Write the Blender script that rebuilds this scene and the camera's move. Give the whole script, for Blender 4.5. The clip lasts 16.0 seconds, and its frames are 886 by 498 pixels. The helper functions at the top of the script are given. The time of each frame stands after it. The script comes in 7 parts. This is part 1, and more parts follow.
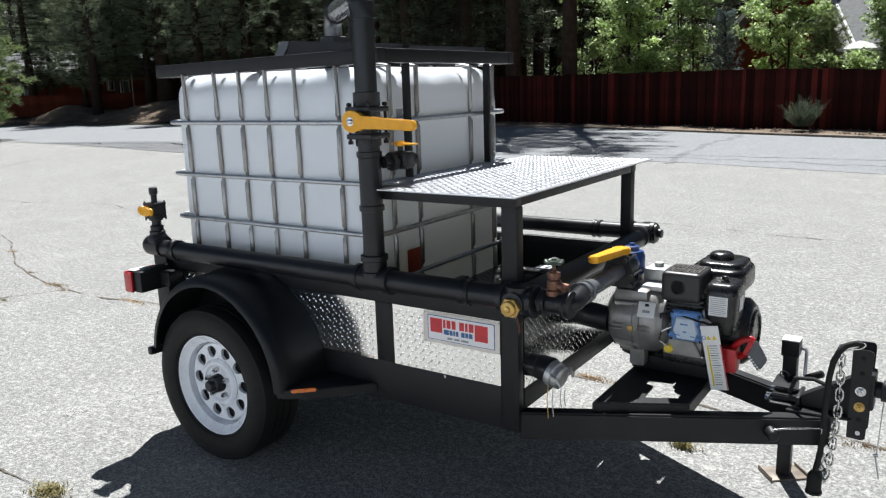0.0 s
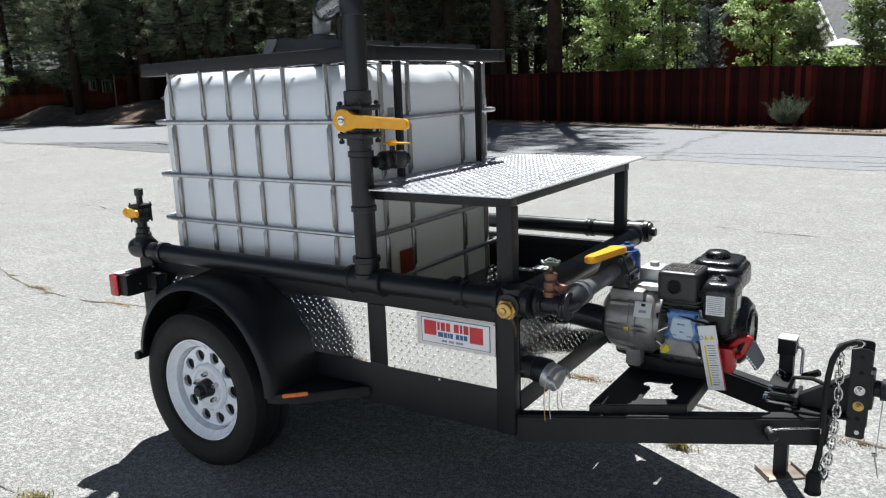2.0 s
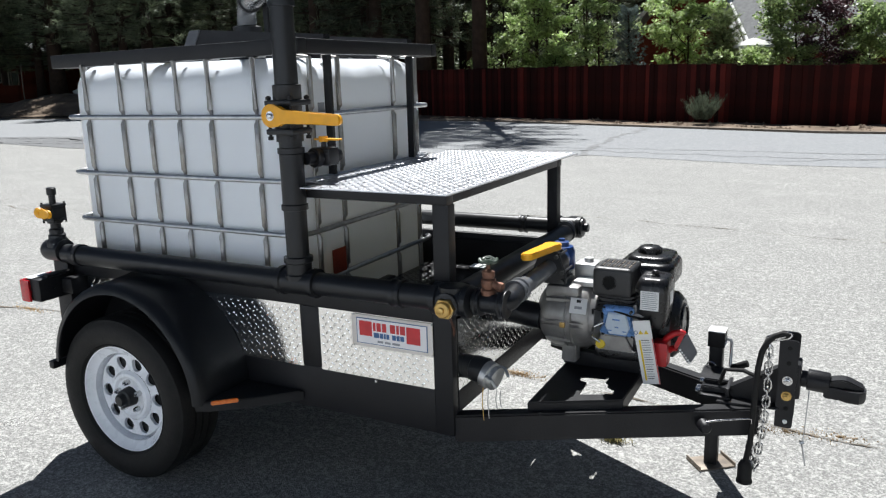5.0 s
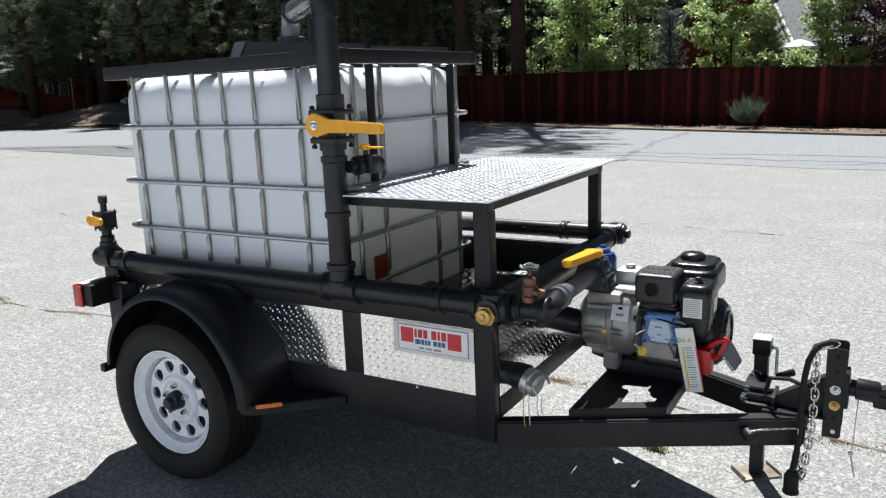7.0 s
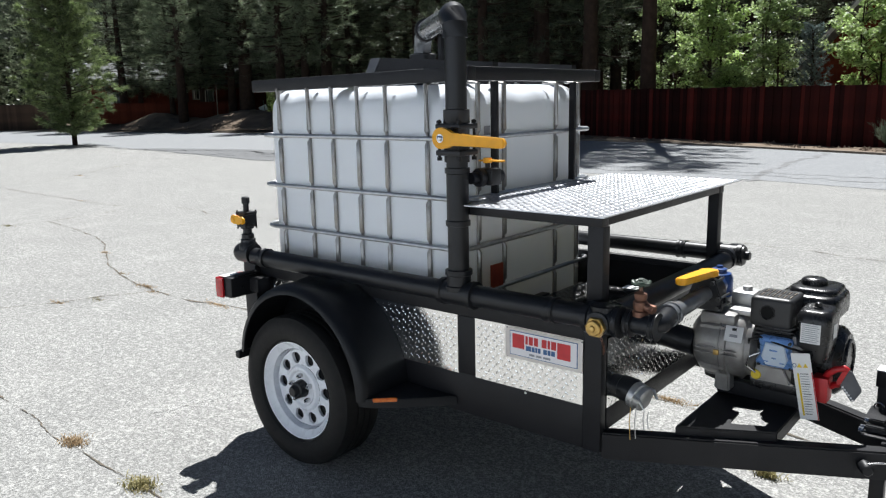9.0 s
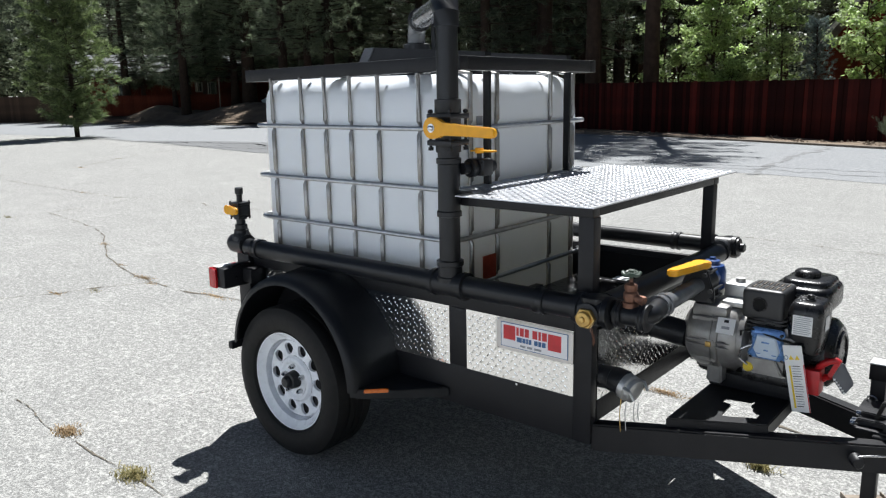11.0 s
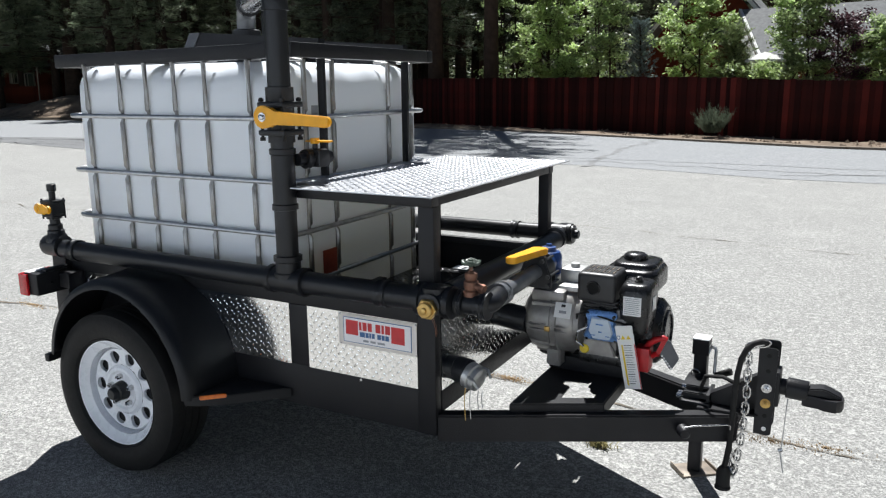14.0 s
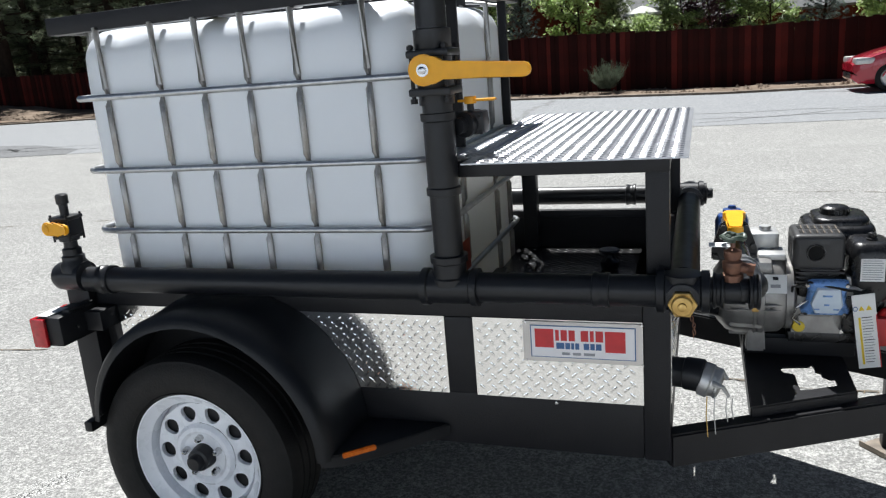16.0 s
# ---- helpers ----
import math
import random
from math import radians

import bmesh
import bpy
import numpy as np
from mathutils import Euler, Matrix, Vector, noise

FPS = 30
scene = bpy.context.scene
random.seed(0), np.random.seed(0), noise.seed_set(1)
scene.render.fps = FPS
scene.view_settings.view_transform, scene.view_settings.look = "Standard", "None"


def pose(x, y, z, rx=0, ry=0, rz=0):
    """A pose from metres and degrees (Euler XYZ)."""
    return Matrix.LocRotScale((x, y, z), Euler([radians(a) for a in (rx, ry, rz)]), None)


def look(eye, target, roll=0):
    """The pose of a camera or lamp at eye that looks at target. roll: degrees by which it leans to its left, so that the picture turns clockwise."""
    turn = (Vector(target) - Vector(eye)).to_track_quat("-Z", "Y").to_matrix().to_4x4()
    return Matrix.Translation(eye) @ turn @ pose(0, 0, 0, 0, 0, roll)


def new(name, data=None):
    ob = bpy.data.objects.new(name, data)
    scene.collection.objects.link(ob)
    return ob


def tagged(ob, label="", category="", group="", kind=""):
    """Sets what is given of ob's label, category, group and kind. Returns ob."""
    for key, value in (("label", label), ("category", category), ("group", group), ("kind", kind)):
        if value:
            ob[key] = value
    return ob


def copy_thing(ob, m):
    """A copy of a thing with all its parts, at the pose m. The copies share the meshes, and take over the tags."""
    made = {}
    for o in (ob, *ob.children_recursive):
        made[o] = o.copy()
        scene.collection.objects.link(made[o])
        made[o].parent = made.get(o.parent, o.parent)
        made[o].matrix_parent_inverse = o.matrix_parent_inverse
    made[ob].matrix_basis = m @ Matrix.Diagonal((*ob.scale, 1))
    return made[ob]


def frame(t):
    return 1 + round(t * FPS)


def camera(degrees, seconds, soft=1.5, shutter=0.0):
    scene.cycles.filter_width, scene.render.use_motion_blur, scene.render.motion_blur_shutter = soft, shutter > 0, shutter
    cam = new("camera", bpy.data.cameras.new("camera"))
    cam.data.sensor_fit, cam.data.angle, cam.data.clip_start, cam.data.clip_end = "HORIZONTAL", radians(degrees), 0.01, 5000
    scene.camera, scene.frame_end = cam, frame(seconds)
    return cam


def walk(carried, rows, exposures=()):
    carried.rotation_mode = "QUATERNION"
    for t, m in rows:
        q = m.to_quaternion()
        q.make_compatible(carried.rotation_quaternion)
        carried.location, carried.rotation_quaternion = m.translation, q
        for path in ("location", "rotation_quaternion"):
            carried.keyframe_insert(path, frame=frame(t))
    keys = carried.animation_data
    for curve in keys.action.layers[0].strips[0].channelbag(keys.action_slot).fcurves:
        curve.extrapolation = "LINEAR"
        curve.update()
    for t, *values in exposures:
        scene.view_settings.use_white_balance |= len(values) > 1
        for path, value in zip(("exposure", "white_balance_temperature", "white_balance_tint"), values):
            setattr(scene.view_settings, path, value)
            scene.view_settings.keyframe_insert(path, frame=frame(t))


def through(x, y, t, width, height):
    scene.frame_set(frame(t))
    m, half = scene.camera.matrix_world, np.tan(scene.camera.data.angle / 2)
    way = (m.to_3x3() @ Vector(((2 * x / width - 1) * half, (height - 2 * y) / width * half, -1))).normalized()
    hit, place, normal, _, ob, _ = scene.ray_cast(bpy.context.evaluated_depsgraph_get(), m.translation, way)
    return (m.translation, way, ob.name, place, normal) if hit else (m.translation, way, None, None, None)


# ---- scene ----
cam = camera(60.0, 16.0, 1.25)
EXPOSURE = 0.86
PATH = [
    (0, (0.126, 0.34, 1.561), (-0.974, 1.957, 1.144), -1.8),
    (0.5, (0.123, 0.341, 1.557), (-0.989, 1.947, 1.132), -2.1),
    (1, (0.108, 0.359, 1.554), (-1, 1.965, 1.115), -1.9),
    (1.5, (0.092, 0.359, 1.559), (-1.003, 1.977, 1.134), -2.0),
    (2, (0.076, 0.364, 1.56), (-0.993, 2.001, 1.138), -2.0),
    (2.5, (0.066, 0.37, 1.559), (-0.943, 2.043, 1.131), -1.9),
    (3, (0.049, 0.375, 1.561), (-0.938, 2.059, 1.124), -2.2),
    (3.5, (0.036, 0.385, 1.561), (-0.93, 2.081, 1.123), -2.8),
    (4, (0.029, 0.393, 1.559), (-0.891, 2.113, 1.116), -2.1),
    (6.5, (0.021, 0.399, 1.563), (-0.882, 2.13, 1.128), -1.3),
    (7, (0.024, 0.38, 1.568), (-0.97, 2.064, 1.146), -2.2),
    (7.5, (0.033, 0.356, 1.573), (-1.054, 1.984, 1.159), -1.7),
    (8, (0.055, 0.325, 1.581), (-1.096, 1.913, 1.192), -1.3),
    (8.5, (0.079, 0.28, 1.586), (-1.162, 1.804, 1.213), -1.3),
    (11, (0.124, 0.319, 1.57), (-1.128, 1.827, 1.17), -1.0),
    (11.5, (0.126, 0.325, 1.57), (-1.113, 1.845, 1.175), -0.9),
    (12, (0.125, 0.333, 1.567), (-1.1, 1.863, 1.169), -0.7),
    (12.5, (0.136, 0.355, 1.561), (-1.008, 1.945, 1.161), -0.3),
    (13, (0.147, 0.368, 1.553), (-0.898, 2.022, 1.136), -0.7),
    (13.5, (0.15, 0.38, 1.554), (-0.803, 2.088, 1.138), -0.4),
    (14, (0.118, 0.392, 1.546), (-0.81, 2.114, 1.129), -0.5),
    (14.5, (-0.091, 0.376, 1.541), (-0.995, 2.11, 1.118), -1.6),
    (15, (-0.355, 0.378, 1.526), (-1.27, 2.102, 1.088), -0.5),
    (15.5, (-0.664, 0.485, 1.503), (-1.482, 2.253, 1.05), -3.1),
    (16, (-1.014, 0.587, 1.481), (-1.65, 2.419, 0.99), -4.6),
]
LIFT = Vector((0, 0, 0.033))
walk(cam, [(t, look(Vector(eye) + LIFT, Vector(target) + LIFT, roll)) for t, eye, target, roll in PATH], exposures=[(0, EXPOSURE), (16, EXPOSURE)])

# ---- light ----
SUN_DIR = Vector((-0.265, 0.51, 1.0)).normalized()
world = bpy.data.worlds.new("sky")
world.use_nodes = True
scene.world = world
sky = world.node_tree.nodes.new("ShaderNodeTexSky")
sky.sky_type = "NISHITA"
sky.sun_disc = False
sky.sun_elevation = math.asin(SUN_DIR.z)
sky.sun_rotation = math.atan2(SUN_DIR.x, SUN_DIR.y)
sky.altitude = 1500
sky.dust_density = 2.5
background = world.node_tree.nodes["Background"]
background.inputs["Strength"].default_value = 0.021
world.node_tree.links.new(sky.outputs[0], background.inputs["Color"])
sun = new("sun", bpy.data.lights.new("sun", "SUN"))
sun.data.energy, sun.data.angle, sun.data.color = 4.7, radians(0.5), (0.968, 0.975, 0.972)
sun.matrix_world = look(SUN_DIR * 60, (0, 0, 0))


# ---- materials ----
def material(name, colour, rough=0.5, metal=0.0, second=None, scale=20.0, mix=0.5, bump=0.0, bump_scale=80.0, spec=0.5,
             fine=None, fine_scale=200.0, fine_mix=0.3, coat=0.0, by_object=0.0, rough_vary=0.1):
    """A node material: base colour, blotches of a second colour, fine grain, bump and uneven gloss."""
    m = bpy.data.materials.new(name)
    m.use_nodes = True
    n, l = m.node_tree.nodes, m.node_tree.links
    p = n["Principled BSDF"]
    p.inputs["Roughness"].default_value, p.inputs["Metallic"].default_value = rough, metal
    p.inputs["Specular IOR Level"].default_value = spec
    p.inputs["Coat Weight"].default_value = coat
    co = n.new("ShaderNodeTexCoord")
    out = None

    def noise_tex(sc, detail=4.0):
        t = n.new("ShaderNodeTexNoise")
        t.inputs["Scale"].default_value, t.inputs["Detail"].default_value = sc, detail
        l.new(co.outputs["Object"], t.inputs["Vector"])
        return t.outputs["Fac"]

    def blend(fac, a, b):
        x = n.new("ShaderNodeMix")
        x.data_type = "RGBA"
        l.new(fac, x.inputs["Factor"])
        for v, k in ((a, 6), (b, 7)):
            if isinstance(v, tuple):
                x.inputs[k].default_value = (*v, 1)
            else:
                l.new(v, x.inputs[k])
        return x.outputs[2]

    def ramp(fac, lo, hi, top=1.0):
        r = n.new("ShaderNodeMapRange")
        r.inputs["From Min"].default_value, r.inputs["From Max"].default_value = lo, hi
        r.inputs["To Max"].default_value = top
        l.new(fac, r.inputs["Value"])
        return r.outputs[0]

    out = colour
    if second:
        out = blend(ramp(noise_tex(scale), 0.5 - 0.25 * mix, 0.5 + 0.35 * mix), colour, second)
    if fine:
        out = blend(ramp(noise_tex(fine_scale, 2.0), 0.5, 0.72, fine_mix), out, fine)
    if by_object:
        info = n.new("ShaderNodeObjectInfo")
        h = n.new("ShaderNodeHueSaturation")
        v = n.new("ShaderNodeMapRange")
        lo, hi, power = by_object if isinstance(by_object, tuple) else (1 - by_object, 1 + by_object, 1)
        v.inputs["To Min"].default_value, v.inputs["To Max"].default_value = lo, hi
        pw = n.new("ShaderNodeMath")
        pw.operation = "POWER"
        pw.inputs[1].default_value = power
        l.new(info.outputs["Random"], pw.inputs[0])
        l.new(pw.outputs[0], v.inputs["Value"])
        l.new(v.outputs[0], h.inputs["Value"])
        if isinstance(out, tuple):
            h.inputs["Color"].default_value = (*out, 1)
        else:
            l.new(out, h.inputs["Color"])
        out = h.outputs[0]
    if isinstance(out, tuple):
        p.inputs["Base Color"].default_value = (*out, 1)
    else:
        l.new(out, p.inputs["Base Color"])
    if rough_vary:
        r = n.new("ShaderNodeMapRange")
        r.inputs["To Min"].default_value, r.inputs["To Max"].default_value = max(0.02, rough - rough_vary), min(1, rough + rough_vary)
        l.new(noise_tex(scale * 1.7), r.inputs["Value"])
        l.new(r.outputs[0], p.inputs["Roughness"])
    if bump:
        b = n.new("ShaderNodeBump")
        b.inputs["Strength"].default_value, b.inputs["Distance"].default_value = bump, 0.01
        l.new(noise_tex(bump_scale, 3.0), b.inputs["Height"])
        l.new(b.outputs[0], p.inputs["Normal"])
    return m


def leaf_material(name, a, b, rough=0.5, through=0.35, spec=0.3, patch=2.2):
    """Leaves or needles: each clump its own shade, some light passing through."""
    m = bpy.data.materials.new(name)
    m.use_nodes = True
    n, l = m.node_tree.nodes, m.node_tree.links
    p = n["Principled BSDF"]
    geo = n.new("ShaderNodeNewGeometry")
    x = n.new("ShaderNodeMix")
    x.data_type = "RGBA"
    x.inputs[6].default_value, x.inputs[7].default_value = (*a, 1), (*b, 1)
    l.new(geo.outputs["Random Per Island"], x.inputs["Factor"])
    co = n.new("ShaderNodeTexCoord")
    tex = n.new("ShaderNodeTexNoise")
    tex.inputs["Scale"].default_value, tex.inputs["Detail"].default_value = patch, 2.0
    l.new(co.outputs["Object"], tex.inputs["Vector"])
    rng = n.new("ShaderNodeMapRange")
    for k, w in (("From Min", 0.3), ("From Max", 0.7), ("To Min", 0.55), ("To Max", 1.35)):
        rng.inputs[k].default_value = w
    l.new(tex.outputs["Fac"], rng.inputs["Value"])
    h = n.new("ShaderNodeHueSaturation")
    l.new(rng.outputs[0], h.inputs["Value"])
    l.new(x.outputs[2], h.inputs["Color"])
    l.new(h.outputs[0], p.inputs["Base Color"])
    p.inputs["Roughness"].default_value = rough
    p.inputs["Specular IOR Level"].default_value = spec
    t = n.new("ShaderNodeBsdfTranslucent")
    l.new(h.outputs[0], t.inputs["Color"])
    s = n.new("ShaderNodeMixShader")
    s.inputs[0].default_value = through
    l.new(p.outputs[0], s.inputs[1])
    l.new(t.outputs[0], s.inputs[2])
    l.new(s.outputs[0], n["Material Output"].inputs[0])
    return m


def asphalt_material(name, light, dark, chip, speck=260.0, patch=0.35):
    """Old chip-seal asphalt: pale stones in grey binder, broad stains, bump."""
    m = bpy.data.materials.new(name)
    m.use_nodes = True
    n, l = m.node_tree.nodes, m.node_tree.links
    p = n["Principled BSDF"]
    p.inputs["Roughness"].default_value = 0.92
    p.inputs["Specular IOR Level"].default_value = 0.08
    co = n.new("ShaderNodeTexCoord").outputs["Object"]

    def tex(kind, sc, detail=3.0):
        t = n.new(kind)
        t.inputs["Scale"].default_value = sc
        if kind == "ShaderNodeTexNoise":
            t.inputs["Detail"].default_value = detail
        l.new(co, t.inputs["Vector"])
        return t

    def ramp(v, lo, hi, a=0.0, b=1.0):
        r = n.new("ShaderNodeMapRange")
        for k, w in (("From Min", lo), ("From Max", hi), ("To Min", a), ("To Max", b)):
            r.inputs[k].default_value = w
        l.new(v, r.inputs["Value"])
        return r.outputs[0]

    def blend(f, a, b):
        x = n.new("ShaderNodeMix")
        x.data_type = "RGBA"
        l.new(f, x.inputs["Factor"])
        for v, k in ((a, 6), (b, 7)):
            if isinstance(v, tuple):
                x.inputs[k].default_value = (*v, 1)
            else:
                l.new(v, x.inputs[k])
        return x.outputs[2]

    stones = tex("ShaderNodeTexVoronoi", speck)
    grain = tex("ShaderNodeTexNoise", speck * 0.45, 4.0)
    broad = tex("ShaderNodeTexNoise", 0.45, 6.0)
    mid = tex("ShaderNodeTexNoise", 5.0, 5.0)
    base = blend(ramp(grain.outputs["Fac"], 0.42, 0.58), dark, light)
    base = blend(ramp(stones.outputs["Color"], 0.62, 0.9, 0, 0.5), base, chip)
    base = blend(ramp(stones.outputs["Distance"], 0.45, 0.75, 0, 0.55), base, tuple(0.45 * c for c in dark))
    base = blend(ramp(broad.outputs["Fac"], 0.42, 0.7, 0, patch), base, dark)
    base = blend(ramp(mid.outputs["Fac"], 0.5, 0.75, 0, 0.25), base, tuple(0.9 * c for c in dark))
    clumps = tex("ShaderNodeTexNoise", speck * 0.26, 3.0)
    base = blend(ramp(clumps.outputs["Fac"], 0.5, 0.66, 0, 0.30), base, tuple(0.85 * c for c in dark))
    base = blend(ramp(clumps.outputs["Fac"], 0.48, 0.34, 0, 0.16), base, chip)
    blotch = tex("ShaderNodeTexNoise", 2.1, 4.0)
    base = blend(ramp(blotch.outputs["Fac"], 0.48, 0.66, 0, 0.15), base, dark)
    base = blend(ramp(blotch.outputs["Fac"], 0.46, 0.30, 0, 0.08), base, chip)
    coarse = tex("ShaderNodeTexNoise", speck * 0.13, 5.0)
    base = blend(ramp(coarse.outputs["Fac"], 0.53, 0.63, 0, 0.36), base, tuple(0.8 * c for c in dark))
    base = blend(ramp(coarse.outputs["Fac"], 0.44, 0.36, 0, 0.22), base, chip)
    l.new(base, p.inputs["Base Color"])
    b = n.new("ShaderNodeBump")
    b.inputs["Strength"].default_value, b.inputs["Distance"].default_value = 0.6, 0.006
    l.new(stones.outputs["Distance"], b.inputs["Height"])
    l.new(b.outputs[0], p.inputs["Normal"])
    return m


def tank_material():
    """Milky polyethylene: half of the light passes through the wall."""
    m = material("milky_plastic", (0.875, 0.925, 1.0), 0.36, second=(0.865, 0.915, 0.99), scale=3.0, bump=0.05, bump_scale=25)
    n, l = m.node_tree.nodes, m.node_tree.links
    t = n.new("ShaderNodeBsdfTranslucent")
    t.inputs["Color"].default_value = (0.97, 0.89, 0.64, 1)
    s = n.new("ShaderNodeMixShader")
    s.inputs[0].default_value = 0.14
    l.new(n["Principled BSDF"].outputs[0], s.inputs[1])
    l.new(t.outputs[0], s.inputs[2])
    l.new(s.outputs[0], n["Material Output"].inputs[0])
    return m


PAINT_FLECKS = material("worn_paint", (0.66, 0.655, 0.63), 0.8, second=(0.56, 0.555, 0.54), scale=30, spec=0.2)
LOT = asphalt_material("lot_asphalt", (0.45, 0.447, 0.43), (0.225, 0.225, 0.218), (0.69, 0.682, 0.65), 165.0, 0.22)
PATCH = asphalt_material("patched_asphalt", (0.25, 0.255, 0.26), (0.16, 0.165, 0.17), (0.34, 0.34, 0.34), 80.0, 0.35)
ROAD = asphalt_material("road_asphalt", (0.33, 0.34, 0.35), (0.25, 0.26, 0.27), (0.44, 0.44, 0.43), 70.0, 0.35)
CRACK = material("crack_dirt", (0.10, 0.09, 0.075), 0.95, second=(0.21, 0.18, 0.145), scale=26, spec=0.1)
SEAL = material("crack_sealer", (0.17, 0.175, 0.18), 0.8, second=(0.22, 0.22, 0.22), scale=6, spec=0.2)
DIRT = material("dirt", (0.26, 0.20, 0.15), 0.95, second=(0.085, 0.064, 0.048), scale=1.3, mix=0.9, bump=0.8, bump_scale=9, fine=(0.4, 0.33, 0.25), fine_scale=40, spec=0.1)
KERB = material("kerb_concrete", (0.24, 0.2, 0.16), 0.9, second=(0.15, 0.12, 0.09), scale=4, bump=0.3, spec=0.2)
BLACK = material("black_powder_coat", (0.014, 0.014, 0.016), 0.42, second=(0.018, 0.018, 0.020), scale=8, bump=0.12, bump_scale=220, rough_vary=0.08, spec=0.26)
PIPE = material("black_pipe_plastic", (0.012, 0.013, 0.016), 0.38, second=(0.014, 0.015, 0.017), scale=12, bump=0.04, bump_scale=120, spec=0.38)
PVC = material("grey_pvc", (0.13, 0.135, 0.145), 0.2, second=(0.18, 0.185, 0.19), scale=14)
BLACK_GLOSS = material("black_gloss_paint", (0.010, 0.010, 0.011), 0.22, second=(0.014, 0.014, 0.014), scale=8, bump=0.1, bump_scale=160, spec=0.5)
RUBBER = material("tyre_rubber", (0.009, 0.009, 0.009), 0.7, second=(0.011, 0.010, 0.0095), scale=25, bump=0.15, bump_scale=150, spec=0.35)
FENDER = material("black_fender_plastic", (0.009, 0.010, 0.012), 0.42, second=(0.012, 0.013, 0.015), scale=10, bump=0.1, bump_scale=260, spec=0.3)
GALV = material("galvanised_steel", (0.56, 0.57, 0.58), 0.34, 0.9, second=(0.42, 0.43, 0.45), scale=25, fine=(0.7, 0.7, 0.7), fine_scale=90)
CAGE = material("stained_cage_steel", (0.40, 0.395, 0.385), 0.38, 0.9, second=(0.22, 0.20, 0.18), scale=14, mix=0.8, fine=(0.52, 0.52, 0.52), fine_scale=70)
CHROME = material("zinc_plate", (0.68, 0.68, 0.68), 0.25, 1.0, second=(0.5, 0.5, 0.5), scale=40)
PLATE = material("diamond_plate_aluminium", (0.95, 0.945, 0.93), 0.09, 1.0, second=(0.91, 0.905, 0.89), scale=9, bump=0.03, bump_scale=160, rough_vary=0.03)
DECK = material("deck_plate_aluminium", (0.50, 0.51, 0.535), 0.34, 1.0, second=(0.45, 0.46, 0.485), scale=9, bump=0.1, bump_scale=160, rough_vary=0.08)
TANK = tank_material()
WHITE = material("white_wheel_paint", (0.88, 0.905, 0.95), 0.28, second=(0.84, 0.865, 0.91), scale=14, coat=0.2)
YELLOW = material("yellow_handle", (0.92, 0.43, 0.005), 0.38, second=(0.84, 0.385, 0.007), scale=30, bump=0.04)
BRASS = material("brass", (0.62, 0.42, 0.15), 0.36, 0.9, second=(0.45, 0.29, 0.1), scale=40)
BRONZE = material("bronze_casting", (0.26, 0.13, 0.085), 0.55, 0.6, second=(0.15, 0.08, 0.06), scale=40, bump=0.25)
GREEN_WHEEL = material("dark_green_paint", (0.025, 0.05, 0.032), 0.45, second=(0.09, 0.11, 0.09), scale=60)
# Worn metal of the foot plate; also paints highlights on the muffler slots.
WORN_GLINT_STEEL = material("worn_glint_steel", (0.24, 0.20, 0.16), 0.55, 0.4, second=(0.13, 0.11, 0.09), scale=18, bump=0.1)
ALU = material("cast_aluminium", (0.36, 0.35, 0.335), 0.38, 0.5, second=(0.26, 0.25, 0.24), scale=22, bump=0.06, bump_scale=260)
ALU_LIGHT = material("bright_aluminium", (0.62, 0.62, 0.60), 0.4, 0.7, second=(0.5, 0.5, 0.5), scale=30)
ENGINE_BLACK = material("engine_black_plastic", (0.010, 0.010, 0.011), 0.28, second=(0.015, 0.015, 0.016), scale=18, bump=0.12, bump_scale=250, spec=0.5)
MUFFLER = material("heat_black_steel", (0.032, 0.032, 0.033), 0.42, second=(0.03, 0.03, 0.031), scale=18, bump=0.1, bump_scale=250)
BLUE = material("blue_enamel", (0.025, 0.075, 0.26), 0.3, second=(0.02, 0.06, 0.2), scale=20, coat=0.3)
PALE_BLUE = material("pale_blue_metal", (0.15, 0.31, 0.66), 0.28, 0.25, second=(0.2, 0.38, 0.74), scale=30)
PANEL_BLUE = material("frosted_panel", (0.72, 0.82, 0.93), 0.35, 0.2, second=(0.66, 0.77, 0.9), scale=40)
FLAP_GREY = material("grey_flap_plastic", (0.10, 0.105, 0.115), 0.5, second=(0.13, 0.135, 0.145), scale=30)
RED = material("red_plastic", (0.55, 0.015, 0.02), 0.35, second=(0.42, 0.012, 0.015), scale=20)
LENS = material("red_lens", (0.55, 0.009, 0.015), 0.14, second=(0.4, 0.006, 0.01), scale=60, coat=0.5)
ORANGE = material("orange_reflector", (0.85, 0.2, 0.015), 0.2, second=(0.7, 0.14, 0.01), scale=90, coat=0.4)
LABEL_WHITE = material("white_label", (0.84, 0.84, 0.83), 0.5, second=(0.8, 0.8, 0.79), scale=12)
LABEL_GREY = material("grey_print", (0.3, 0.31, 0.33), 0.6, second=(0.36, 0.36, 0.37), scale=40)
SIGN_RED = material("sign_red", (0.66, 0.04, 0.045), 0.45, second=(0.58, 0.035, 0.04), scale=30)
PLACARD_RED = material("placard_red", (0.38, 0.055, 0.025), 0.5, second=(0.3, 0.045, 0.02), scale=30)
SIGN_BLUE = material("sign_blue", (0.05, 0.13, 0.3), 0.45, second=(0.06, 0.15, 0.33), scale=30)
SIGN_CREAM = material("sign_face", (0.93, 0.91, 0.92), 0.42, second=(0.9, 0.88, 0.89), scale=8)
SIGN_BACK = material("sign_backing", (0.86, 0.80, 0.74), 0.5, second=(0.78, 0.72, 0.66), scale=9)
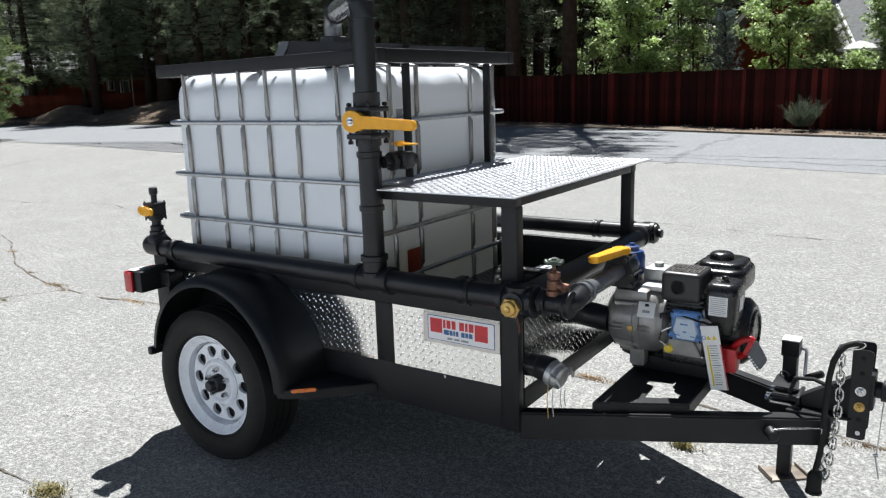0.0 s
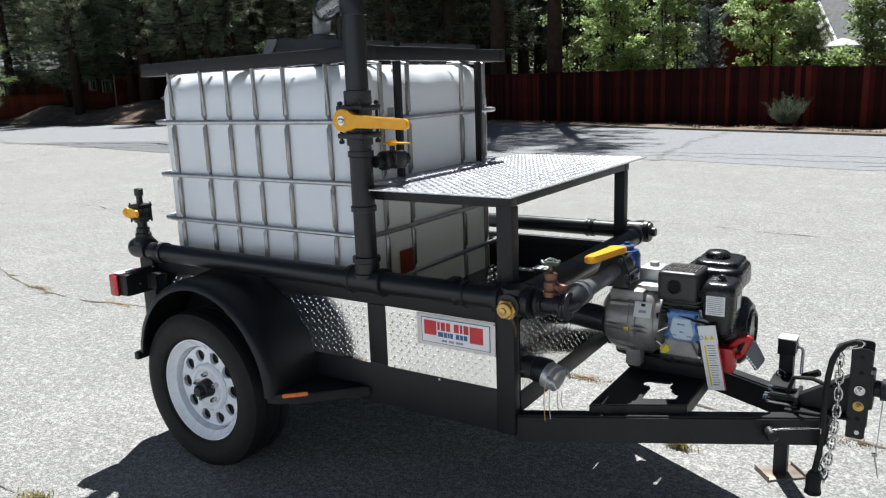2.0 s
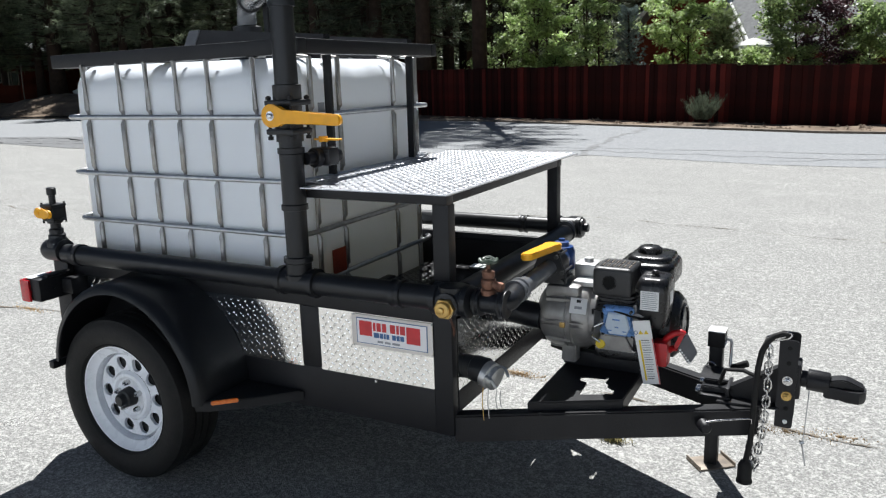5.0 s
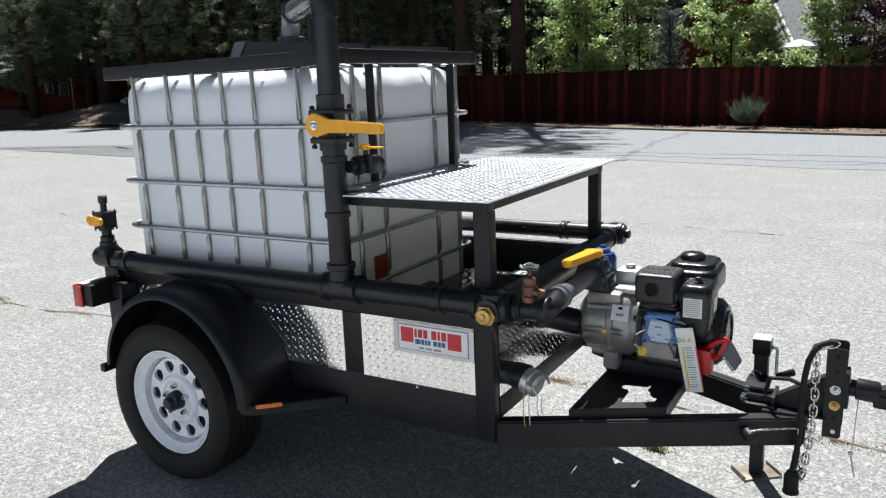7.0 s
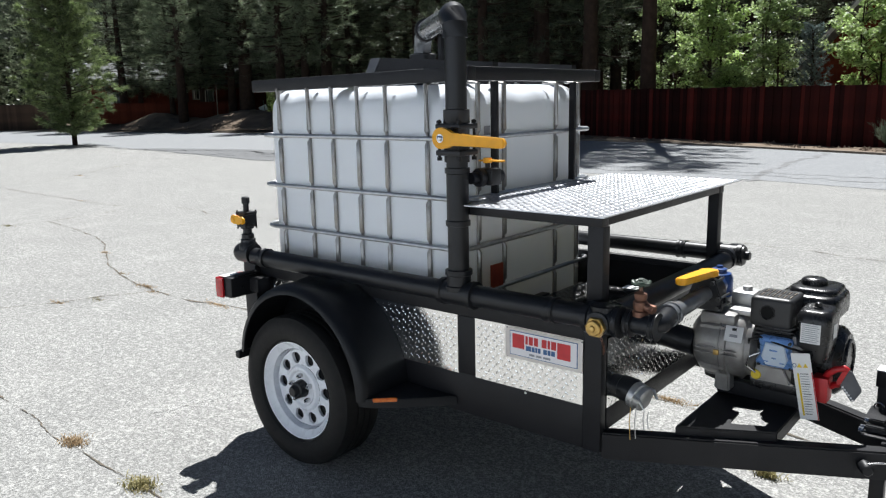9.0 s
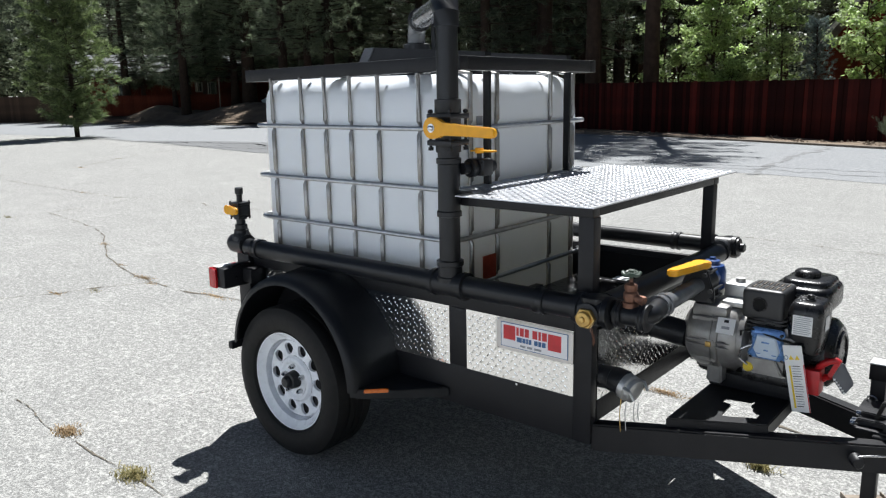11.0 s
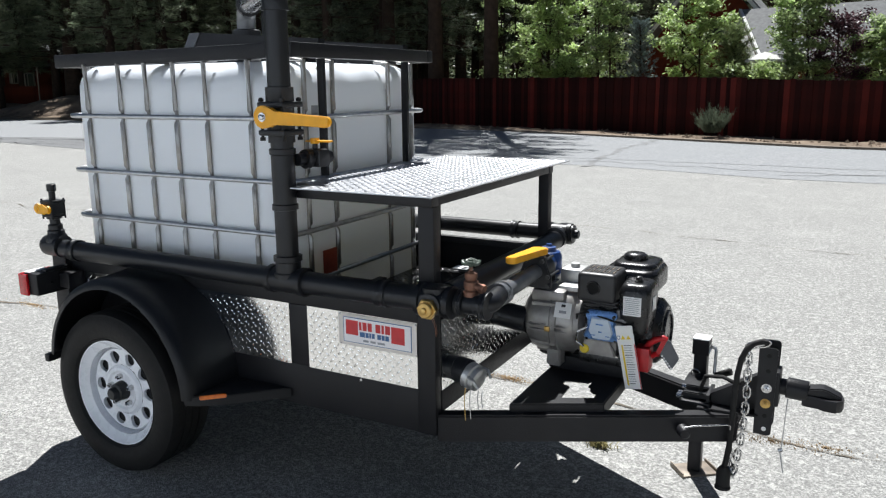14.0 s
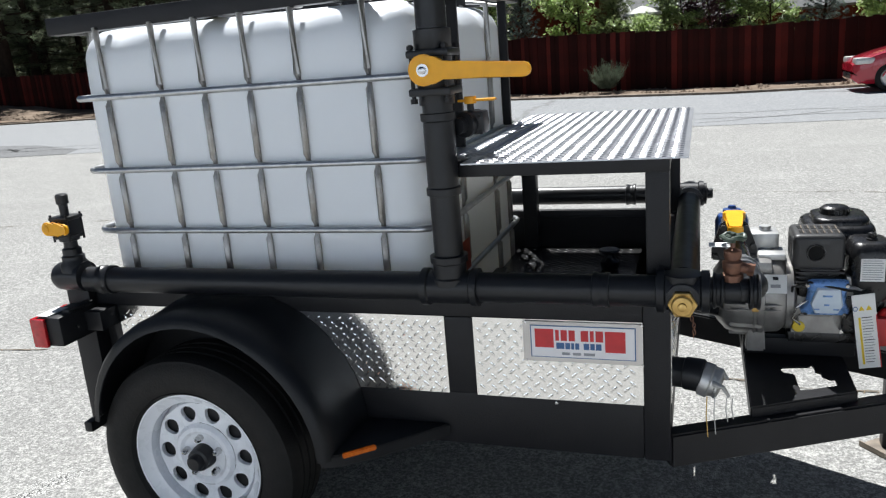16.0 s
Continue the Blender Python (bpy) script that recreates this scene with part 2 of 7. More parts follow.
YELLOW_LABEL = material("yellow_print", (0.85, 0.62, 0.03), 0.5, second=(0.78, 0.56, 0.03), scale=30)
FENCE = material("red_stained_wood", (0.060, 0.0080, 0.0055), 0.75, second=(0.024, 0.005, 0.0045), scale=2.0, mix=0.9, bump=0.25, bump_scale=60, by_object=(0.45, 2.9, 3.5), spec=0.15)
BROWN_BOARDS = material("weathered_brown_boards", (0.12, 0.075, 0.05), 0.85, second=(0.075, 0.05, 0.036), scale=2.0, bump=0.2, by_object=0.2, spec=0.2)
CABIN = material("red_brown_cabin_boards", (0.15, 0.033, 0.015), 0.8, second=(0.095, 0.021, 0.011), scale=2.0, bump=0.2, by_object=0.2, spec=0.2)
ROOF_GREY = material("grey_shingles", (0.19, 0.197, 0.20), 0.85, second=(0.14, 0.145, 0.15), scale=6, bump=0.4, bump_scale=14)
# Plaster of the added bounce wall; its cool tint makes the fill bluish.
BOUNCE_WALL = material("bounce_wall_plaster", (0.74, 0.82, 0.93), 0.85, second=(0.70, 0.775, 0.88), scale=1.5, bump=0.2, bump_scale=40, spec=0.2)
TRIM = material("white_trim", (0.75, 0.76, 0.75), 0.5, second=(0.68, 0.68, 0.67), scale=3)
GLASS_DARK = material("window_glass", (0.03, 0.035, 0.04), 0.06, spec=0.8, rough_vary=0.03)
# White trim darkened for shaded window frames; also the grey fascia.
SHADED_GREY_TRIM = material("shaded_grey_trim", (0.3, 0.3, 0.28), 0.6, second=(0.24, 0.24, 0.22), scale=3)
CURTAIN = material("pale_curtain", (0.6, 0.6, 0.56), 0.8, second=(0.5, 0.5, 0.46), scale=9)
BARK = material("pine_bark", (0.058, 0.039, 0.029), 0.95, second=(0.026, 0.019, 0.015), scale=5, mix=0.9, bump=0.9, bump_scale=16, by_object=0.25, spec=0.15)
# Same needles twice: a lighter copy for sunlit trees, a darker for shaded.
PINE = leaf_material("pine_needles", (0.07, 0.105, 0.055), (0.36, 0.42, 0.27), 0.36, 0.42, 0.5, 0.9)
PINE_SHADED = leaf_material("shaded_pine_needles", (0.025, 0.04, 0.024), (0.17, 0.205, 0.125), 0.42, 0.36, 0.4, 0.9)
SPRUCE = leaf_material("blue_spruce_needles", (0.12, 0.17, 0.165), (0.25, 0.32, 0.30), 0.5, 0.25)
LEAF = leaf_material("broad_leaves", (0.18, 0.26, 0.095), (0.52, 0.65, 0.30), 0.45, 0.55, 0.5)
LEAF_LIGHT = leaf_material("light_broad_leaves", (0.24, 0.34, 0.11), (0.58, 0.72, 0.32), 0.45, 0.58, 0.5)
LEAF_PURPLE = leaf_material("purple_leaves", (0.05, 0.02, 0.03), (0.13, 0.06, 0.07), 0.45, 0.3)
SAGE = leaf_material("grey_green_shrub", (0.07, 0.088, 0.058), (0.17, 0.20, 0.14), 0.7, 0.3, 0.15, 5.0)
DRY = leaf_material("dry_grass_blades", (0.37, 0.255, 0.145), (0.56, 0.43, 0.27), 0.7, 0.3)
WEED = leaf_material("green_weed_blades", (0.14, 0.135, 0.05), (0.42, 0.36, 0.18), 0.7, 0.3)
CAR_RED = material("red_car_paint", (0.45, 0.012, 0.03), 0.25, 0.1, second=(0.42, 0.011, 0.028), scale=3, coat=1.0)


# ---- mesh building ----
class Build:
    """Gathers shapes in one mesh."""

    def __init__(self):
        self.bm = bmesh.new()

    def box(self, x0, x1, y0, y1, z0, z1, bevel=0.0, seg=2, turn=None):
        ret = bmesh.ops.create_cube(self.bm, size=1.0)
        vs = ret["verts"]
        m = Matrix.LocRotScale(((x0 + x1) / 2, (y0 + y1) / 2, (z0 + z1) / 2), None, (abs(x1 - x0), abs(y1 - y0), abs(z1 - z0)))
        bmesh.ops.transform(self.bm, matrix=m, verts=vs)
        if turn is not None:
            bmesh.ops.transform(self.bm, matrix=turn, verts=vs)
        if bevel:
            es = list({e for v in vs for e in v.link_edges})
            bmesh.ops.bevel(self.bm, geom=es, offset=bevel, segments=seg, affect="EDGES", profile=0.6, clamp_overlap=True)
        return self

    def lathe(self, origin, axis, profile, seg=24, caps=True):
        """Turns (radius, height) rows round an axis."""
        q = Vector(axis).normalized().to_track_quat("Z", "Y").to_matrix()
        o = Vector(origin)
        rings = []
        for r, h in profile:
            rings.append([self.bm.verts.new(o + q @ Vector((max(r, 1e-4) * math.cos(a), max(r, 1e-4) * math.sin(a), h)))
                          for a in (2 * math.pi * i / seg for i in range(seg))])
        for a, b in zip(rings, rings[1:]):
            for i in range(seg):
                j = (i + 1) % seg
                f = self.bm.faces.new((a[i], a[j], b[j], b[i]))
                f.smooth = seg > 8
        if caps:
            self.bm.faces.new(list(reversed(rings[0])))
            self.bm.faces.new(rings[-1])
        return self

    def loft(self, outline, levels):
        """Stacks one flat outline at (z, scale) levels about its own middle."""
        cx = sum(p[0] for p in outline) / len(outline)
        cy = sum(p[1] for p in outline) / len(outline)
        rows = [[self.bm.verts.new((cx + (x - cx) * s, cy + (y - cy) * s, z)) for x, y in outline] for z, s in levels]
        k = len(outline)
        for a, b in zip(rows, rows[1:]):
            for i in range(k):
                self.bm.faces.new((a[i], a[(i + 1) % k], b[(i + 1) % k], b[i]))
        self.bm.faces.new(list(reversed(rows[0])))
        self.bm.faces.new(rows[-1])
        return self

    def rod(self, p0, p1, r, r1=None, seg=16, bevel=0.0):
        p0, p1 = Vector(p0), Vector(p1)
        h = (p1 - p0).length
        r1 = r if r1 is None else r1
        if bevel:
            prof = [(r - bevel, 0), (r, bevel), (r1, h - bevel), (r1 - bevel, h)]
        else:
            prof = [(r, 0), (r1, h)]
        return self.lathe(p0, p1 - p0, prof, seg)

    def sweep(self, points, r, seg=12, closed=False):
        """A round bar along points."""
        pts = [Vector(p) for p in points]
        k = len(pts)
        rings = []
        up = Vector((0.12, 0.31, 0.94)).normalized()
        for i, p in enumerate(pts):
            a = pts[(i - 1) % k] if (i or closed) else p
            b = pts[(i + 1) % k] if (i < k - 1 or closed) else p
            d = (b - a).normalized()
            s = d.cross(up)
            if s.length < 0.05:
                s = d.cross(Vector((1, 0, 0)))
            s.normalize()
            u = s.cross(d)
            rr = r[i] if isinstance(r, (list, tuple)) else r
            rings.append([self.bm.verts.new(p + rr * (math.cos(t) * s + math.sin(t) * u)) for t in (2 * math.pi * j / seg for j in range(seg))])
        pairs = list(zip(rings, rings[1:])) + ([(rings[-1], rings[0])] if closed else [])
        for a, b in pairs:
            for i in range(seg):
                j = (i + 1) % seg
                self.bm.faces.new((a[i], a[j], b[j], b[i])).smooth = seg > 5
        if not closed:
            self.bm.faces.new(list(reversed(rings[0])))
            self.bm.faces.new(rings[-1])
        return self

    def prism(self, poly, axis, a, b, bevel=0.0):
        """A flat outline pushed from a to b along axis x, y or z; the outline's two numbers are the other two axes in order."""
        def at(p, h):
            return {"x": (h, p[0], p[1]), "y": (p[0], h, p[1]), "z": (p[0], p[1], h)}[axis]
        lo = [self.bm.verts.new(at(p, a)) for p in poly]
        hi = [self.bm.verts.new(at(p, b)) for p in poly]
        fs = [self.bm.faces.new(list(reversed(lo))), self.bm.faces.new(hi)]
        k = len(poly)
        for i in range(k):
            fs.append(self.bm.faces.new((lo[i], lo[(i + 1) % k], hi[(i + 1) % k], hi[i])))
        if bevel:
            es = list({e for f in fs for e in f.edges})
            bmesh.ops.bevel(self.bm, geom=es, offset=bevel, segments=2, affect="EDGES", clamp_overlap=True)
        return self

    def beam(self, p0, p1, w, h, bevel=0.004):
        """A square bar from p0 to p1, w wide and h high."""
        p0, p1 = Vector(p0), Vector(p1)
        d = p1 - p0
        n = d.length
        x = d.normalized()
        up = Vector((0, 0, 1)) if abs(x.z) < 0.95 else Vector((0, 1, 0))
        y = up.cross(x).normalized()
        z = x.cross(y)
        m = Matrix.Translation((p0 + p1) / 2) @ Matrix((x, y, z)).transposed().to_4x4()
        ret = bmesh.ops.create_cube(self.bm, size=1.0)
        bmesh.ops.transform(self.bm, matrix=m @ Matrix.Diagonal((n, w, h, 1)), verts=ret["verts"])
        if bevel:
            es = list({e for v in ret["verts"] for e in v.link_edges})
            bmesh.ops.bevel(self.bm, geom=es, offset=bevel, segments=2, affect="EDGES", clamp_overlap=True)
        return self

    def mesh(self, name, mat, sharp=40.0):
        bmesh.ops.recalc_face_normals(self.bm, faces=self.bm.faces)
        for f in self.bm.faces:
            f.smooth = True
        for e in self.bm.edges:
            if len(e.link_faces) == 2 and e.calc_face_angle(0) > radians(sharp):
                e.smooth = False
        me = bpy.data.meshes.new(name)
        self.bm.to_mesh(me)
        self.bm.free()
        me.materials.append(mat)
        return me


def rounded(x0, x1, y0, y1, r, n=5):
    """The outline of a rectangle with round corners."""
    pts = []
    for cx, cy, a0 in ((x1 - r, y1 - r, 0), (x0 + r, y1 - r, 90), (x0 + r, y0 + r, 180), (x1 - r, y0 + r, 270)):
        pts += [(cx + r * math.cos(radians(a0 + 90 * k / n)), cy + r * math.sin(radians(a0 + 90 * k / n))) for k in range(n + 1)]
    return pts


def part(name, b, mat, parent=None, label="", sharp=40.0):
    """Links one mesh under a thing or under a part."""
    ob = new(name, b.mesh(name, mat, sharp) if isinstance(b, Build) else b)
    if parent is not None:
        ob.parent = parent
        ob.matrix_parent_inverse = Matrix.Translation(-parent.location) if parent.data is None else Matrix()
    return tagged(ob, label)


def thing(name, label, category, group="", at=(0, 0, 0)):
    ob = new(name)
    ob.empty_display_size = 0.1
    ob.location = at
    return tagged(ob, label, category, group)


def raw_mesh(name, verts, faces, mat, smooth=False):
    me = bpy.data.meshes.new(name)
    me.from_pydata([tuple(v) for v in verts], [], faces)
    me.materials.append(mat)
    if smooth:
        me.polygons.foreach_set("use_smooth", [True] * len(me.polygons))
    me.update()
    return me


def structure(name, b, mat, label, category):
    ob = new(name, b.mesh(name, mat) if isinstance(b, Build) else b)
    return tagged(ob, label, category, kind="structure")


def diamond_plate(name, length, width, thick, pitch, parent, place, label="", lug=(0.0135, 0.0036, 0.0009), mat=None, notch=(0.0, 0.0)):
    """A tread plate in its own x-y plane with raised lugs in two crossing directions; place puts it in the world."""
    v, f = [], []

    def block(c, hx, hy, z0, z1, ang, top=0.55):
        k = len(v)
        ca, sa = math.cos(ang), math.sin(ang)
        for z, s in ((z0, 1.0), (z1, top)):
            for px, py in ((-hx, 0), (-0.45 * hx, -hy), (0.45 * hx, -hy), (hx, 0), (0.45 * hx, hy), (-0.45 * hx, hy)):
                v.append((c[0] + s * (px * ca - py * sa), c[1] + s * (px * sa + py * ca), z))
        f.append([k + 6 + i for i in range(6)])
        for i in range(6):
            j = (i + 1) % 6
            f.append([k + i, k + j, k + 6 + j, k + 6 + i])

    outline = [(0, 0), (length, 0), (length, width), (0, width)]
    if notch[0]:
        outline = [(notch[0], 0), (length, 0), (length, width), (0, width), (0, notch[1]), notch]
    m = len(outline)
    v += [(x, y, z) for z in (-thick, 0) for x, y in outline]
    f += [list(range(m))[::-1], list(range(m, 2 * m))] + [[i, (i + 1) % m, m + (i + 1) % m, m + i] for i in range(m)]
    nx, ny = int(length / pitch), int(width / (0.49 * pitch))
    for j in range(ny + 1):
        for i in range(nx + 2):
            x, y = (i + 0.5 * (j % 2)) * pitch, (j + 0.5) * 0.49 * pitch
            if 0.28 * pitch < x < length - 0.28 * pitch and 0.2 * pitch < y < width - 0.2 * pitch and not (x < notch[0] + 0.015 and y < notch[1] + 0.015):
                block((x, y), lug[0], lug[1], 0.0, lug[2], radians(-42 if j % 2 else 42))
    ob = part(name, raw_mesh(name, v, f, mat or PLATE), None, parent, label)
    ob.matrix_basis = place
    return ob


# ---- ground, road, verge ----
def strip_polygon(name, near, far, z, mat, label, category):
    """A flat sheet between two lines of points."""
    v = [(x, y, z) for x, y in near] + [(x, y, z) for x, y in far]
    k = len(near)
    return structure(name, raw_mesh(name, v, [[i, i + 1, k + i + 1, k + i] for i in range(k - 1)], mat), None, label, category)


g = Build()
bmesh.ops.create_grid(g.bm, x_segments=8, y_segments=8, size=400)
structure("ground", g, LOT, "pale weathered chip-seal asphalt of a parking lot", "ground")

KERB_X = [-200, -80, -56, -40, -30, -20, -11, -5, -0.5, 5, 15, 40, 120]
KERB_Y = [18, 21.5, 23.2, 25.6, 26.6, 26.6, 25.2, 22.9, 21.2, 20.9, 20.6, 20, 18]
ROAD_X = [-200, -80, -56, -40, -32, -24, -18, -11, -4.5, -1, 15, 40, 120]
ROAD_Y = [12, 13, 14, 15.4, 16.1, 14.95, 13.9, 14.6, 15.2, 14.3, 14, 13.5, 12]
strip_polygon("road", list(zip(ROAD_X, ROAD_Y)), list(zip(KERB_X, KERB_Y)), 0.005, ROAD, "grey asphalt street beyond the lot with sealed cracks", "road")

strip_polygon("road_patch", [(-27.5, 15.46), (-24, 14.96), (-21.0, 14.45), (-18, 13.91), (-14.5, 14.26)], [(-26.5, 16.0), (-23.4, 16.9), (-20.4, 17.2), (-17.6, 16.6), (-15.0, 15.2)], 0.009, PATCH, "darker grey asphalt patch at the edge of the street", "road")

# unseen pale wall, added opposite the street to bounce sun onto the near sides
structure("wall_south", Build().box(-19, 15, -8.4, -8.1, -0.05, 4.4), BOUNCE_WALL, "unseen pale wall added to bounce sunlight onto the trailer", "wall")

v, f = [], []
prof = [(0.0, 0.0), (0.02, 0.06), (0.16, 0.07), (0.18, 0.06)]
for x, y in zip(KERB_X, KERB_Y):
    v += [(x, y + dy, z) for dy, z in prof]
for i in range(len(KERB_X) - 1):
    for j in range(3):
        f.append([4 * i + j, 4 * i + 4 + j, 4 * i + 5 + j, 4 * i + 1 + j])
structure("kerb", raw_mesh("kerb", v, f, KERB), None, "low worn concrete kerb along the street, dusted with dirt", "kerb")


def verge_height(x, y, edge):
    """Dirt behind the kerb: nearly level to the right, rising into a bank on the left."""
    d = max(0.0, y - edge)
    bank = 0.55 * math.exp(-((x + 45) / 10.0) ** 2) * min(1.0, d / 5.0)
    bank += 0.8 * math.exp(-((x + 39) / 3.2) ** 2) * math.exp(-((d - 3.6) / 2.0) ** 2)
    bank += 0.75 * math.exp(-((x + 45.8) / 1.8) ** 2) * math.exp(-((d - 2.6) / 1.6) ** 2)
    bank += 0.5 * math.exp(-((x + 33) / 4.0) ** 2) * math.exp(-((d - 5) / 4.0) ** 2)
    rough = 0.07 * noise.noise((x * 0.7, y * 0.7, 0)) + (0.02 + 0.10 * min(1.0, bank)) * noise.noise((x * 1.7, y * 2.3, 5.0))
    return 0.05 + 0.006 * min(d, 10) + bank + rough * min(1, d)


v, f = [], []
cols = 620
rows_d = [0.17, 0.4, 0.7, 1.0, 1.3, 1.6, 1.9, 2.3, 2.65, 3, 3.4, 3.8, 4.2, 4.6, 5, 5.7, 6.5, 8, 10, 13, 17, 24, 40, 80, 200]
for i in range(cols):
    x = -110 + 150 * i / (cols - 1)
    edge = float(np.interp(x, KERB_X, KERB_Y))
    for d in rows_d:
        v.append((x, edge + d, verge_height(x, edge + d, edge)))
k = len(rows_d)
for i in range(cols - 1):
    for j in range(k - 1):
        f.append([i * k + j, (i + 1) * k + j, (i + 1) * k + j + 1, i * k + j + 1])
structure("verge", raw_mesh("verge", v, f, DIRT, True), None, "dry brown dirt verge with pine litter behind the kerb", "ground")


def ribbon(points, width, z, step=0.035, wander=0.03, seed=0, broken=0.0):
    """A thin uneven band along a line, lying on the ground."""
    rnd = random.Random(seed)
    pts = []
    for (xa, ya), (xb, yb) in zip(points, points[1:]):
        n = max(2, int(math.hypot(xb - xa, yb - ya) / step))
        for i in range(n):
            t = i / n
            pts.append(Vector((xa + (xb - xa) * t, ya + (yb - ya) * t)))
    pts.append(Vector(points[-1]))
    v, f = [], []
    for i, p in enumerate(pts):
        d = (pts[min(i + 1, len(pts) - 1)] - pts[max(i - 1, 0)]).normalized()
        s = Vector((-d.y, d.x))
        p = p + s * wander * noise.noise((p.x * 2.3, p.y * 2.3, seed))
        w = width * (0.25 + 1.1 * rnd.random())
        if broken:
            p = p + s * rnd.gauss(0, 0.15) * width
            w *= max(0.06, 0.62 + broken * 1.5 * noise.noise((p.x * 4.3, p.y * 4.3, seed + 9.0)))
        v += [(*(p - s * w / 2), z), (*(p + s * w / 2), z)]
    for i in range(len(pts) - 1):
        f.append([2 * i, 2 * i + 1, 2 * i + 3, 2 * i + 2])
    return v, f


def crack(points, width, mat=CRACK, z=0.004, name="pavement_crack", label="thin dark crack in the asphalt filled with dirt", seed=0, wander=0.06):
    v, f = ribbon(points, width * (1.0 if mat is SEAL else 1.6), z, 0.12 if mat is SEAL else 0.03, seed=seed, wander=wander, broken=0.0 if mat is SEAL else 1.0)
    tagged(new(name, raw_mesh(name, v, f, mat)), label, "crack", "cracks in the asphalt", "stuff")


crack([(-9.5, 1.6), (-6.55, 2.71), (-6.33, 3.16), (-6.09, 3.75)], 0.0090, seed=1)
crack([(-6.09, 3.75), (-5.41, 3.77), (-4.96, 3.84), (-3.6, 4.02), (-1.45, 4.04), (-0.11, 3.9), (0.9, 3.95)], 0.0090, seed=2)
crack([(-11.2, 5.11), (-9.38, 4.9), (-7.14, 3.95), (-6.39, 3.8), (-6.09, 3.75)], 0.0113, seed=3)
crack([(-11.4, 3.2), (-11.31, 4.55), (-11.22, 5.04), (-11.32, 5.92), (-11.54, 6.68)], 0.0135, seed=4)
crack([(-19, 6.8), (-15.09, 6.61), (-12.01, 6.55), (-10.77, 7.02), (-9.58, 6.83), (-6.5, 7.6), (-2.51, 8.75), (-0.61, 8.44), (3.2, 8.0)], 0.0135, seed=5)
crack([(-17.6, 5.2), (-18.04, 8.63), (-19.6, 10.4), (-20.88, 12.09), (-21.5, 13.6)], 0.0203, seed=6)
crack([(-10.65, 7.09), (-11.05, 7.84)], 0.0135, seed=7)
crack([(-5.6, 2.0), (-4.39, 1.87), (-3.67, 1.8), (-3.21, 1.82), (-2.72, 1.81), (-1.4, 1.7), (0.4, 1.75)], 0.0063, seed=8, wander=0.05)
for seed, pts, w in ((11, [(-4.6, 14.9), (-5.02, 19.0), (-4.9, 22.6)], 0.16), (12, [(-24, 14.6), (-11, 15.6), (-4.5, 16.0), (-1, 15.4), (6, 15.2)], 0.09),
                     (13, [(-22, 15.4), (-12, 16.3), (-4.5, 16.6), (2, 16.2), (8, 16)], 0.08), (14, [(3.6, 15.3), (4.0, 17), (3.0, 19.2), (1.4, 20.6)], 0.22),
                     (15, [(-33, 15.8), (-26, 15.2), (-22, 16.4), (-17, 15.4)], 0.16), (16, [(-1, 14.8), (1.2, 15.9), (4, 15.4)], 0.07)):
    crack(pts, w, SEAL, 0.009, "sealed_crack", "dark sealer line over a crack in the street", seed, 0.25)


# flecks of an old painted line
v, f = [], []
rnd = random.Random(31)
for _ in range(1700):
    t = rnd.random()
    x, y = -3.56 + 0.17 * t + rnd.gauss(0, 0.032), 2.27 + 0.50 * t
    r, a = rnd.uniform(0.0015, 0.0045), rnd.uniform(0, 3.14)
    k = len(v)
    v += [(x + r * math.cos(a + q) * rnd.uniform(0.6, 1.2), y + r * math.sin(a + q) * rnd.uniform(0.6, 1.2), 0.0015) for q in (0, 1.3, 2.5, 3.8, 5.0)]
    f.append([k, k + 1, k + 2, k + 3, k + 4])
tagged(new("worn_line", raw_mesh("worn_line", v, f, PAINT_FLECKS)), "faint worn white paint streak on the asphalt", "line", kind="stuff")


def tuft(name, x, y, spread, count, height, mat, label, seed, squash=0.6):
    """Grass blades out of a crack."""
    rnd = random.Random(seed)
    v, f = [], []
    for _ in range(count):
        r, a = spread * abs(rnd.gauss(0, 0.5)), rnd.uniform(0, 6.283)
        px, py = x + r * math.cos(a), y + r * math.sin(a) * squash
        h = height * rnd.uniform(0.3, 1.0)
        b = rnd.uniform(0, 6.283)
        lean = h * rnd.uniform(0.3, 1.4)
        dx, dy = math.cos(b), math.sin(b)
        w = 0.0022
        k = len(v)
        v += [(px - dy * w, py + dx * w, 0.0), (px + dy * w, py - dx * w, 0.0),
              (px + dx * lean * 0.5 + dy * w, py + dy * lean * 0.5 - dx * w, h * 0.75), (px + dx * lean * 0.5 - dy * w, py + dy * lean * 0.5 + dx * w, h * 0.75),
              (px + dx * lean, py + dy * lean, h)]
        f += [[k, k + 1, k + 2, k + 3], [k + 3, k + 2, k + 4]]
    tagged(new(name, raw_mesh(name, v, f, mat)), label, "grass", "tufts in the cracks", "stuff")


tuft("dry_grass", -3.55, 1.84, 0.10, 420, 0.022, DRY, "dry yellow grass tuft growing out of a crack", 1)
tuft("dry_grass", -2.88, 1.81, 0.11, 520, 0.028, WEED, "yellow-green grass tuft growing out of a crack", 2)
tuft("dry_grass", -1.45, 4.06, 0.22, 420, 0.012, DRY, "flat dry pine litter and grass in a crack", 3, 0.25)
tuft("dry_grass", -0.1, 3.9, 0.26, 220, 0.010, DRY, "flat dry pine litter and grass in a crack", 4, 0.3)
tuft("dry_grass", 0.12, 3.94, 0.2, 150, 0.010, DRY, "flat dry pine litter and grass in a crack", 5, 0.3)
tuft("dry_grass", -0.78, 3.5, 0.06, 200, 0.04, WEED, "small green weed beside the trailer tongue", 6)
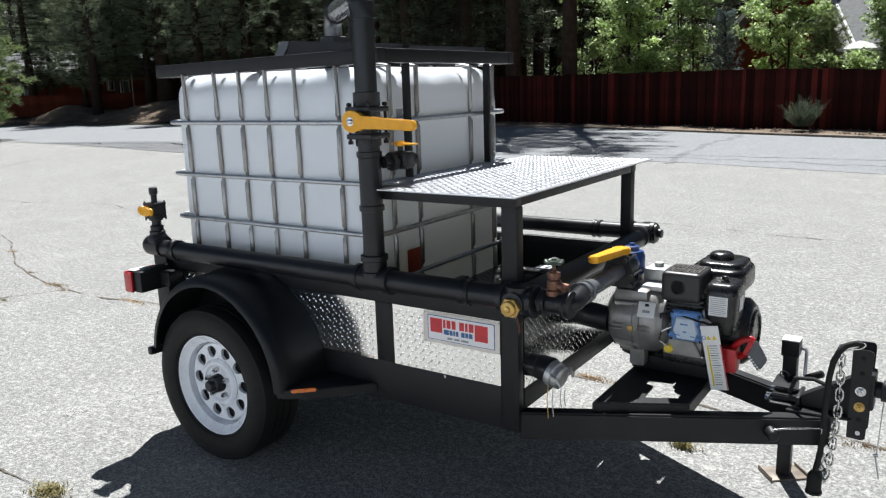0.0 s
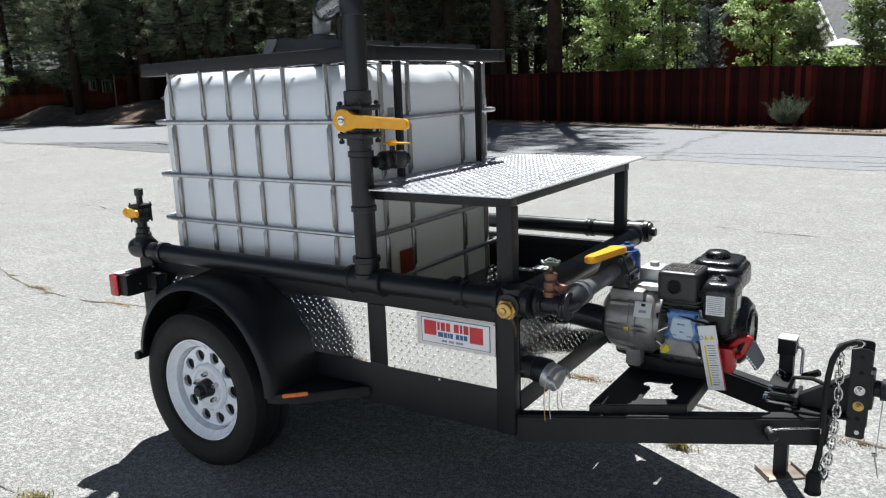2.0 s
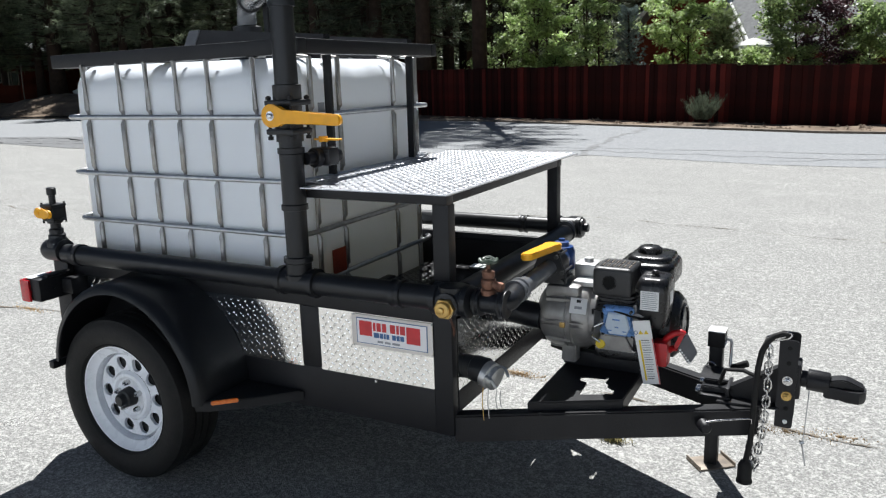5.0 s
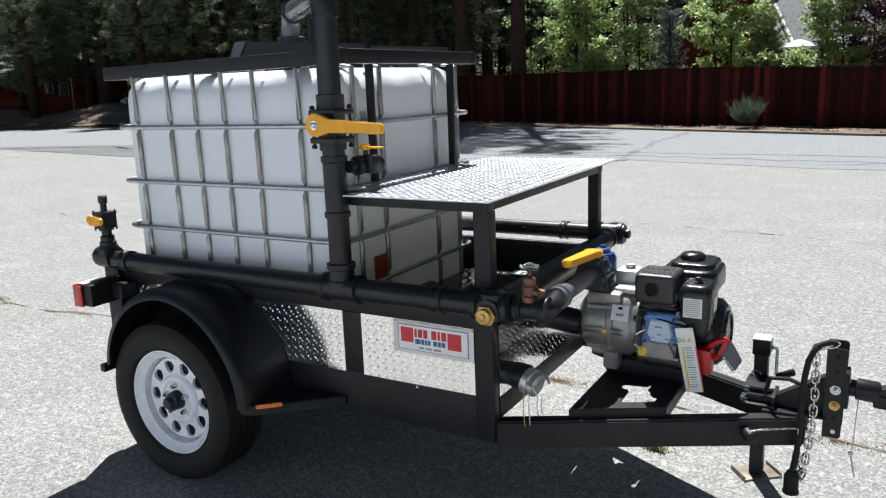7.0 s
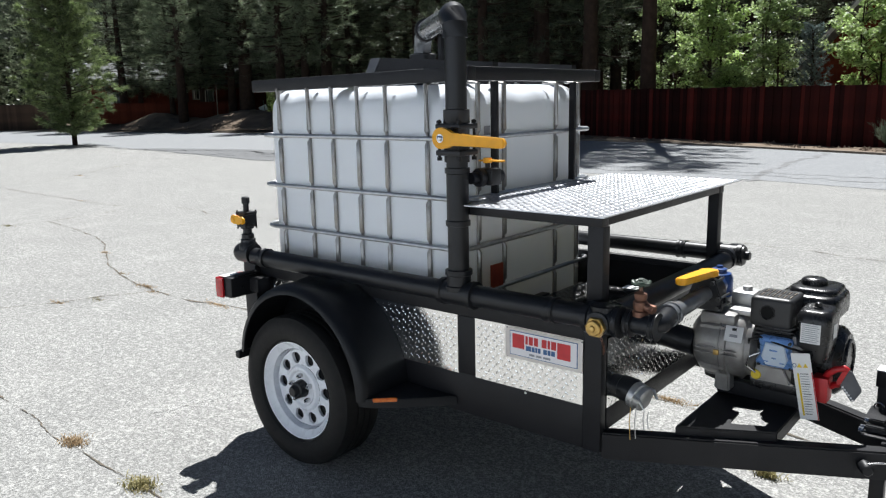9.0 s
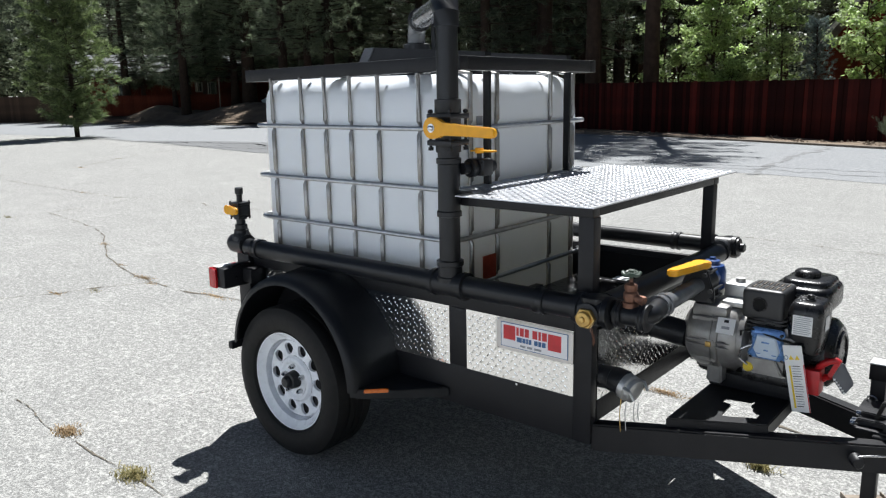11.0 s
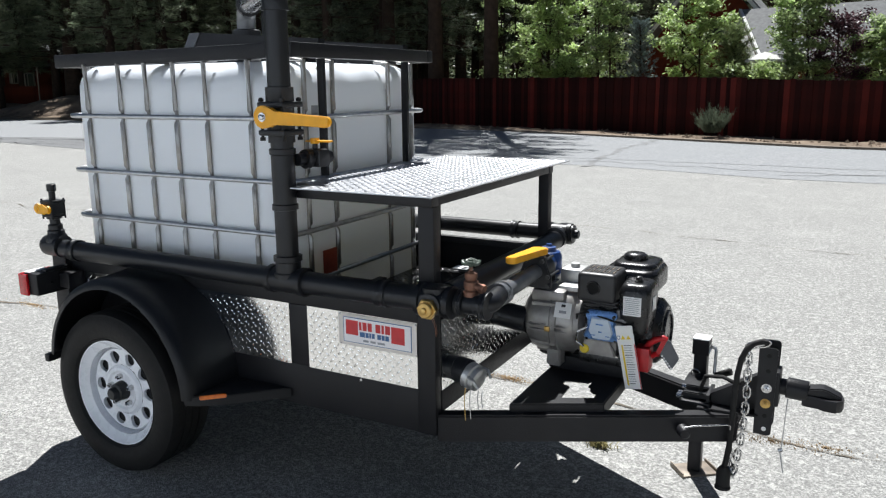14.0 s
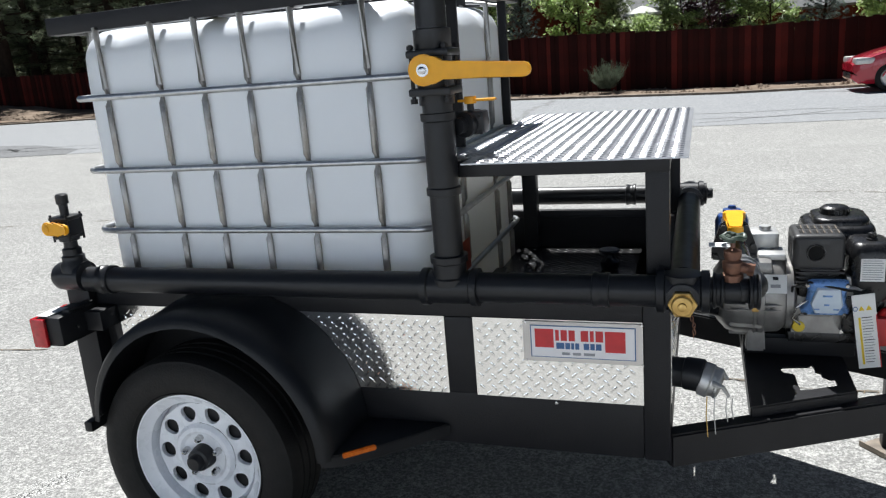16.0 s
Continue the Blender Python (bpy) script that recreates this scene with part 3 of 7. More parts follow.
tuft("dry_grass", -6.3, 3.8, 0.22, 260, 0.014, DRY, "flat dry grass in a crack of the lot", 7, 0.3)
tuft("dry_grass", -5.2, 3.8, 0.3, 260, 0.012, DRY, "flat dry grass in a crack of the lot", 8, 0.2)

rnd = random.Random(44)
for k, (x, y) in enumerate(((-6.2, 3.3), (-6.38, 3.05), (-6.05, 3.72), (-11.3, 4.6), (-13.2, 6.56), (-18.1, 8.9), (-19.9, 10.8), (-8.2, 4.4), (-7.0, 3.95))):
    tuft("dry_grass", x, y, 0.10 + 0.006 * abs(x), 80, 0.010 + 0.0008 * abs(x) * (k % 2), DRY if k % 3 else WEED, "flat dry grass in a crack of the lot", 50 + k, 0.4)

# ---- trailer ----
YC = 3.12                      # the trailer's middle line
trailer = thing("utility_trailer", "black steel single-axle trailer with diamond-plate sides and white wheels", "trailer", at=(-2.0, YC, 0.0))


def mirror_y(y):
    return 2 * YC - y


def side(y):
    """The same place on either side: the near one and the far one."""
    return (y, mirror_y(y))


for i in (0, 1):
    def span(a, b):
        lo, hi = side(a)[i], side(b)[i]
        return min(lo, hi), max(lo, hi)
    part("bottom_rail", Build().box(-3.0, -1.1585, *span(2.570, 2.5965), 0.345, 0.512, 0.006), BLACK, trailer)
    part("top_rail", Build().box(-3.0, -1.1585, *span(2.570, 2.5965), 0.748, 0.818 + 0.010 * i, 0.005), BLACK, trailer)
    part("front_post", Build().box(-1.158, -1.088, *span(2.567, 2.607), 0.345, 0.822, 0.005), BLACK, trailer)
    part("middle_post", Build().box(-1.716, -1.628, *span(2.5685, 2.5965), 0.5122, 0.7478, 0.004), BLACK, trailer)
    part("rear_post", Build().box(-3.052, -2.96, *span(2.54, 2.61), 0.30, 0.822, 0.005), BLACK, trailer)
    part("rear_brace", Build().box(-2.905, -2.872, *span(2.5705, 2.5965), 0.5122, 0.7478, 0.004), BLACK, trailer)
    part("inner_panel", Build().box(-2.98, -1.10, *span(2.597, 2.601), 0.42, 0.80), BLACK, trailer)
    if i == 0:
        up = Matrix.Translation((-2.872, 2.566, 0.510)) @ Matrix.Rotation(radians(90), 4, "X")
        diamond_plate("rear_side_panel", 1.156, 0.240, 0.0035, 0.0356, trailer, up, "diamond-plate aluminium side panel")
        up = Matrix.Translation((-1.630, 2.566, 0.510)) @ Matrix.Rotation(radians(90), 4, "X")
        diamond_plate("front_side_panel", 0.472, 0.240, 0.0035, 0.0356, trailer, up, "diamond-plate aluminium side panel")
    else:
        for a, b in ((-2.872, -1.716), (-1.628, -1.158)):
            part("far_side_panel", Build().box(a, b, mirror_y(2.572), mirror_y(2.568), 0.5122, 0.7478), PLATE, trailer, "diamond-plate aluminium side panel")
part("front_cross_member", Build().box(-1.15, -1.085, 2.61, mirror_y(2.61), 0.42, 0.50, 0.005), BLACK, trailer)
part("front_top_rail", Build().box(-1.14, -1.09, 2.61, mirror_y(2.61), 0.762, 0.815, 0.005), BLACK, trailer)
part("rear_cross_member", Build().box(-3.05, -2.99, 2.61, mirror_y(2.61), 0.345, 0.45, 0.005), BLACK, trailer)
part("tailgate", Build().box(-3.04, -3.0, 2.61, mirror_y(2.61), 0.46, 0.80, 0.004), BLACK, trailer)
part("bed_floor", Build().box(-2.985, -1.155, 2.614, mirror_y(2.614), 0.40, 0.43), BLACK, trailer)
face = Matrix.Translation((-1.086, 2.61, 0.502)) @ Matrix.Rotation(radians(90), 4, "Z") @ Matrix.Rotation(radians(90), 4, "X")
diamond_plate("front_panel", 1.02, 0.255, 0.004, 0.0356, trailer, face, "diamond-plate aluminium front panel")
floor_place = Matrix.Translation((-1.72, 2.63, 0.685))
diamond_plate("bed_plate", 0.49, 0.98, 0.004, 0.0356, trailer, floor_place, "black painted diamond-plate floor in the open front bay", mat=BLACK_GLOSS)

# axle
part("axle", Build().rod((-2.49, 2.5, 0.305), (-2.49, mirror_y(2.5), 0.305), 0.03).box(-2.56, -2.42, 2.66, 2.72, 0.27, 0.40, 0.01).box(-2.56, -2.42, mirror_y(2.72), mirror_y(2.66), 0.27, 0.40, 0.01), BLACK, trailer)


def fender(i):
    cx, cz, rx_, rz_ = -2.447, 0.40, 0.404, 0.402
    arc = [(cx + rx_ * math.cos(a), cz + rz_ * math.sin(a)) for a in (radians(d) for d in range(174, 3, -8))]
    line = arc + [(-2.043, 0.395)]
    y_in = 2.5638
    b = Build()
    rows = []
    for x, z in line:
        flare = max(0.0, (x - cx) / rx_) ** 1.5
        y_out = 2.335 - 0.036 * flare
        x += 0.045 * flare
        d = Vector((x - cx, z - cz)).normalized()
        cross = []
        ang = math.atan2((z - cz) / rz_, (x - 0.045 * flare - cx) / rx_)
        inner_x, inner_z = -2.43 + 0.440 * math.cos(ang), min(0.40 + 0.421 * math.sin(ang), 0.80)
        cross.append(b.bm.verts.new((inner_x, side(y_in)[i], inner_z)))
        cross.append(b.bm.verts.new((x + 0.55 * (inner_x - x), side(y_out + 0.12)[i], z + 0.42 * (inner_z - z))))
        for y, off in ((y_out + 0.05, 0.006), (y_out + 0.02, 0.0), (y_out + 0.004, -0.014), (y_out, -0.034), (y_out + 0.004, -0.036), (y_out + 0.012, -0.02), (y_out + 0.05, -0.006), (y_in, -0.02)):
            cross.append(b.bm.verts.new((x + d.x * off, side(y)[i], z + d.y * off)))
        rows.append(cross)
    for a, c in zip(rows, rows[1:]):
        for j in range(len(a)):
            b.bm.faces.new((a[j], a[(j + 1) % len(a)], c[(j + 1) % len(a)], c[j]))
    b.bm.faces.new(rows[0])
    b.bm.faces.new(list(reversed(rows[-1])))
    ob = part("fender", b, FENDER, trailer, "rounded black wheel fender", 50)
    well = [(-2.43 + 0.430 * math.cos(radians(d)), min(0.40 + 0.41 * math.sin(radians(d)), 0.785)) for d in range(0, 181, 10)]
    part("wheel_well", Build().prism(well, "y", *sorted((side(2.5632)[i], side(2.5602)[i]))), FENDER, ob, "black wheel-well plate")
    # the step in front of the wheel, tapering to the side of the trailer
    s = Build()
    outline = [(-2.03, 2.308), (-1.98, 2.326), (-1.89, 2.396), (-1.72, 2.5636), (-2.075, 2.5636)]
    outline = [(x, side(y)[i]) for x, y in outline]
    s.prism(outline, "z", 0.372, 0.41, 0.004)
    part("fender_step", s, FENDER, ob)
    r = Build()
    p0, p1 = Vector((-1.968, side(2.330)[i], 0.408)), Vector((-1.890, side(2.391)[i], 0.412))
    r.beam(p0, p1, 0.012, 0.016, 0.003)
    part("reflector", r, ORANGE, ob, "orange side reflector")
    if i == 0:
        tip = Build().box(-2.880, -2.850, 2.335, 2.5636, 0.40, 0.435, 0.006)
        part("rear_lip", tip, FENDER, ob)


for i in (0, 1):
    fender(i)


def wheel(y_face, out):
    """A tyre on a white steel wheel; y_face is the rim's outer plane, out is -1 or 1 for the way that it faces."""
    cx, cz, rt = -2.505, 0.308, 0.346
    def turned(prof, seg=48):
        return Build().lathe((cx, y_face, cz), (0, out, 0), prof, seg, caps=False)
    rim = turned([(0.196, -0.175), (0.222, -0.175), (0.222, -0.155), (0.19, -0.14), (0.19, -0.02), (0.205, -0.012), (0.221, 0.006), (0.226, 0.006), (0.226, -0.001), (0.222, -0.012), (0.2, -0.02), (0.19, -0.03)])
    body = part("wheel", rim, WHITE, trailer, "white steel wheel with round holes and a black tyre", 35)
    # disc with ten holes
    d = Build()
    holes, rh, rc = 10, 0.027, 0.142
    n = 20
    ring_in, ring_out = 0.108, 0.176
    def at(r, a, h):
        return Vector((cx + r * math.cos(a), y_face + out * h, cz + r * math.sin(a)))
    def dish(r):
        return -0.028 - 0.020 * (1 - abs(r - 0.142) / 0.034 * 0.3) if 0.1 < r < 0.18 else -0.04
    for k in range(holes):
        a0 = 2 * math.pi * k / holes
        half = math.pi / holes
        outer, inner = [], []
        for q in range(n):
            t = 2 * math.pi * q / n
            # sector boundary point in the direction t, in the plane of the disc
            ux, uy = math.cos(t), math.sin(t)
            lim = 1e9
            if ux > 1e-6: lim = min(lim, (ring_out - rc) / ux)
            if ux < -1e-6: lim = min(lim, (ring_in - rc) / ux)
            if abs(uy) > 1e-6: lim = min(lim, half * rc / abs(uy))
            r, aa = rc + lim * ux, a0 + lim * uy / rc
            outer.append(d.bm.verts.new(at(r, aa, dish(r))))
            r2, a2 = rc + rh * ux, a0 + rh * uy / rc
            inner.append((d.bm.verts.new(at(r2, a2, dish(r2) + 0.002)), d.bm.verts.new(at(r2, a2, dish(r2) - 0.012))))
        for q in range(n):
            w = (q + 1) % n
            d.bm.faces.new((outer[q], outer[w], inner[w][0], inner[q][0]))
            d.bm.faces.new((inner[q][0], inner[w][0], inner[w][1], inner[q][1]))
    bmesh.ops.remove_doubles(d.bm, verts=d.bm.verts, dist=0.0008)
    d.lathe((cx, y_face, cz), (0, out, 0), [(0.04, -0.036), (0.075, -0.034), (0.085, -0.026), (0.098, -0.028), (0.109, -0.04)], 40, caps=False)
    d.lathe((cx, y_face, cz), (0, out, 0), [(0.175, -0.043), (0.186, -0.06), (0.191, -0.075)], 40, caps=False)
    part("wheel_disc", d, WHITE, body, "white pressed steel disc with ten round holes", 30)
    part("tyre", turned([(0.20, -0.18), (0.232, -0.19), (0.27, -0.20), (0.313, -0.198), (0.336, -0.185), (rt, -0.165), (rt, -0.128), (rt - 0.007, -0.126), (rt - 0.007, -0.12), (rt, -0.118), (rt, -0.09),
                         (rt - 0.007, -0.088), (rt - 0.007, -0.082), (rt, -0.08), (rt, -0.052), (rt - 0.007, -0.05), (rt - 0.007, -0.044), (rt, -0.042), (rt, -0.006), (0.338, 0.012), (0.329, 0.016), (0.322, 0.022), (0.293, 0.029),
                         (0.255, 0.026), (0.238, 0.016), (0.236, 0.019), (0.23, 0.012), (0.222, 0.0)], 64), RUBBER, body, "black tyre", 30)
    part("hub", turned([(0.042, -0.05), (0.040, -0.02), (0.036, 0.002), (0.028, 0.006), (0.026, 0.022), (0.020, 0.028), (0.0, 0.029)], 24), PIPE, body, "dark dust cap on the hub")
    for k in range(5):
        a = 2 * math.pi * (k + 0.3) / 5
        c = Vector((cx + 0.062 * math.cos(a), y_face - out * 0.036, cz + 0.062 * math.sin(a)))
        part("lug_nut", Build().lathe(c, (0, out, 0), [(0.012, 0), (0.011, 0.012), (0.010, 0.024), (0.004, 0.03)], 6), CHROME, body, "chrome lug nut")
    # Drum widened into a black disc, so that the wheel holes look shaded.
    part("drum", turned([(0.0, -0.062), (0.172, -0.062), (0.174, -0.075), (0.15, -0.13), (0.0, -0.13)], 32), BLACK, body)


wheel(2.385, -1)
wheel(mirror_y(2.385), 1)

# tail lamps on their arms
for i in (0, 1):
    def span(a, b):
        lo, hi = side(a)[i], side(b)[i]
        return min(lo, hi), max(lo, hi)
    lamp = part("tail_lamp", Build().box(-3.04, -2.945, *span(2.385, 2.5398), 0.667, 0.765, 0.008).box(-2.976, -2.945, *span(2.43, 2.5398), 0.765, 0.776, 0.003), BLACK, trailer, "black tail lamp box with a red lens")
    part("lens", Build().box(-3.046, -2.998, *span(2.372, 2.3848), 0.665, 0.762, 0.006).box(-3.058, -3.0402, *span(2.374, 2.53), 0.665, 0.762, 0.006), LENS, lamp, "red plastic lens")
    part("bracket", Build().box(-2.9448, -2.88, *span(2.49, 2.5698), 0.685, 0.75, 0.004), BLACK, lamp)
    part("top_lens", Build().box(-3.040, -2.992, *span(2.388, 2.48), 0.7662, 0.769, 0.001), LABEL_WHITE, lamp, "thin white strip on the lamp top")
    part("screw", Build().rod((-2.9448, side(2.45)[i], 0.715), (-2.939, side(2.45)[i], 0.715), 0.005), CHROME, lamp)

# deck table over the front bay
deck_place = Matrix.Translation((-1.70, 2.470, 1.204))
diamond_plate("deck_plate", 0.660, 1.303, 0.004, 0.0375, trailer, deck_place, "raised diamond-plate aluminium deck", (0.0145, 0.0045, 0.0022), DECK, (0.098, 0.115))
part("deck_frame", Build().box(-1.698, -1.086, 2.550, 2.60, 1.155, 1.1995, 0.004).box(-1.698, -1.086, 3.635, 3.685, 1.155, 1.1995, 0.004)
     .box(-1.136, -1.087, 2.6002, 3.6348, 1.157, 1.199, 0.004).box(-1.698, -1.648, 2.6002, 3.6348, 1.157, 1.199, 0.004), BLACK, trailer, "black square-tube rim under the deck")
for x0, x1, y0, y1, z0 in ((-1.147, -1.0875, 2.563, 2.613, 0.8182), (-1.137, -1.0885, 3.634, 3.683, 0.8182), (-1.70, -1.642, 3.592, 3.642, 0.435)):
    part("deck_post", Build().box(x0, x1, y0, y1, z0, 1.1548, 0.005), BLACK, trailer)

# roof frame over the tank
b = Build()
for y0, y1 in ((2.622, 2.672), (3.61, 3.66)):
    b.box(-3.0, -1.69, y0, y1, 1.643, 1.697, 0.004)
for x0, x1 in ((-3.0, -2.95), (-1.74, -1.69)):
    b.box(x0, x1, 2.6722, 3.6098, 1.644, 1.696, 0.004)
ROOF_TILT = Matrix.Translation((-2.3, 0, 1.67)) @ Matrix.Rotation(radians(-0.75), 4, "Y") @ Matrix.Translation((2.3, 0, -1.67))
bmesh.ops.transform(b.bm, matrix=ROOF_TILT, verts=b.bm.verts)
part("roof_frame", b, BLACK, trailer, "black square-tube frame over the tank top")
b = Build()
for y0, y1 in ((2.85, 2.89), (3.48, 3.52)):
    b.prism([(-2.455, 1.6972), (-2.355, 1.772), (-1.742, 1.7195), (-1.742, 1.6972)], "y", y0, y1)
b.box(-2.44, -2.40, 2.8902, 3.4798, 1.665, 1.7, 0.003)
b.box(-2.455, -2.395, 2.673, 2.85, 1.65, 1.696, 0.003).box(-2.455, -2.395, 3.52, 3.609, 1.65, 1.696, 0.003)
bmesh.ops.transform(b.bm, matrix=ROOF_TILT, verts=b.bm.verts)
part("roof_hatch_frame", b, BLACK, trailer, "black wedge-shaped frame round the filler opening")
# Plate added at the sloped end; its grey stands for lit black steel.
b = Build().prism([(-2.457, 1.6975), (-2.40, 1.6975), (-2.352, 1.7715), (-2.41, 1.7715)], "y", 2.844, 2.8498)
bmesh.ops.transform(b.bm, matrix=ROOF_TILT, verts=b.bm.verts)
part("end_plate", b, FLAP_GREY, trailer, "end plate added to the frame, grey for its lit face")
for y0 in (2.796, 3.409):
    part("roof_post", Build().box(-1.715, -1.685, y0, y0 + 0.016, 1.206, 1.6495, 0.002), BLACK, trailer)
for y0 in (2.86, 3.36):
    part("roof_post", Build().box(-2.985, -2.957, y0, y0 + 0.04, 0.43, 1.636, 0.004), BLACK, trailer)

# tongue
for i in (0, 1):
    part("tongue_beam", Build().beam((-1.10, side(2.60)[i], 0.37), (-0.17, side(3.078)[i], 0.37), 0.055, 0.10, 0.006), BLACK, trailer)
b = Build()
b.prism([(-0.30, 3.04), (-0.10, 3.06), (-0.10, mirror_y(3.06)), (-0.30, mirror_y(3.04))], "z", 0.421, 0.429, 0.002)
part("tongue_plate", b, BLACK, trailer)
# drip tray with a cut-out in the shape of a bear's head
b = Build()
outer = [(-0.875, 2.722), (-0.585, 2.871), (-0.585, mirror_y(2.892)), (-0.875, mirror_y(2.742))]
hole = [(-0.775, 2.992), (-0.773, 3.013), (-0.758, 3.02), (-0.691, 3.032), (-0.684, 3.05), (-0.678, 3.027), (-0.679, 2.997), (-0.664, 2.984), (-0.664, 2.965), (-0.645, 2.945), (-0.632, 2.945), (-0.63, 2.901), (-0.708, 2.862), (-0.735, 2.853), (-0.737, 2.884), (-0.739, 2.959), (-0.745, 2.97), (-0.768, 2.975)]
zt = 0.452
vo = [b.bm.verts.new((x, y, zt)) for x, y in outer]
vh = [b.bm.verts.new((x, y, zt)) for x, y in hole]
es = [b.bm.edges.new((vo[i], vo[(i + 1) % 4])) for i in range(4)] + [b.bm.edges.new((vh[i], vh[(i + 1) % len(vh)])) for i in range(len(vh))]
bmesh.ops.triangle_fill(b.bm, use_beauty=True, edges=es)
ret = bmesh.ops.extrude_face_region(b.bm, geom=list(b.bm.faces))
bmesh.ops.translate(b.bm, verts=[e for e in ret["geom"] if isinstance(e, bmesh.types.BMVert)], vec=(0, 0, -0.005))
tray = part("engine_tray", b, BLACK, trailer, "black steel engine tray with a cut-out")
for (xa, ya), (xb, yb) in zip(outer, outer[1:] + outer[:1]):
    part("tray_lip", Build().beam((xa, ya, 0.4245), (xb, yb, 0.4245), 0.006, 0.045, 0.0), BLACK, tray)
# hitch channel and coupler
# Near-black colour that paints the shade inside holes and slots.
HOLE_SHADE = material("hole_shade", (0.004, 0.004, 0.004), 0.9)
b = Build()
b.box(-0.112, -0.102, 3.075, 3.165, 0.36, 0.670, 0.003)
for y in (3.068, 3.162):
    pts = [(-0.112, 0.36), (-0.068, 0.358), (-0.060, 0.361), (-0.056, 0.368), (-0.050, 0.661), (-0.053, 0.669), (-0.061, 0.673), (-0.112, 0.673)]
    b.prism(pts, "y", y, y + 0.008, 0.0015)
hitch = part("hitch_channel", b, BLACK, trailer, "black upright hitch channel with a row of holes")
# Flat discs: shade painted into three holes, brightness into the lowest.
for z in (0.646, 0.592, 0.43, 0.382):
    part("hole", Build().rod((-0.079, 3.0665, z), (-0.079, 3.0679, z), 0.0075), HOLE_SHADE if z > 0.4 else LABEL_WHITE, hitch)
for z, mt in ((0.530, CHROME), (0.475, BRASS)):
    part("bolt", Build().lathe((-0.08, 3.0679, z), (0, -1, 0), [(0.0165, 0), (0.0165, 0.003), (0.0125, 0.0032)], 20).lathe((-0.08, 3.0645, z), (0, -1, 0), [(0.0118, 0), (0.0118, 0.008), (0.009, 0.010)], 6).rod((-0.08, 3.056, z), (-0.08, 3.046, z), 0.0062), mt, hitch, "zinc bolt, nut and washer")
b = Build()
b.prism([(-0.32, 0.43), (-0.1125, 0.43), (-0.1125, 0.56)], "y", 3.10, 3.14)
part("gusset", b, BLACK, hitch)
part("slide_plate", Build().box(-0.101, -0.040, 3.079, 3.161, 0.462, 0.588, 0.008), BLACK, hitch)
c = Build()
c.lathe((-0.04, YC, 0.527), (1, 0, -0.06), [(0.028, 0), (0.028, 0.018), (0.036, 0.020), (0.036, 0.082), (0.034, 0.086), (0.03, 0.087)], 24)
c.loft([(0.03, 3.092), (0.075, 3.088), (0.105, 3.073), (0.135, 3.072), (0.152, 3.09), (0.157, YC), (0.152, mirror_y(3.09)), (0.135, mirror_y(3.072)), (0.105, mirror_y(3.073)), (0.075, mirror_y(3.088)), (0.03, mirror_y(3.092))], [(0.478, 0.93), (0.484, 1.0), (0.512, 1.0), (0.518, 0.97)])
coupler = part("coupler", c, BLACK, trailer, "black ball coupler")
part("latch", Build().prism([(0.038, 0.519), (0.145, 0.519), (0.150, 0.526), (0.105, 0.546), (0.085, 0.549), (0.045, 0.54)], "y", 3.093, 3.147, 0.006), BLACK, coupler)

# side jack
jx, jy = -0.36, 3.47
j = Build().box(jx - 0.026, jx + 0.026, jy - 0.026, jy + 0.026, -0.025, 0.50, 0.006)
jack = part("jack", j, BLACK, trailer, "black tongue jack standing on a steel foot plate")
part("jack_head", Build().box(jx - 0.032, jx + 0.032, jy - 0.034, jy + 0.034, 0.484, 0.546, 0.003), BLACK, jack)
part("jack_cap", Build().box(jx - 0.033, jx + 0.033, jy - 0.035, jy + 0.035, 0.546, 0.551, 0.002), LABEL_WHITE, jack, "pale cap with a label")
jl = part("jack_label", Build().box(jx + 0.0323, jx + 0.0333, jy - 0.030, jy + 0.030, 0.487, 0.524), LABEL_WHITE, jack, "label with dark and blue stripes")
part("stripe", Build().box(jx + 0.0335, jx + 0.0343, jy - 0.030, jy + 0.030, 0.511, 0.518), ENGINE_BLACK, jl)
part("stripe", Build().box(jx + 0.0335, jx + 0.0343, jy - 0.030, jy + 0.030, 0.497, 0.506), SIGN_BLUE, jl)
part("pull_ring", Build().sweep([(jx - 0.012 + 0.016 * math.cos(t), jy - 0.05, 0.412 + 0.016 * math.sin(t)) for t in (2 * math.pi * k / 16 for k in range(16))], 0.003, 6, True).rod((jx - 0.012, jy - 0.05, 0.396), (jx - 0.004, jy - 0.02, 0.396), 0.008, seg=10), CHROME, jack, "zinc pull ring")
foot_turn = Matrix.Translation((jx, jy, 0)) @ Matrix.Rotation(radians(38), 4, "Z") @ Matrix.Translation((-jx, -jy, 0))
part("foot_plate", Build().box(jx - 0.075, jx + 0.075, jy - 0.055, jy + 0.055, -0.033, -0.025, 0.002, turn=foot_turn).box(jx - 0.08, jx - 0.075, jy - 0.055, jy + 0.055, -0.033, -0.012, turn=foot_turn).box(jx + 0.075, jx + 0.08, jy - 0.055, jy + 0.055, -0.033, -0.012, turn=foot_turn), WORN_GLINT_STEEL, jack, "worn tan steel foot plate")
part("crank", Build().sweep([(jx + 0.035, jy + 0.01, 0.51), (jx + 0.05, jy + 0.005, 0.51), (jx + 0.056, jy - 0.004, 0.50), (jx + 0.056, jy - 0.02, 0.415), (jx + 0.062, jy - 0.024, 0.405)], 0.0065, 8), GALV, jack, "zinc crank arm")
part("grip", Build().rod((jx + 0.062, jy - 0.026, 0.405), (jx + 0.122, jy - 0.036, 0.437), 0.0135, 0.0145, 12, 0.003), RUBBER, jack, "black rubber grip")
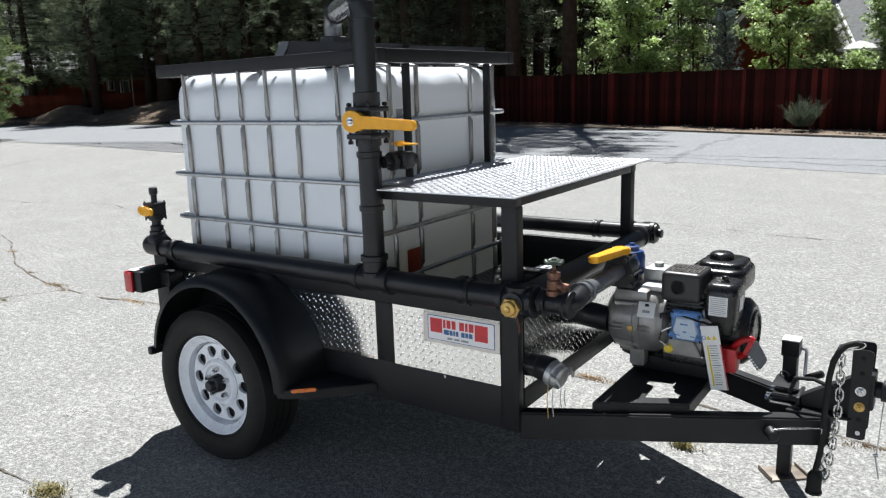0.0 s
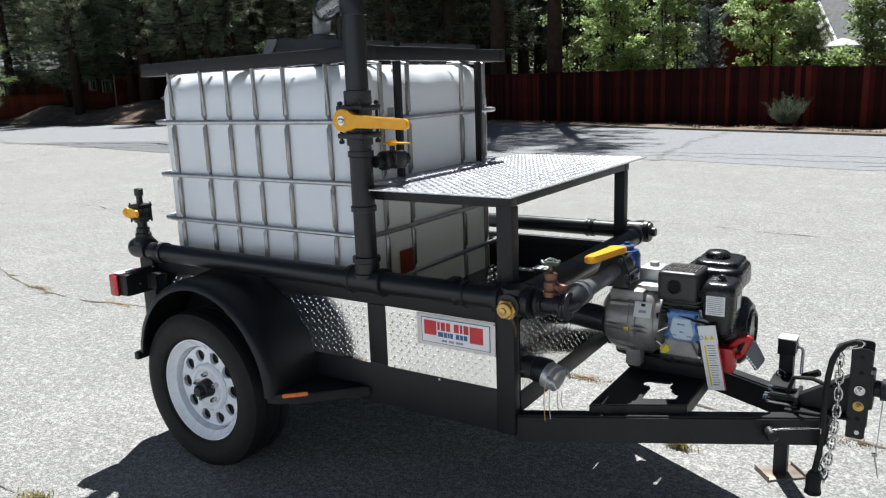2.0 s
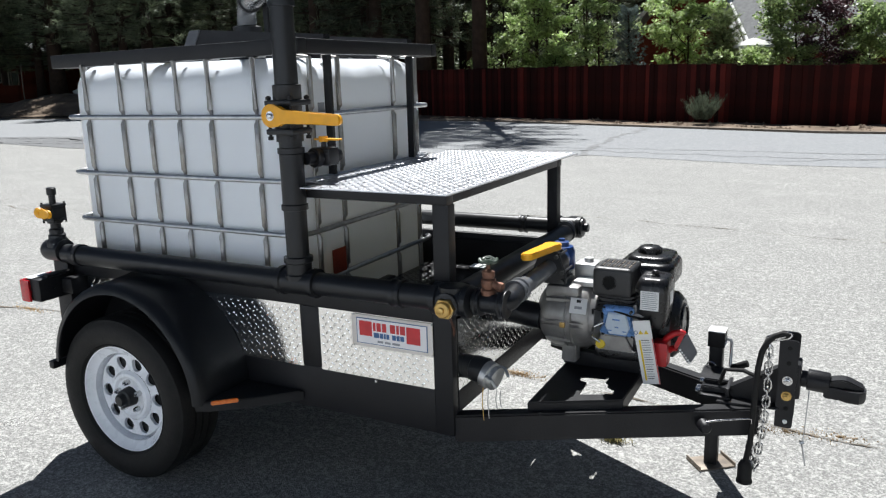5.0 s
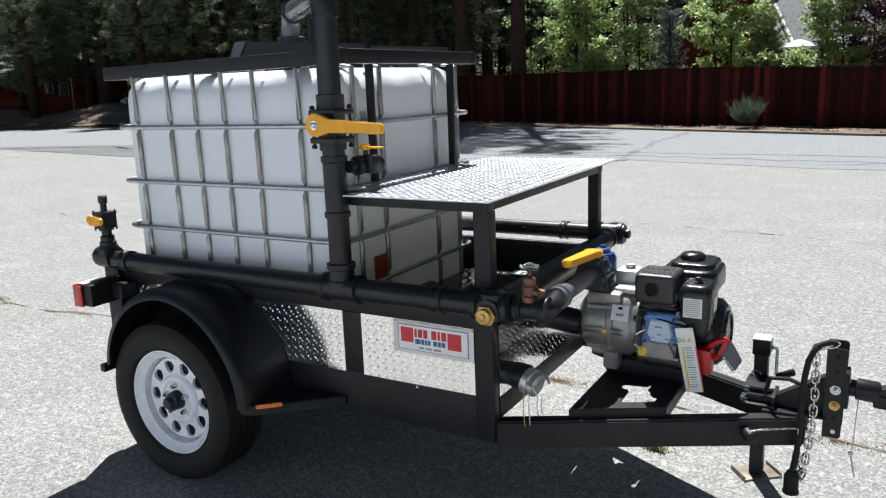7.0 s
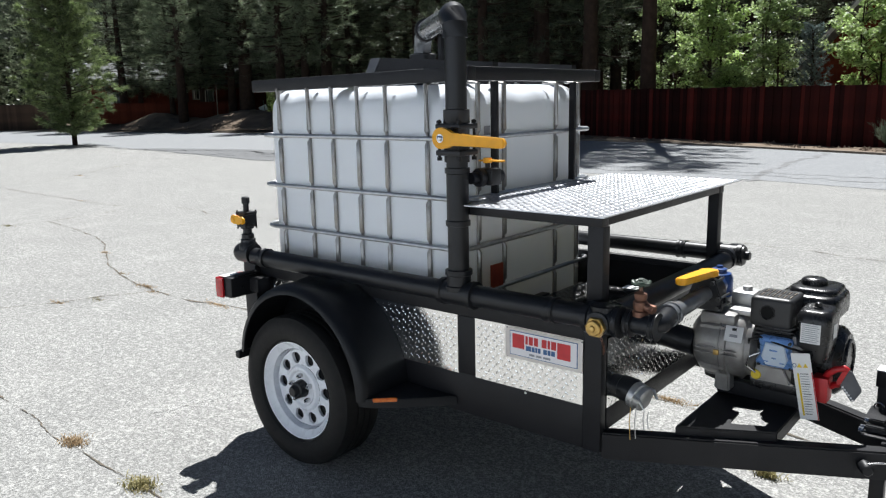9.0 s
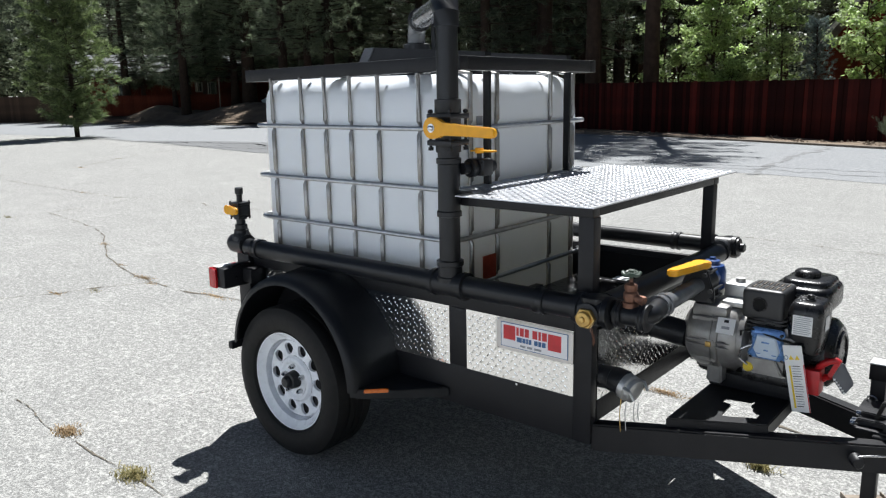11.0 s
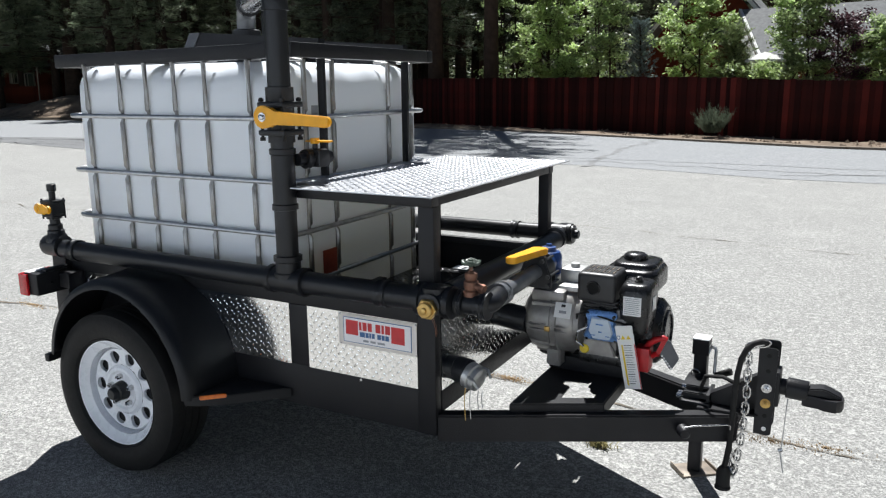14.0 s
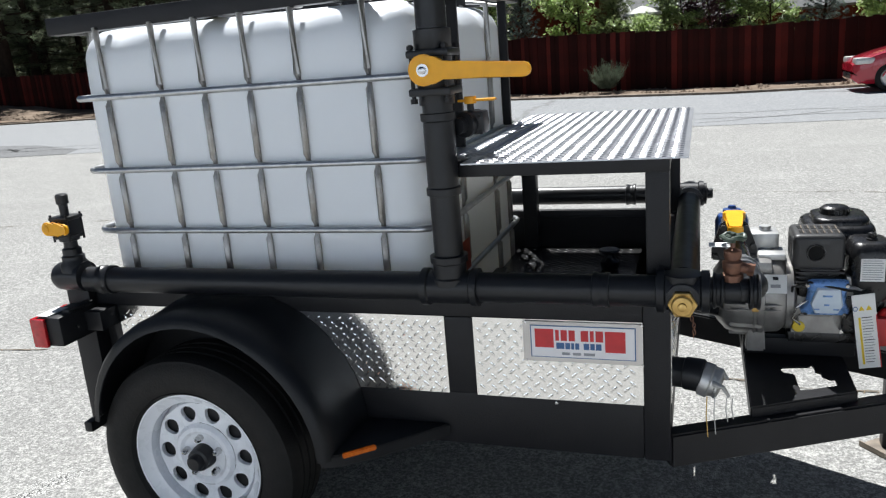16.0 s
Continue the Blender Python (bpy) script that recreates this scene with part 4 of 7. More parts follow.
b = Build().box(-0.365, -0.26, 3.06, 3.20, 0.4292, 0.438, 0.002)
part("jack_mount", Build().box(-0.40, -0.32, 3.29, 3.4438, 0.335, 0.405, 0.004), BLACK, trailer)
for y in (3.095, 3.165):
    b.beam((-0.36, y, 0.452), (-0.262, y, 0.452), 0.02, 0.02, 0.004)
b.box(-0.275, -0.262, 3.07, 3.19, 0.4382, 0.468, 0.003)
clamp = part("jack_bracket", b, BLACK, trailer, "black swivel clamp of the jack")
for y in (3.07, 3.095, 3.165):
    part("nut", Build().rod((-0.374, y, 0.45), (-0.36, y, 0.45), 0.009, seg=6), CHROME, clamp)
part("pull_knob", Build().rod((-0.33, 2.955, 0.375), (-0.31, 2.915, 0.375), 0.022, 0.019, 14, 0.004).rod((-0.34, 2.985, 0.375), (-0.33, 2.95, 0.375), 0.012), BLACK, trailer)
part("pull_wire", Build().sweep([(-0.315, 2.93, 0.393), (-0.29, 2.945, 0.397), (-0.19, 2.998, 0.402), (-0.178, 3.005, 0.398), (-0.176, 3.005, 0.345)], 0.0032, 8), CHROME, trailer, "thin steel wire")


def link(c, d, n, size=1.0):
    """One chain link at c, long way d, flat way n."""
    d, n = Vector(d).normalized(), Vector(n)
    n = (n - d * n.dot(d)).normalized()
    s = d.cross(n)
    a, w = 0.0235 * size, 0.0112 * size
    pts = []
    for k in range(12):
        t = 2 * math.pi * k / 12
        e = math.cos(t)
        pts.append(Vector(c) + d * (a * math.copysign(abs(e) ** 0.7, e)) + s * (w * math.sin(t)))
    return pts


chain_pts = []
for k in range(27):
    t = k / 26
    if t < 0.12:
        p = Vector((-0.09 - 0.05 * t / 0.12, 3.045 - 0.005 * t, 0.696 - 0.018 * (t / 0.12)))
    elif t < 0.72:
        u = (t - 0.12) / 0.6
        p = Vector((-0.142 + 0.012 * math.sin(u * 3) - 0.02 * u, 3.035, 0.678 - 0.463 * u))
    else:
        u = (t - 0.72) / 0.28
        p = Vector((-0.165 - 0.018 * math.sin(u * math.pi), 3.035 + 0.03 * u, 0.205 + 0.19 * u - 0.03 * math.sin(u * 3.1)))
    chain_pts.append(p)
chain = None
for k in range(len(chain_pts) - 1):
    p, q = chain_pts[k], chain_pts[k + 1]
    b = Build().sweep(link((p + q) / 2, q - p, (1, 0, 0) if k % 2 else (0, 1, 0)), 0.0037, 6, True)
    if chain is None:
        chain = part("safety_chain", b, CHROME, trailer, "zinc-plated safety chain looped over the hitch")
    else:
        part("chain_link", b, CHROME, chain)
part("wire_loop", Build().sweep([(-0.30, 3.10, 0.47), (-0.28, 3.08, 0.535), (-0.22, 3.06, 0.548), (-0.17, 3.05, 0.535), (-0.155, 3.04, 0.545)], 0.007, 8), RUBBER, trailer, "black wiring cable")
cable = part("wiring_cable", Build().sweep([(-0.085, 3.045, 0.698), (-0.105, 3.04, 0.701), (-0.128, 3.033, 0.692), (-0.148, 3.027, 0.670), (-0.162, 3.022, 0.635), (-0.17, 3.018, 0.58), (-0.174, 3.015, 0.50), (-0.176, 3.012, 0.40), (-0.179, 3.01, 0.31), (-0.19, 3.005, 0.237)], 0.010, 10), RUBBER, trailer, "black wiring cable hanging from the hitch")
part("plug", Build().lathe((-0.19, 3.005, 0.244), (0, 0, -1), [(0.014, 0), (0.021, 0.012), (0.024, 0.02), (0.024, 0.07), (0.027, 0.072), (0.027, 0.08), (0.02, 0.082)], 14), RUBBER, cable, "black rubber plug")
part("breakaway_wire", Build().sweep([(-0.163, 3.035, 0.352), (-0.175, 3.025, 0.33), (-0.185, 3.02, 0.30), (-0.18, 3.02, 0.25)], 0.003, 6), RUBBER, trailer)
pin = part("coupler_pin_chain", Build().sweep([(-0.012, 3.083, 0.50), (-0.013, 3.07, 0.47), (-0.016, 3.07, 0.38), (-0.019, 3.07, 0.315)], 0.0019, 6), GALV, trailer, "thin chain with a hanging steel pin")
part("pin", Build().rod((-0.022, 3.07, 0.315), (-0.006, 3.068, 0.235), 0.0032, 0.0026, 8).rod((-0.028, 3.07, 0.313), (-0.014, 3.07, 0.317), 0.0065, seg=8), GALV, pin, "hanging steel pin")

# sign plate; the lettering is drawn as plain blocks
sgn = part("sign_plate", Build().box(-1.484, -1.1575, 2.5605, 2.5650, 0.6285, 0.7462, 0.001), SIGN_BACK, trailer, "small company sign with red and blue blocks on a pale plate")
part("sign_border", Build().box(-1.462, -1.176, 2.5590, 2.5603, 0.642, 0.736), SIGN_BLUE, sgn)
part("sign_face", Build().box(-1.459, -1.179, 2.5578, 2.5588, 0.6445, 0.7335), SIGN_CREAM, sgn)
def sign_block(x0, x1, z0, z1, mat, name):
    part(name, Build().box(x0, x1, 2.5566, 2.5576, z0, z1), mat, sgn)
sign_block(-1.449, -1.397, 0.672, 0.726, SIGN_RED, "red_block")
for x0, x1 in ((-1.392, -1.382), (-1.377, -1.360), (-1.355, -1.338), (-1.322, -1.302), (-1.297, -1.287), (-1.282, -1.262)):
    sign_block(x0, x1, 0.693, 0.724, SIGN_RED, "red_block")
sign_block(-1.257, -1.203, 0.664, 0.724, SIGN_RED, "red_block")
for x0, x1 in ((-1.390, -1.368), (-1.365, -1.352), (-1.349, -1.341), (-1.338, -1.327), (-1.315, -1.300), (-1.297, -1.285), (-1.282, -1.267)):
    sign_block(x0, x1, 0.669, 0.687, SIGN_BLUE, "blue_block")
for x0, x1 in ((-1.375, -1.353), (-1.345, -1.323), (-1.315, -1.285)):
    sign_block(x0, x1, 0.6515, 0.659, LABEL_GREY, "grey_bar")
for x in (-1.475, -1.159):
    for z in (0.631, 0.744):
        part("screw", Build().rod((x, 2.5604, z), (x, 2.5580, z), 0.0035, seg=8), CHROME, sgn)
part("rivet", Build().lathe((-1.398, 2.570, 0.4985), (0, -1, 0), [(0.006, 0), (0.005, 0.003), (0.0, 0.004)], 10), CHROME, trailer)

# ---- tank ----
tank = thing("bulk_tank", "white plastic bulk liquid tank in a galvanised steel cage", "tank", at=(-2.32, 3.13, 0.432))


def tank_body():
    """A rounded block with shallow lobes along its top edge and a neck on top."""
    x0, x1, y0, y1, z0, z1 = -2.935, -1.745, 2.632, 3.642, 0.50, 1.642
    b = Build()
    b.box(x0, x1, y0, y1, z0, z1)
    bmesh.ops.subdivide_edges(b.bm, edges=list(b.bm.edges), cuts=23, use_grid_fill=True)
    cx, cy, cz = (x0 + x1) / 2, (y0 + y1) / 2, (z0 + z1) / 2
    hx, hy, hz = (x1 - x0) / 2, (y1 - y0) / 2, (z1 - z0) / 2
    rad = 0.10
    for v in b.bm.verts:
        d = Vector((v.co.x - cx, v.co.y - cy, v.co.z - cz))
        # ease the grid towards the edges, then round them
        d = Vector((hx * math.sin(d.x / hx * math.pi / 2), hy * math.sin(d.y / hy * math.pi / 2), hz * math.sin(d.z / hz * math.pi / 2)))
        q = Vector([max(-h + rad, min(h - rad, c)) for c, h in zip(d, (hx, hy, hz))])
        o = d - q
        if o.length > 1e-6:
            o = o.normalized() * rad
        p = q + o
        top = max(0.0, (p.z - hz + 0.17) / 0.17)
        if top > 0:
            edge = max(abs(p.x) / hx, abs(p.y) / hy)
            lobe_x = abs(math.sin((p.x + hx) / (2 * hx) * math.pi * 5.5 + 0.4)) if abs(p.y) / hy > 0.85 else 1.0
            lobe_y = abs(math.sin((p.y + hy) / (2 * hy) * math.pi * 4 + 0.4)) if abs(p.x) / hx > 0.85 else 1.0
            sink = 0.034 * top * (1 - min(lobe_x, lobe_y) ** 0.5) * (edge > 0.85)
            p.z -= sink
            p.x -= math.copysign(sink * 0.5, p.x) * (abs(p.x) / hx > 0.85)
            p.y -= math.copysign(sink * 0.5, p.y) * (abs(p.y) / hy > 0.85)
        v.co = Vector((cx, cy, cz)) + p
    return part("bottle", b, TANK, tank, "milky white plastic bottle with rounded edges", 60)


tank_body()
part("filler_neck", Build().lathe((-2.27, 3.04, 1.642), (0, 0, 1), [(0.10, -0.01), (0.10, 0.03), (0.106, 0.03), (0.106, 0.05), (0.095, 0.056)], 28), PIPE, tank, "black screw cap on the tank")
part("pallet", Build().box(-2.93, -1.74, 2.632, 3.642, 0.432, 0.497, 0.006), GALV, tank, "steel pallet under the tank")
side_bars = (-2.811, -2.605, -2.449, -2.29, -2.124, -1.902)
front_bars = (2.743, 2.922, 3.333, 3.53)
hoops = (1.431, 1.197, 0.996, 0.80, 0.60)


def bar(points, r):
    """An upright cage tube, pinched flat where the hoops cross it."""
    return Build().sweep(points, r, 10)


def upright(x, y, nx, ny):
    """An upright at the cage's face, pressed thin at each hoop; (nx, ny) points outwards."""
    pts, rad = [], []
    stops = sorted(hoops)
    z = 0.50
    zs = [0.50]
    for h in stops:
        zs += [h - 0.028, h - 0.016, h, h + 0.016, h + 0.028]
    zs.append(1.642)
    for z in zs:
        near = min(abs(z - h) for h in hoops)
        pts.append((x - nx * (0.006 if near < 0.02 else 0.0), y - ny * (0.006 if near < 0.02 else 0.0), z))
        rad.append(0.0075 if near < 0.02 else 0.0105)
    top = (x - nx * 0.07, y - ny * 0.07, 1.652)
    pts.append(top)
    rad.append(0.009)
    return Build().sweep(pts, rad, 8)


for x in side_bars:
    part("cage_upright", upright(x, 2.624, 0, -1), CAGE, tank)
    part("cage_upright", upright(x, 3.650, 0, 1), CAGE, tank)
for y in front_bars:
    part("cage_upright", upright(-1.737, y, 1, 0), CAGE, tank)
    part("cage_upright", upright(-2.943, y, -1, 0), CAGE, tank)
for z in hoops:
    x0, x1, y0, y1, r = -2.954, -1.726, 2.613, 3.661, 0.075
    pts = []
    for cx, cy, a0 in ((x1 - r, y1 - r, 0), (x0 + r, y1 - r, 90), (x0 + r, y0 + r, 180), (x1 - r, y0 + r, 270)):
        for k in range(6):
            a = radians(a0 + 18 * k)
            pts.append((cx + r * math.cos(a), cy + r * math.sin(a), z))
    part("cage_hoop", Build().sweep(pts, 0.0098, 10, True), GALV, tank)
part("hazard_placard", Build().box(-1.7215, -1.7195, 2.797, 2.888, 0.80, 0.905), PLACARD_RED, tank, "small dark red placard on the cage")
part("outlet_valve", Build().rod((-1.745, 3.14, 0.60), (-1.66, 3.14, 0.60), 0.045, 0.04, 18, 0.004).rod((-1.70, 3.14, 0.60), (-1.70, 3.14, 0.70), 0.014).box(-1.72, -1.68, 3.08, 3.20, 0.70, 0.712, 0.004), PIPE, tank, "black outlet valve")
part("printed_label", Build().box(-1.7435, -1.7415, 2.79, 2.83, 1.43, 1.475), LABEL_GREY, tank, "small grey printed mark")

# ---- piping ----
pipes = thing("pipe_manifold", "black plastic water piping with yellow valve levers along the trailer rail", "pipe", at=(-1.67, 2.52, 0.855))
PY, PZ, PR = 2.520, 0.855, 0.041


def fitting(p0, p1, r, lip=0.006, seg=20):
    """A socket fitting with raised ends."""
    p0, p1 = Vector(p0), Vector(p1)
    h = (p1 - p0).length
    e = min(0.02, h * 0.25)
    return [(r - 0.003, 0), (r + lip, 0.002), (r + lip, e), (r, e + 0.004), (r, h - e - 0.004), (r + lip, h - e), (r + lip, h - 0.002), (r - 0.003, h)]


def socket(b, p0, p1, r, lip=0.006):
    b.lathe(p0, Vector(p1) - Vector(p0), fitting(p0, p1, r, lip), 22)
    return b


def elbow_points(a, corner, c, r, n=7):
    """Points round a bend from a through a corner to c."""
    a, k, c = Vector(a), Vector(corner), Vector(c)
    u, w = (a - k).normalized(), (c - k).normalized()
    out = [a]
    for i in range(n + 1):
        t = i / n
        p0, p2 = k + u * r, k + w * r
        out.append((1 - t) ** 2 * p0 + 2 * t * (1 - t) * k + t ** 2 * p2)
    out.append(c)
    return out


part("side_pipe", Build().rod((-2.92, PY, PZ), (-1.10, PY, PZ), PR, seg=24), PIPE, pipes)
for a, b_ in ((-2.87, -2.82), (-1.28, -1.235)):
    part("coupling", socket(Build(), (a, PY, PZ), (b_, PY, PZ), PR + 0.003, 0.003), PIPE, pipes)
part("tee", socket(socket(Build(), (-1.751, PY, PZ), (-1.586, PY, PZ), PR + 0.006), (-1.669, PY, PZ + 0.01), (-1.669, PY, PZ + 0.095), PR + 0.005), PIPE, pipes)
riser = part("riser", Build().rod((-1.669, PY, 0.95), (-1.669, PY, 1.83), PR - 0.001, seg=24), PIPE, pipes, "upright black pipe")
part("coupling", socket(Build(), (-1.669, PY, 1.115), (-1.669, PY, 1.335), PR + 0.001, 0.005), PIPE, pipes)
bend = [(-1.669, PY, 1.80), (-1.669, PY, 1.845), (-1.683, PY + 0.014, 1.873), (-1.711, PY + 0.042, 1.885), (-1.741, PY + 0.07, 1.885)]
part("top_elbow", Build().sweep(bend, PR + 0.006, 24), PIPE, pipes)
part("filler_pipe", Build().sweep([(-1.731, PY + 0.06, 1.885), (-2.20, 2.98, 1.885), (-2.235, 3.01, 1.88), (-2.262, 3.033, 1.855), (-2.27, 3.04, 1.82), (-2.27, 3.04, 1.70)], PR, 20), PVC, pipes, "grey pipe down to the filler opening")
part("coupling", socket(Build(), (-2.17, 2.955, 1.885), (-2.20, 2.98, 1.885), PR + 0.004, 0.006), PIPE, pipes)
part("filler_socket", Build().lathe((-2.27, 3.04, 1.70), (0, 0, 1), [(0.048, 0), (0.056, 0.004), (0.056, 0.05), (0.062, 0.052), (0.062, 0.085), (0.05, 0.09)], 22), PIPE, pipes)
part("support_strap", Build().box(-2.09, -2.07, 2.93, 2.95, 1.70, 1.87, 0.002), BLACK, pipes)

# large lever valve on the riser
valve = part("riser_valve", Build().lathe((-1.669, PY, 1.355), (0, 0, 1), [(PR + 0.006, 0), (PR + 0.006, 0.03), (0.048, 0.032), (0.048, 0.14), (PR + 0.008, 0.142), (PR + 0.008, 0.19), (PR, 0.192)], 24)
             .box(-1.726, -1.612, PY - 0.056, PY + 0.056, 1.380, 1.400, 0.006).box(-1.726, -1.612, PY - 0.056, PY + 0.056, 1.476, 1.496, 0.006)
             .rod((-1.667, PY - 0.04, 1.445), (-1.667, PY - 0.078, 1.445), 0.03), PIPE, pipes, "black flanged valve with a yellow lever")
for dx in (-0.046, 0.046):
    for dy in (-0.045, 0.045):
        part("bolt", Build().rod((-1.669 + dx, PY + dy, 1.366), (-1.669 + dx, PY + dy, 1.510), 0.0055, seg=8).rod((-1.669 + dx, PY + dy, 1.362), (-1.669 + dx, PY + dy, 1.374), 0.010, seg=6).rod((-1.669 + dx, PY + dy, 1.497), (-1.669 + dx, PY + dy, 1.507), 0.010, seg=6), BLACK, valve, "black bolt")


def lever(c, length, head, width, thick, mat=YELLOW, tilt=0.0, normal=(0, -1, 0), along=(1, 0, 0), name="lever", parent=None, label="yellow lever"):
    """A paddle lever: a round head that tapers to a bar with a rounded tip; it lies in the plane across normal."""
    n, a = Vector(normal).normalized(), Vector(along).normalized()
    s = n.cross(a)
    out = []
    for k in range(15):
        t = radians(50 + 260 * k / 14)
        out.append((head * math.cos(t), head * math.sin(t)))
    out += [(head * 1.25, -width * 0.62), (head * 1.8, -width * 0.5)]
    for k in range(7):
        t = radians(-90 + 180 * k / 6)
        out.append((length - width / 2 + width / 2 * math.cos(t), width / 2 * math.sin(t)))
    out += [(head * 1.8, width * 0.5), (head * 1.25, width * 0.62)]
    b = Build()
    lo = [b.bm.verts.new(Vector(c) + a * x + s * y) for x, y in out]
    hi = [b.bm.verts.new(Vector(c) + a * x + s * y + n * thick) for x, y in out]
    b.bm.faces.new(lo)
    b.bm.faces.new(list(reversed(hi)))
    fs = []
    for k in range(len(out)):
        q = (k + 1) % len(out)
        fs.append(b.bm.faces.new((lo[k], lo[q], hi[q], hi[k])))
    bmesh.ops.bevel(b.bm, geom=[e for e in b.bm.edges if e.verts[0] in hi and e.verts[1] in hi or e.verts[0] in lo and e.verts[1] in lo], offset=min(0.004, thick * 0.3), segments=2, affect="EDGES", clamp_overlap=True)
    return part(name, b, mat, parent, label)


lev = (Vector((-1.408, 2.435, 1.433)) - Vector((-1.655, 2.42, 1.447))).normalized()
lever((-1.667, PY - 0.079, 1.446), 0.268, 0.039, 0.036, 0.020, along=lev, parent=valve, label="yellow plastic lever")
part("lever_bolt", Build().lathe((-1.667, PY - 0.0992, 1.446), (0, -1, 0), [(0.016, 0), (0.016, 0.002), (0.0095, 0.0022), (0.0095, 0.009), (0.008, 0.010)], 12), CHROME, valve, "zinc bolt and washer")

# small ball valve behind the riser
small = part("branch_valve", Build().rod((-1.63, PY + 0.03, 1.292), (-1.605, PY + 0.19, 1.292), 0.022, seg=16).rod((-1.622, PY + 0.06, 1.292), (-1.618, PY + 0.085, 1.292), 0.035, seg=16, bevel=0.003)
             .box(-1.652, -1.57, PY + 0.085, PY + 0.145, 1.262, 1.325, 0.008).rod((-1.609, PY + 0.145, 1.292), (-1.606, PY + 0.165, 1.292), 0.034, seg=16, bevel=0.003)
             .rod((-1.612, PY + 0.113, 1.32), (-1.612, PY + 0.113, 1.352), 0.010, seg=10), PIPE, pipes, "small black ball valve with a yellow handle")
for dx, dz in ((-0.03, 0.02), (0.03, 0.02), (0.03, -0.02), (-0.03, -0.02)):
    part("bolt", Build().rod((-1.612 + dx, PY + 0.08, 1.292 + dz), (-1.612 + dx, PY + 0.15, 1.292 + dz), 0.005, seg=8), BLACK, small)
part("handle", Build().box(-1.645, -1.54, PY + 0.10, PY + 0.128, 1.350, 1.357, 0.003, turn=None).rod((-1.612, PY + 0.113, 1.345), (-1.612, PY + 0.113, 1.364), 0.017, seg=14), YELLOW, small, "yellow handle")

# rear stand-up valve
rx = -2.972
part("rear_tee", Build().lathe((rx - 0.070, PY, PZ + 0.010), (1, 0, 0), [(0.026, -0.004), (0.040, -0.001), (0.046, 0.01), (0.048, 0.03), (0.046, 0.06), (0.045, 0.09), (0.050, 0.094), (0.050, 0.112), (0.042, 0.115)], 24), PIPE, pipes)
rear = part("rear_valve", Build().lathe((rx, PY, PZ + 0.03), (0, 0, 1), [(0.046, 0), (0.044, 0.025), (0.036, 0.035), (0.036, 0.05), (0.03, 0.055), (0.03, 0.075), (0.022, 0.08), (0.022, 0.10), (0.032, 0.103), (0.032, 0.165), (0.024, 0.168), (0.024, 0.182),
                                                                   (0.014, 0.184), (0.014, 0.222), (0.0195, 0.224), (0.0195, 0.252), (0.015, 0.256)], 18)
            .box(rx - 0.037, rx + 0.037, PY - 0.037, PY + 0.037, 1.058, 1.070, 0.004).box(rx - 0.034, rx + 0.034, PY - 0.034, PY + 0.034, 0.996, 1.006, 0.004).box(rx - 0.033, rx + 0.033, PY - 0.033, PY + 0.033, 1.006, 1.058, 0.008), PIPE, pipes, "black stand-up valve at the rear with a yellow handle")
lever((rx - 0.022, PY - 0.050, 1.038), 0.082, 0.022, 0.036, 0.015, along=(1, 0, -0.05), name="handle", parent=rear, label="yellow handle")
part("handle_stem", Build().rod((rx - 0.022, PY - 0.028, 1.038), (rx - 0.022, PY - 0.068, 1.038), 0.011, seg=10), YELLOW, rear)
for dx in (-0.031, 0.031):
    for dy in (-0.031, 0.031):
        part("bolt", Build().rod((rx + dx, PY + dy, 0.988), (rx + dx, PY + dy, 1.077), 0.004, seg=6), BLACK, rear)

# front end: cross tee, brass cap, pipe over to the far side
FX = -1.055
part("front_tee", socket(socket(socket(Build(), (-1.12, PY, PZ), (FX + 0.065, PY, PZ), PR + 0.008), (FX, PY - 0.055, PZ - 0.005), (FX, PY + 0.10, PZ), PR - 0.004, 0.003), (FX, PY, PZ - 0.04), (FX, PY, PZ + 0.05), PR), PIPE, pipes)
cap = part("brass_cap", Build().lathe((FX, PY - 0.052, 0.842), (0, -1, 0), [(0.031, 0), (0.0355, 0.002), (0.0355, 0.018), (0.033, 0.020)], 6).lathe((FX, PY - 0.07, 0.842), (0, -1, 0), [(0.026, 0), (0.026, 0.012), (0.023, 0.015), (0.011, 0.016), (0.010, 0.022), (0.005, 0.024)], 24), BRASS, pipes, "brass hexagon cap")
cap_chain = None
for k in range(6):
    t = k / 10
    p = Vector((FX + 0.022 + 0.006 * math.sin(5 * t), PY - 0.062 + 0.022 * t, 0.805 - 0.095 * t))
    b = Build().sweep(link(p, (0.05, 0.1, -1), (1, 0, 0) if k % 2 else (0, 1, 0), 0.3), 0.0011, 5, True)
    if cap_chain is None:
        cap_chain = part("cap_chain", b, BRONZE, pipes, "thin chain of the brass cap")
    else:
        part("chain_link", b, BRONZE, cap_chain)
part("cross_pipe", Build().rod((FX, PY + 0.08, PZ), (FX, 3.77, PZ), PR, seg=24), PIPE, pipes)
FZ, FR = PZ + 0.018, 0.036
part("far_pipe", Build().rod((-2.95, mirror_y(PY), FZ), (-1.09, mirror_y(PY), FZ), FR, seg=24), PIPE, pipes)
part("coupling", socket(Build(), (-1.30, mirror_y(PY), FZ), (-1.26, mirror_y(PY), FZ), FR + 0.003, 0.003), PIPE, pipes)
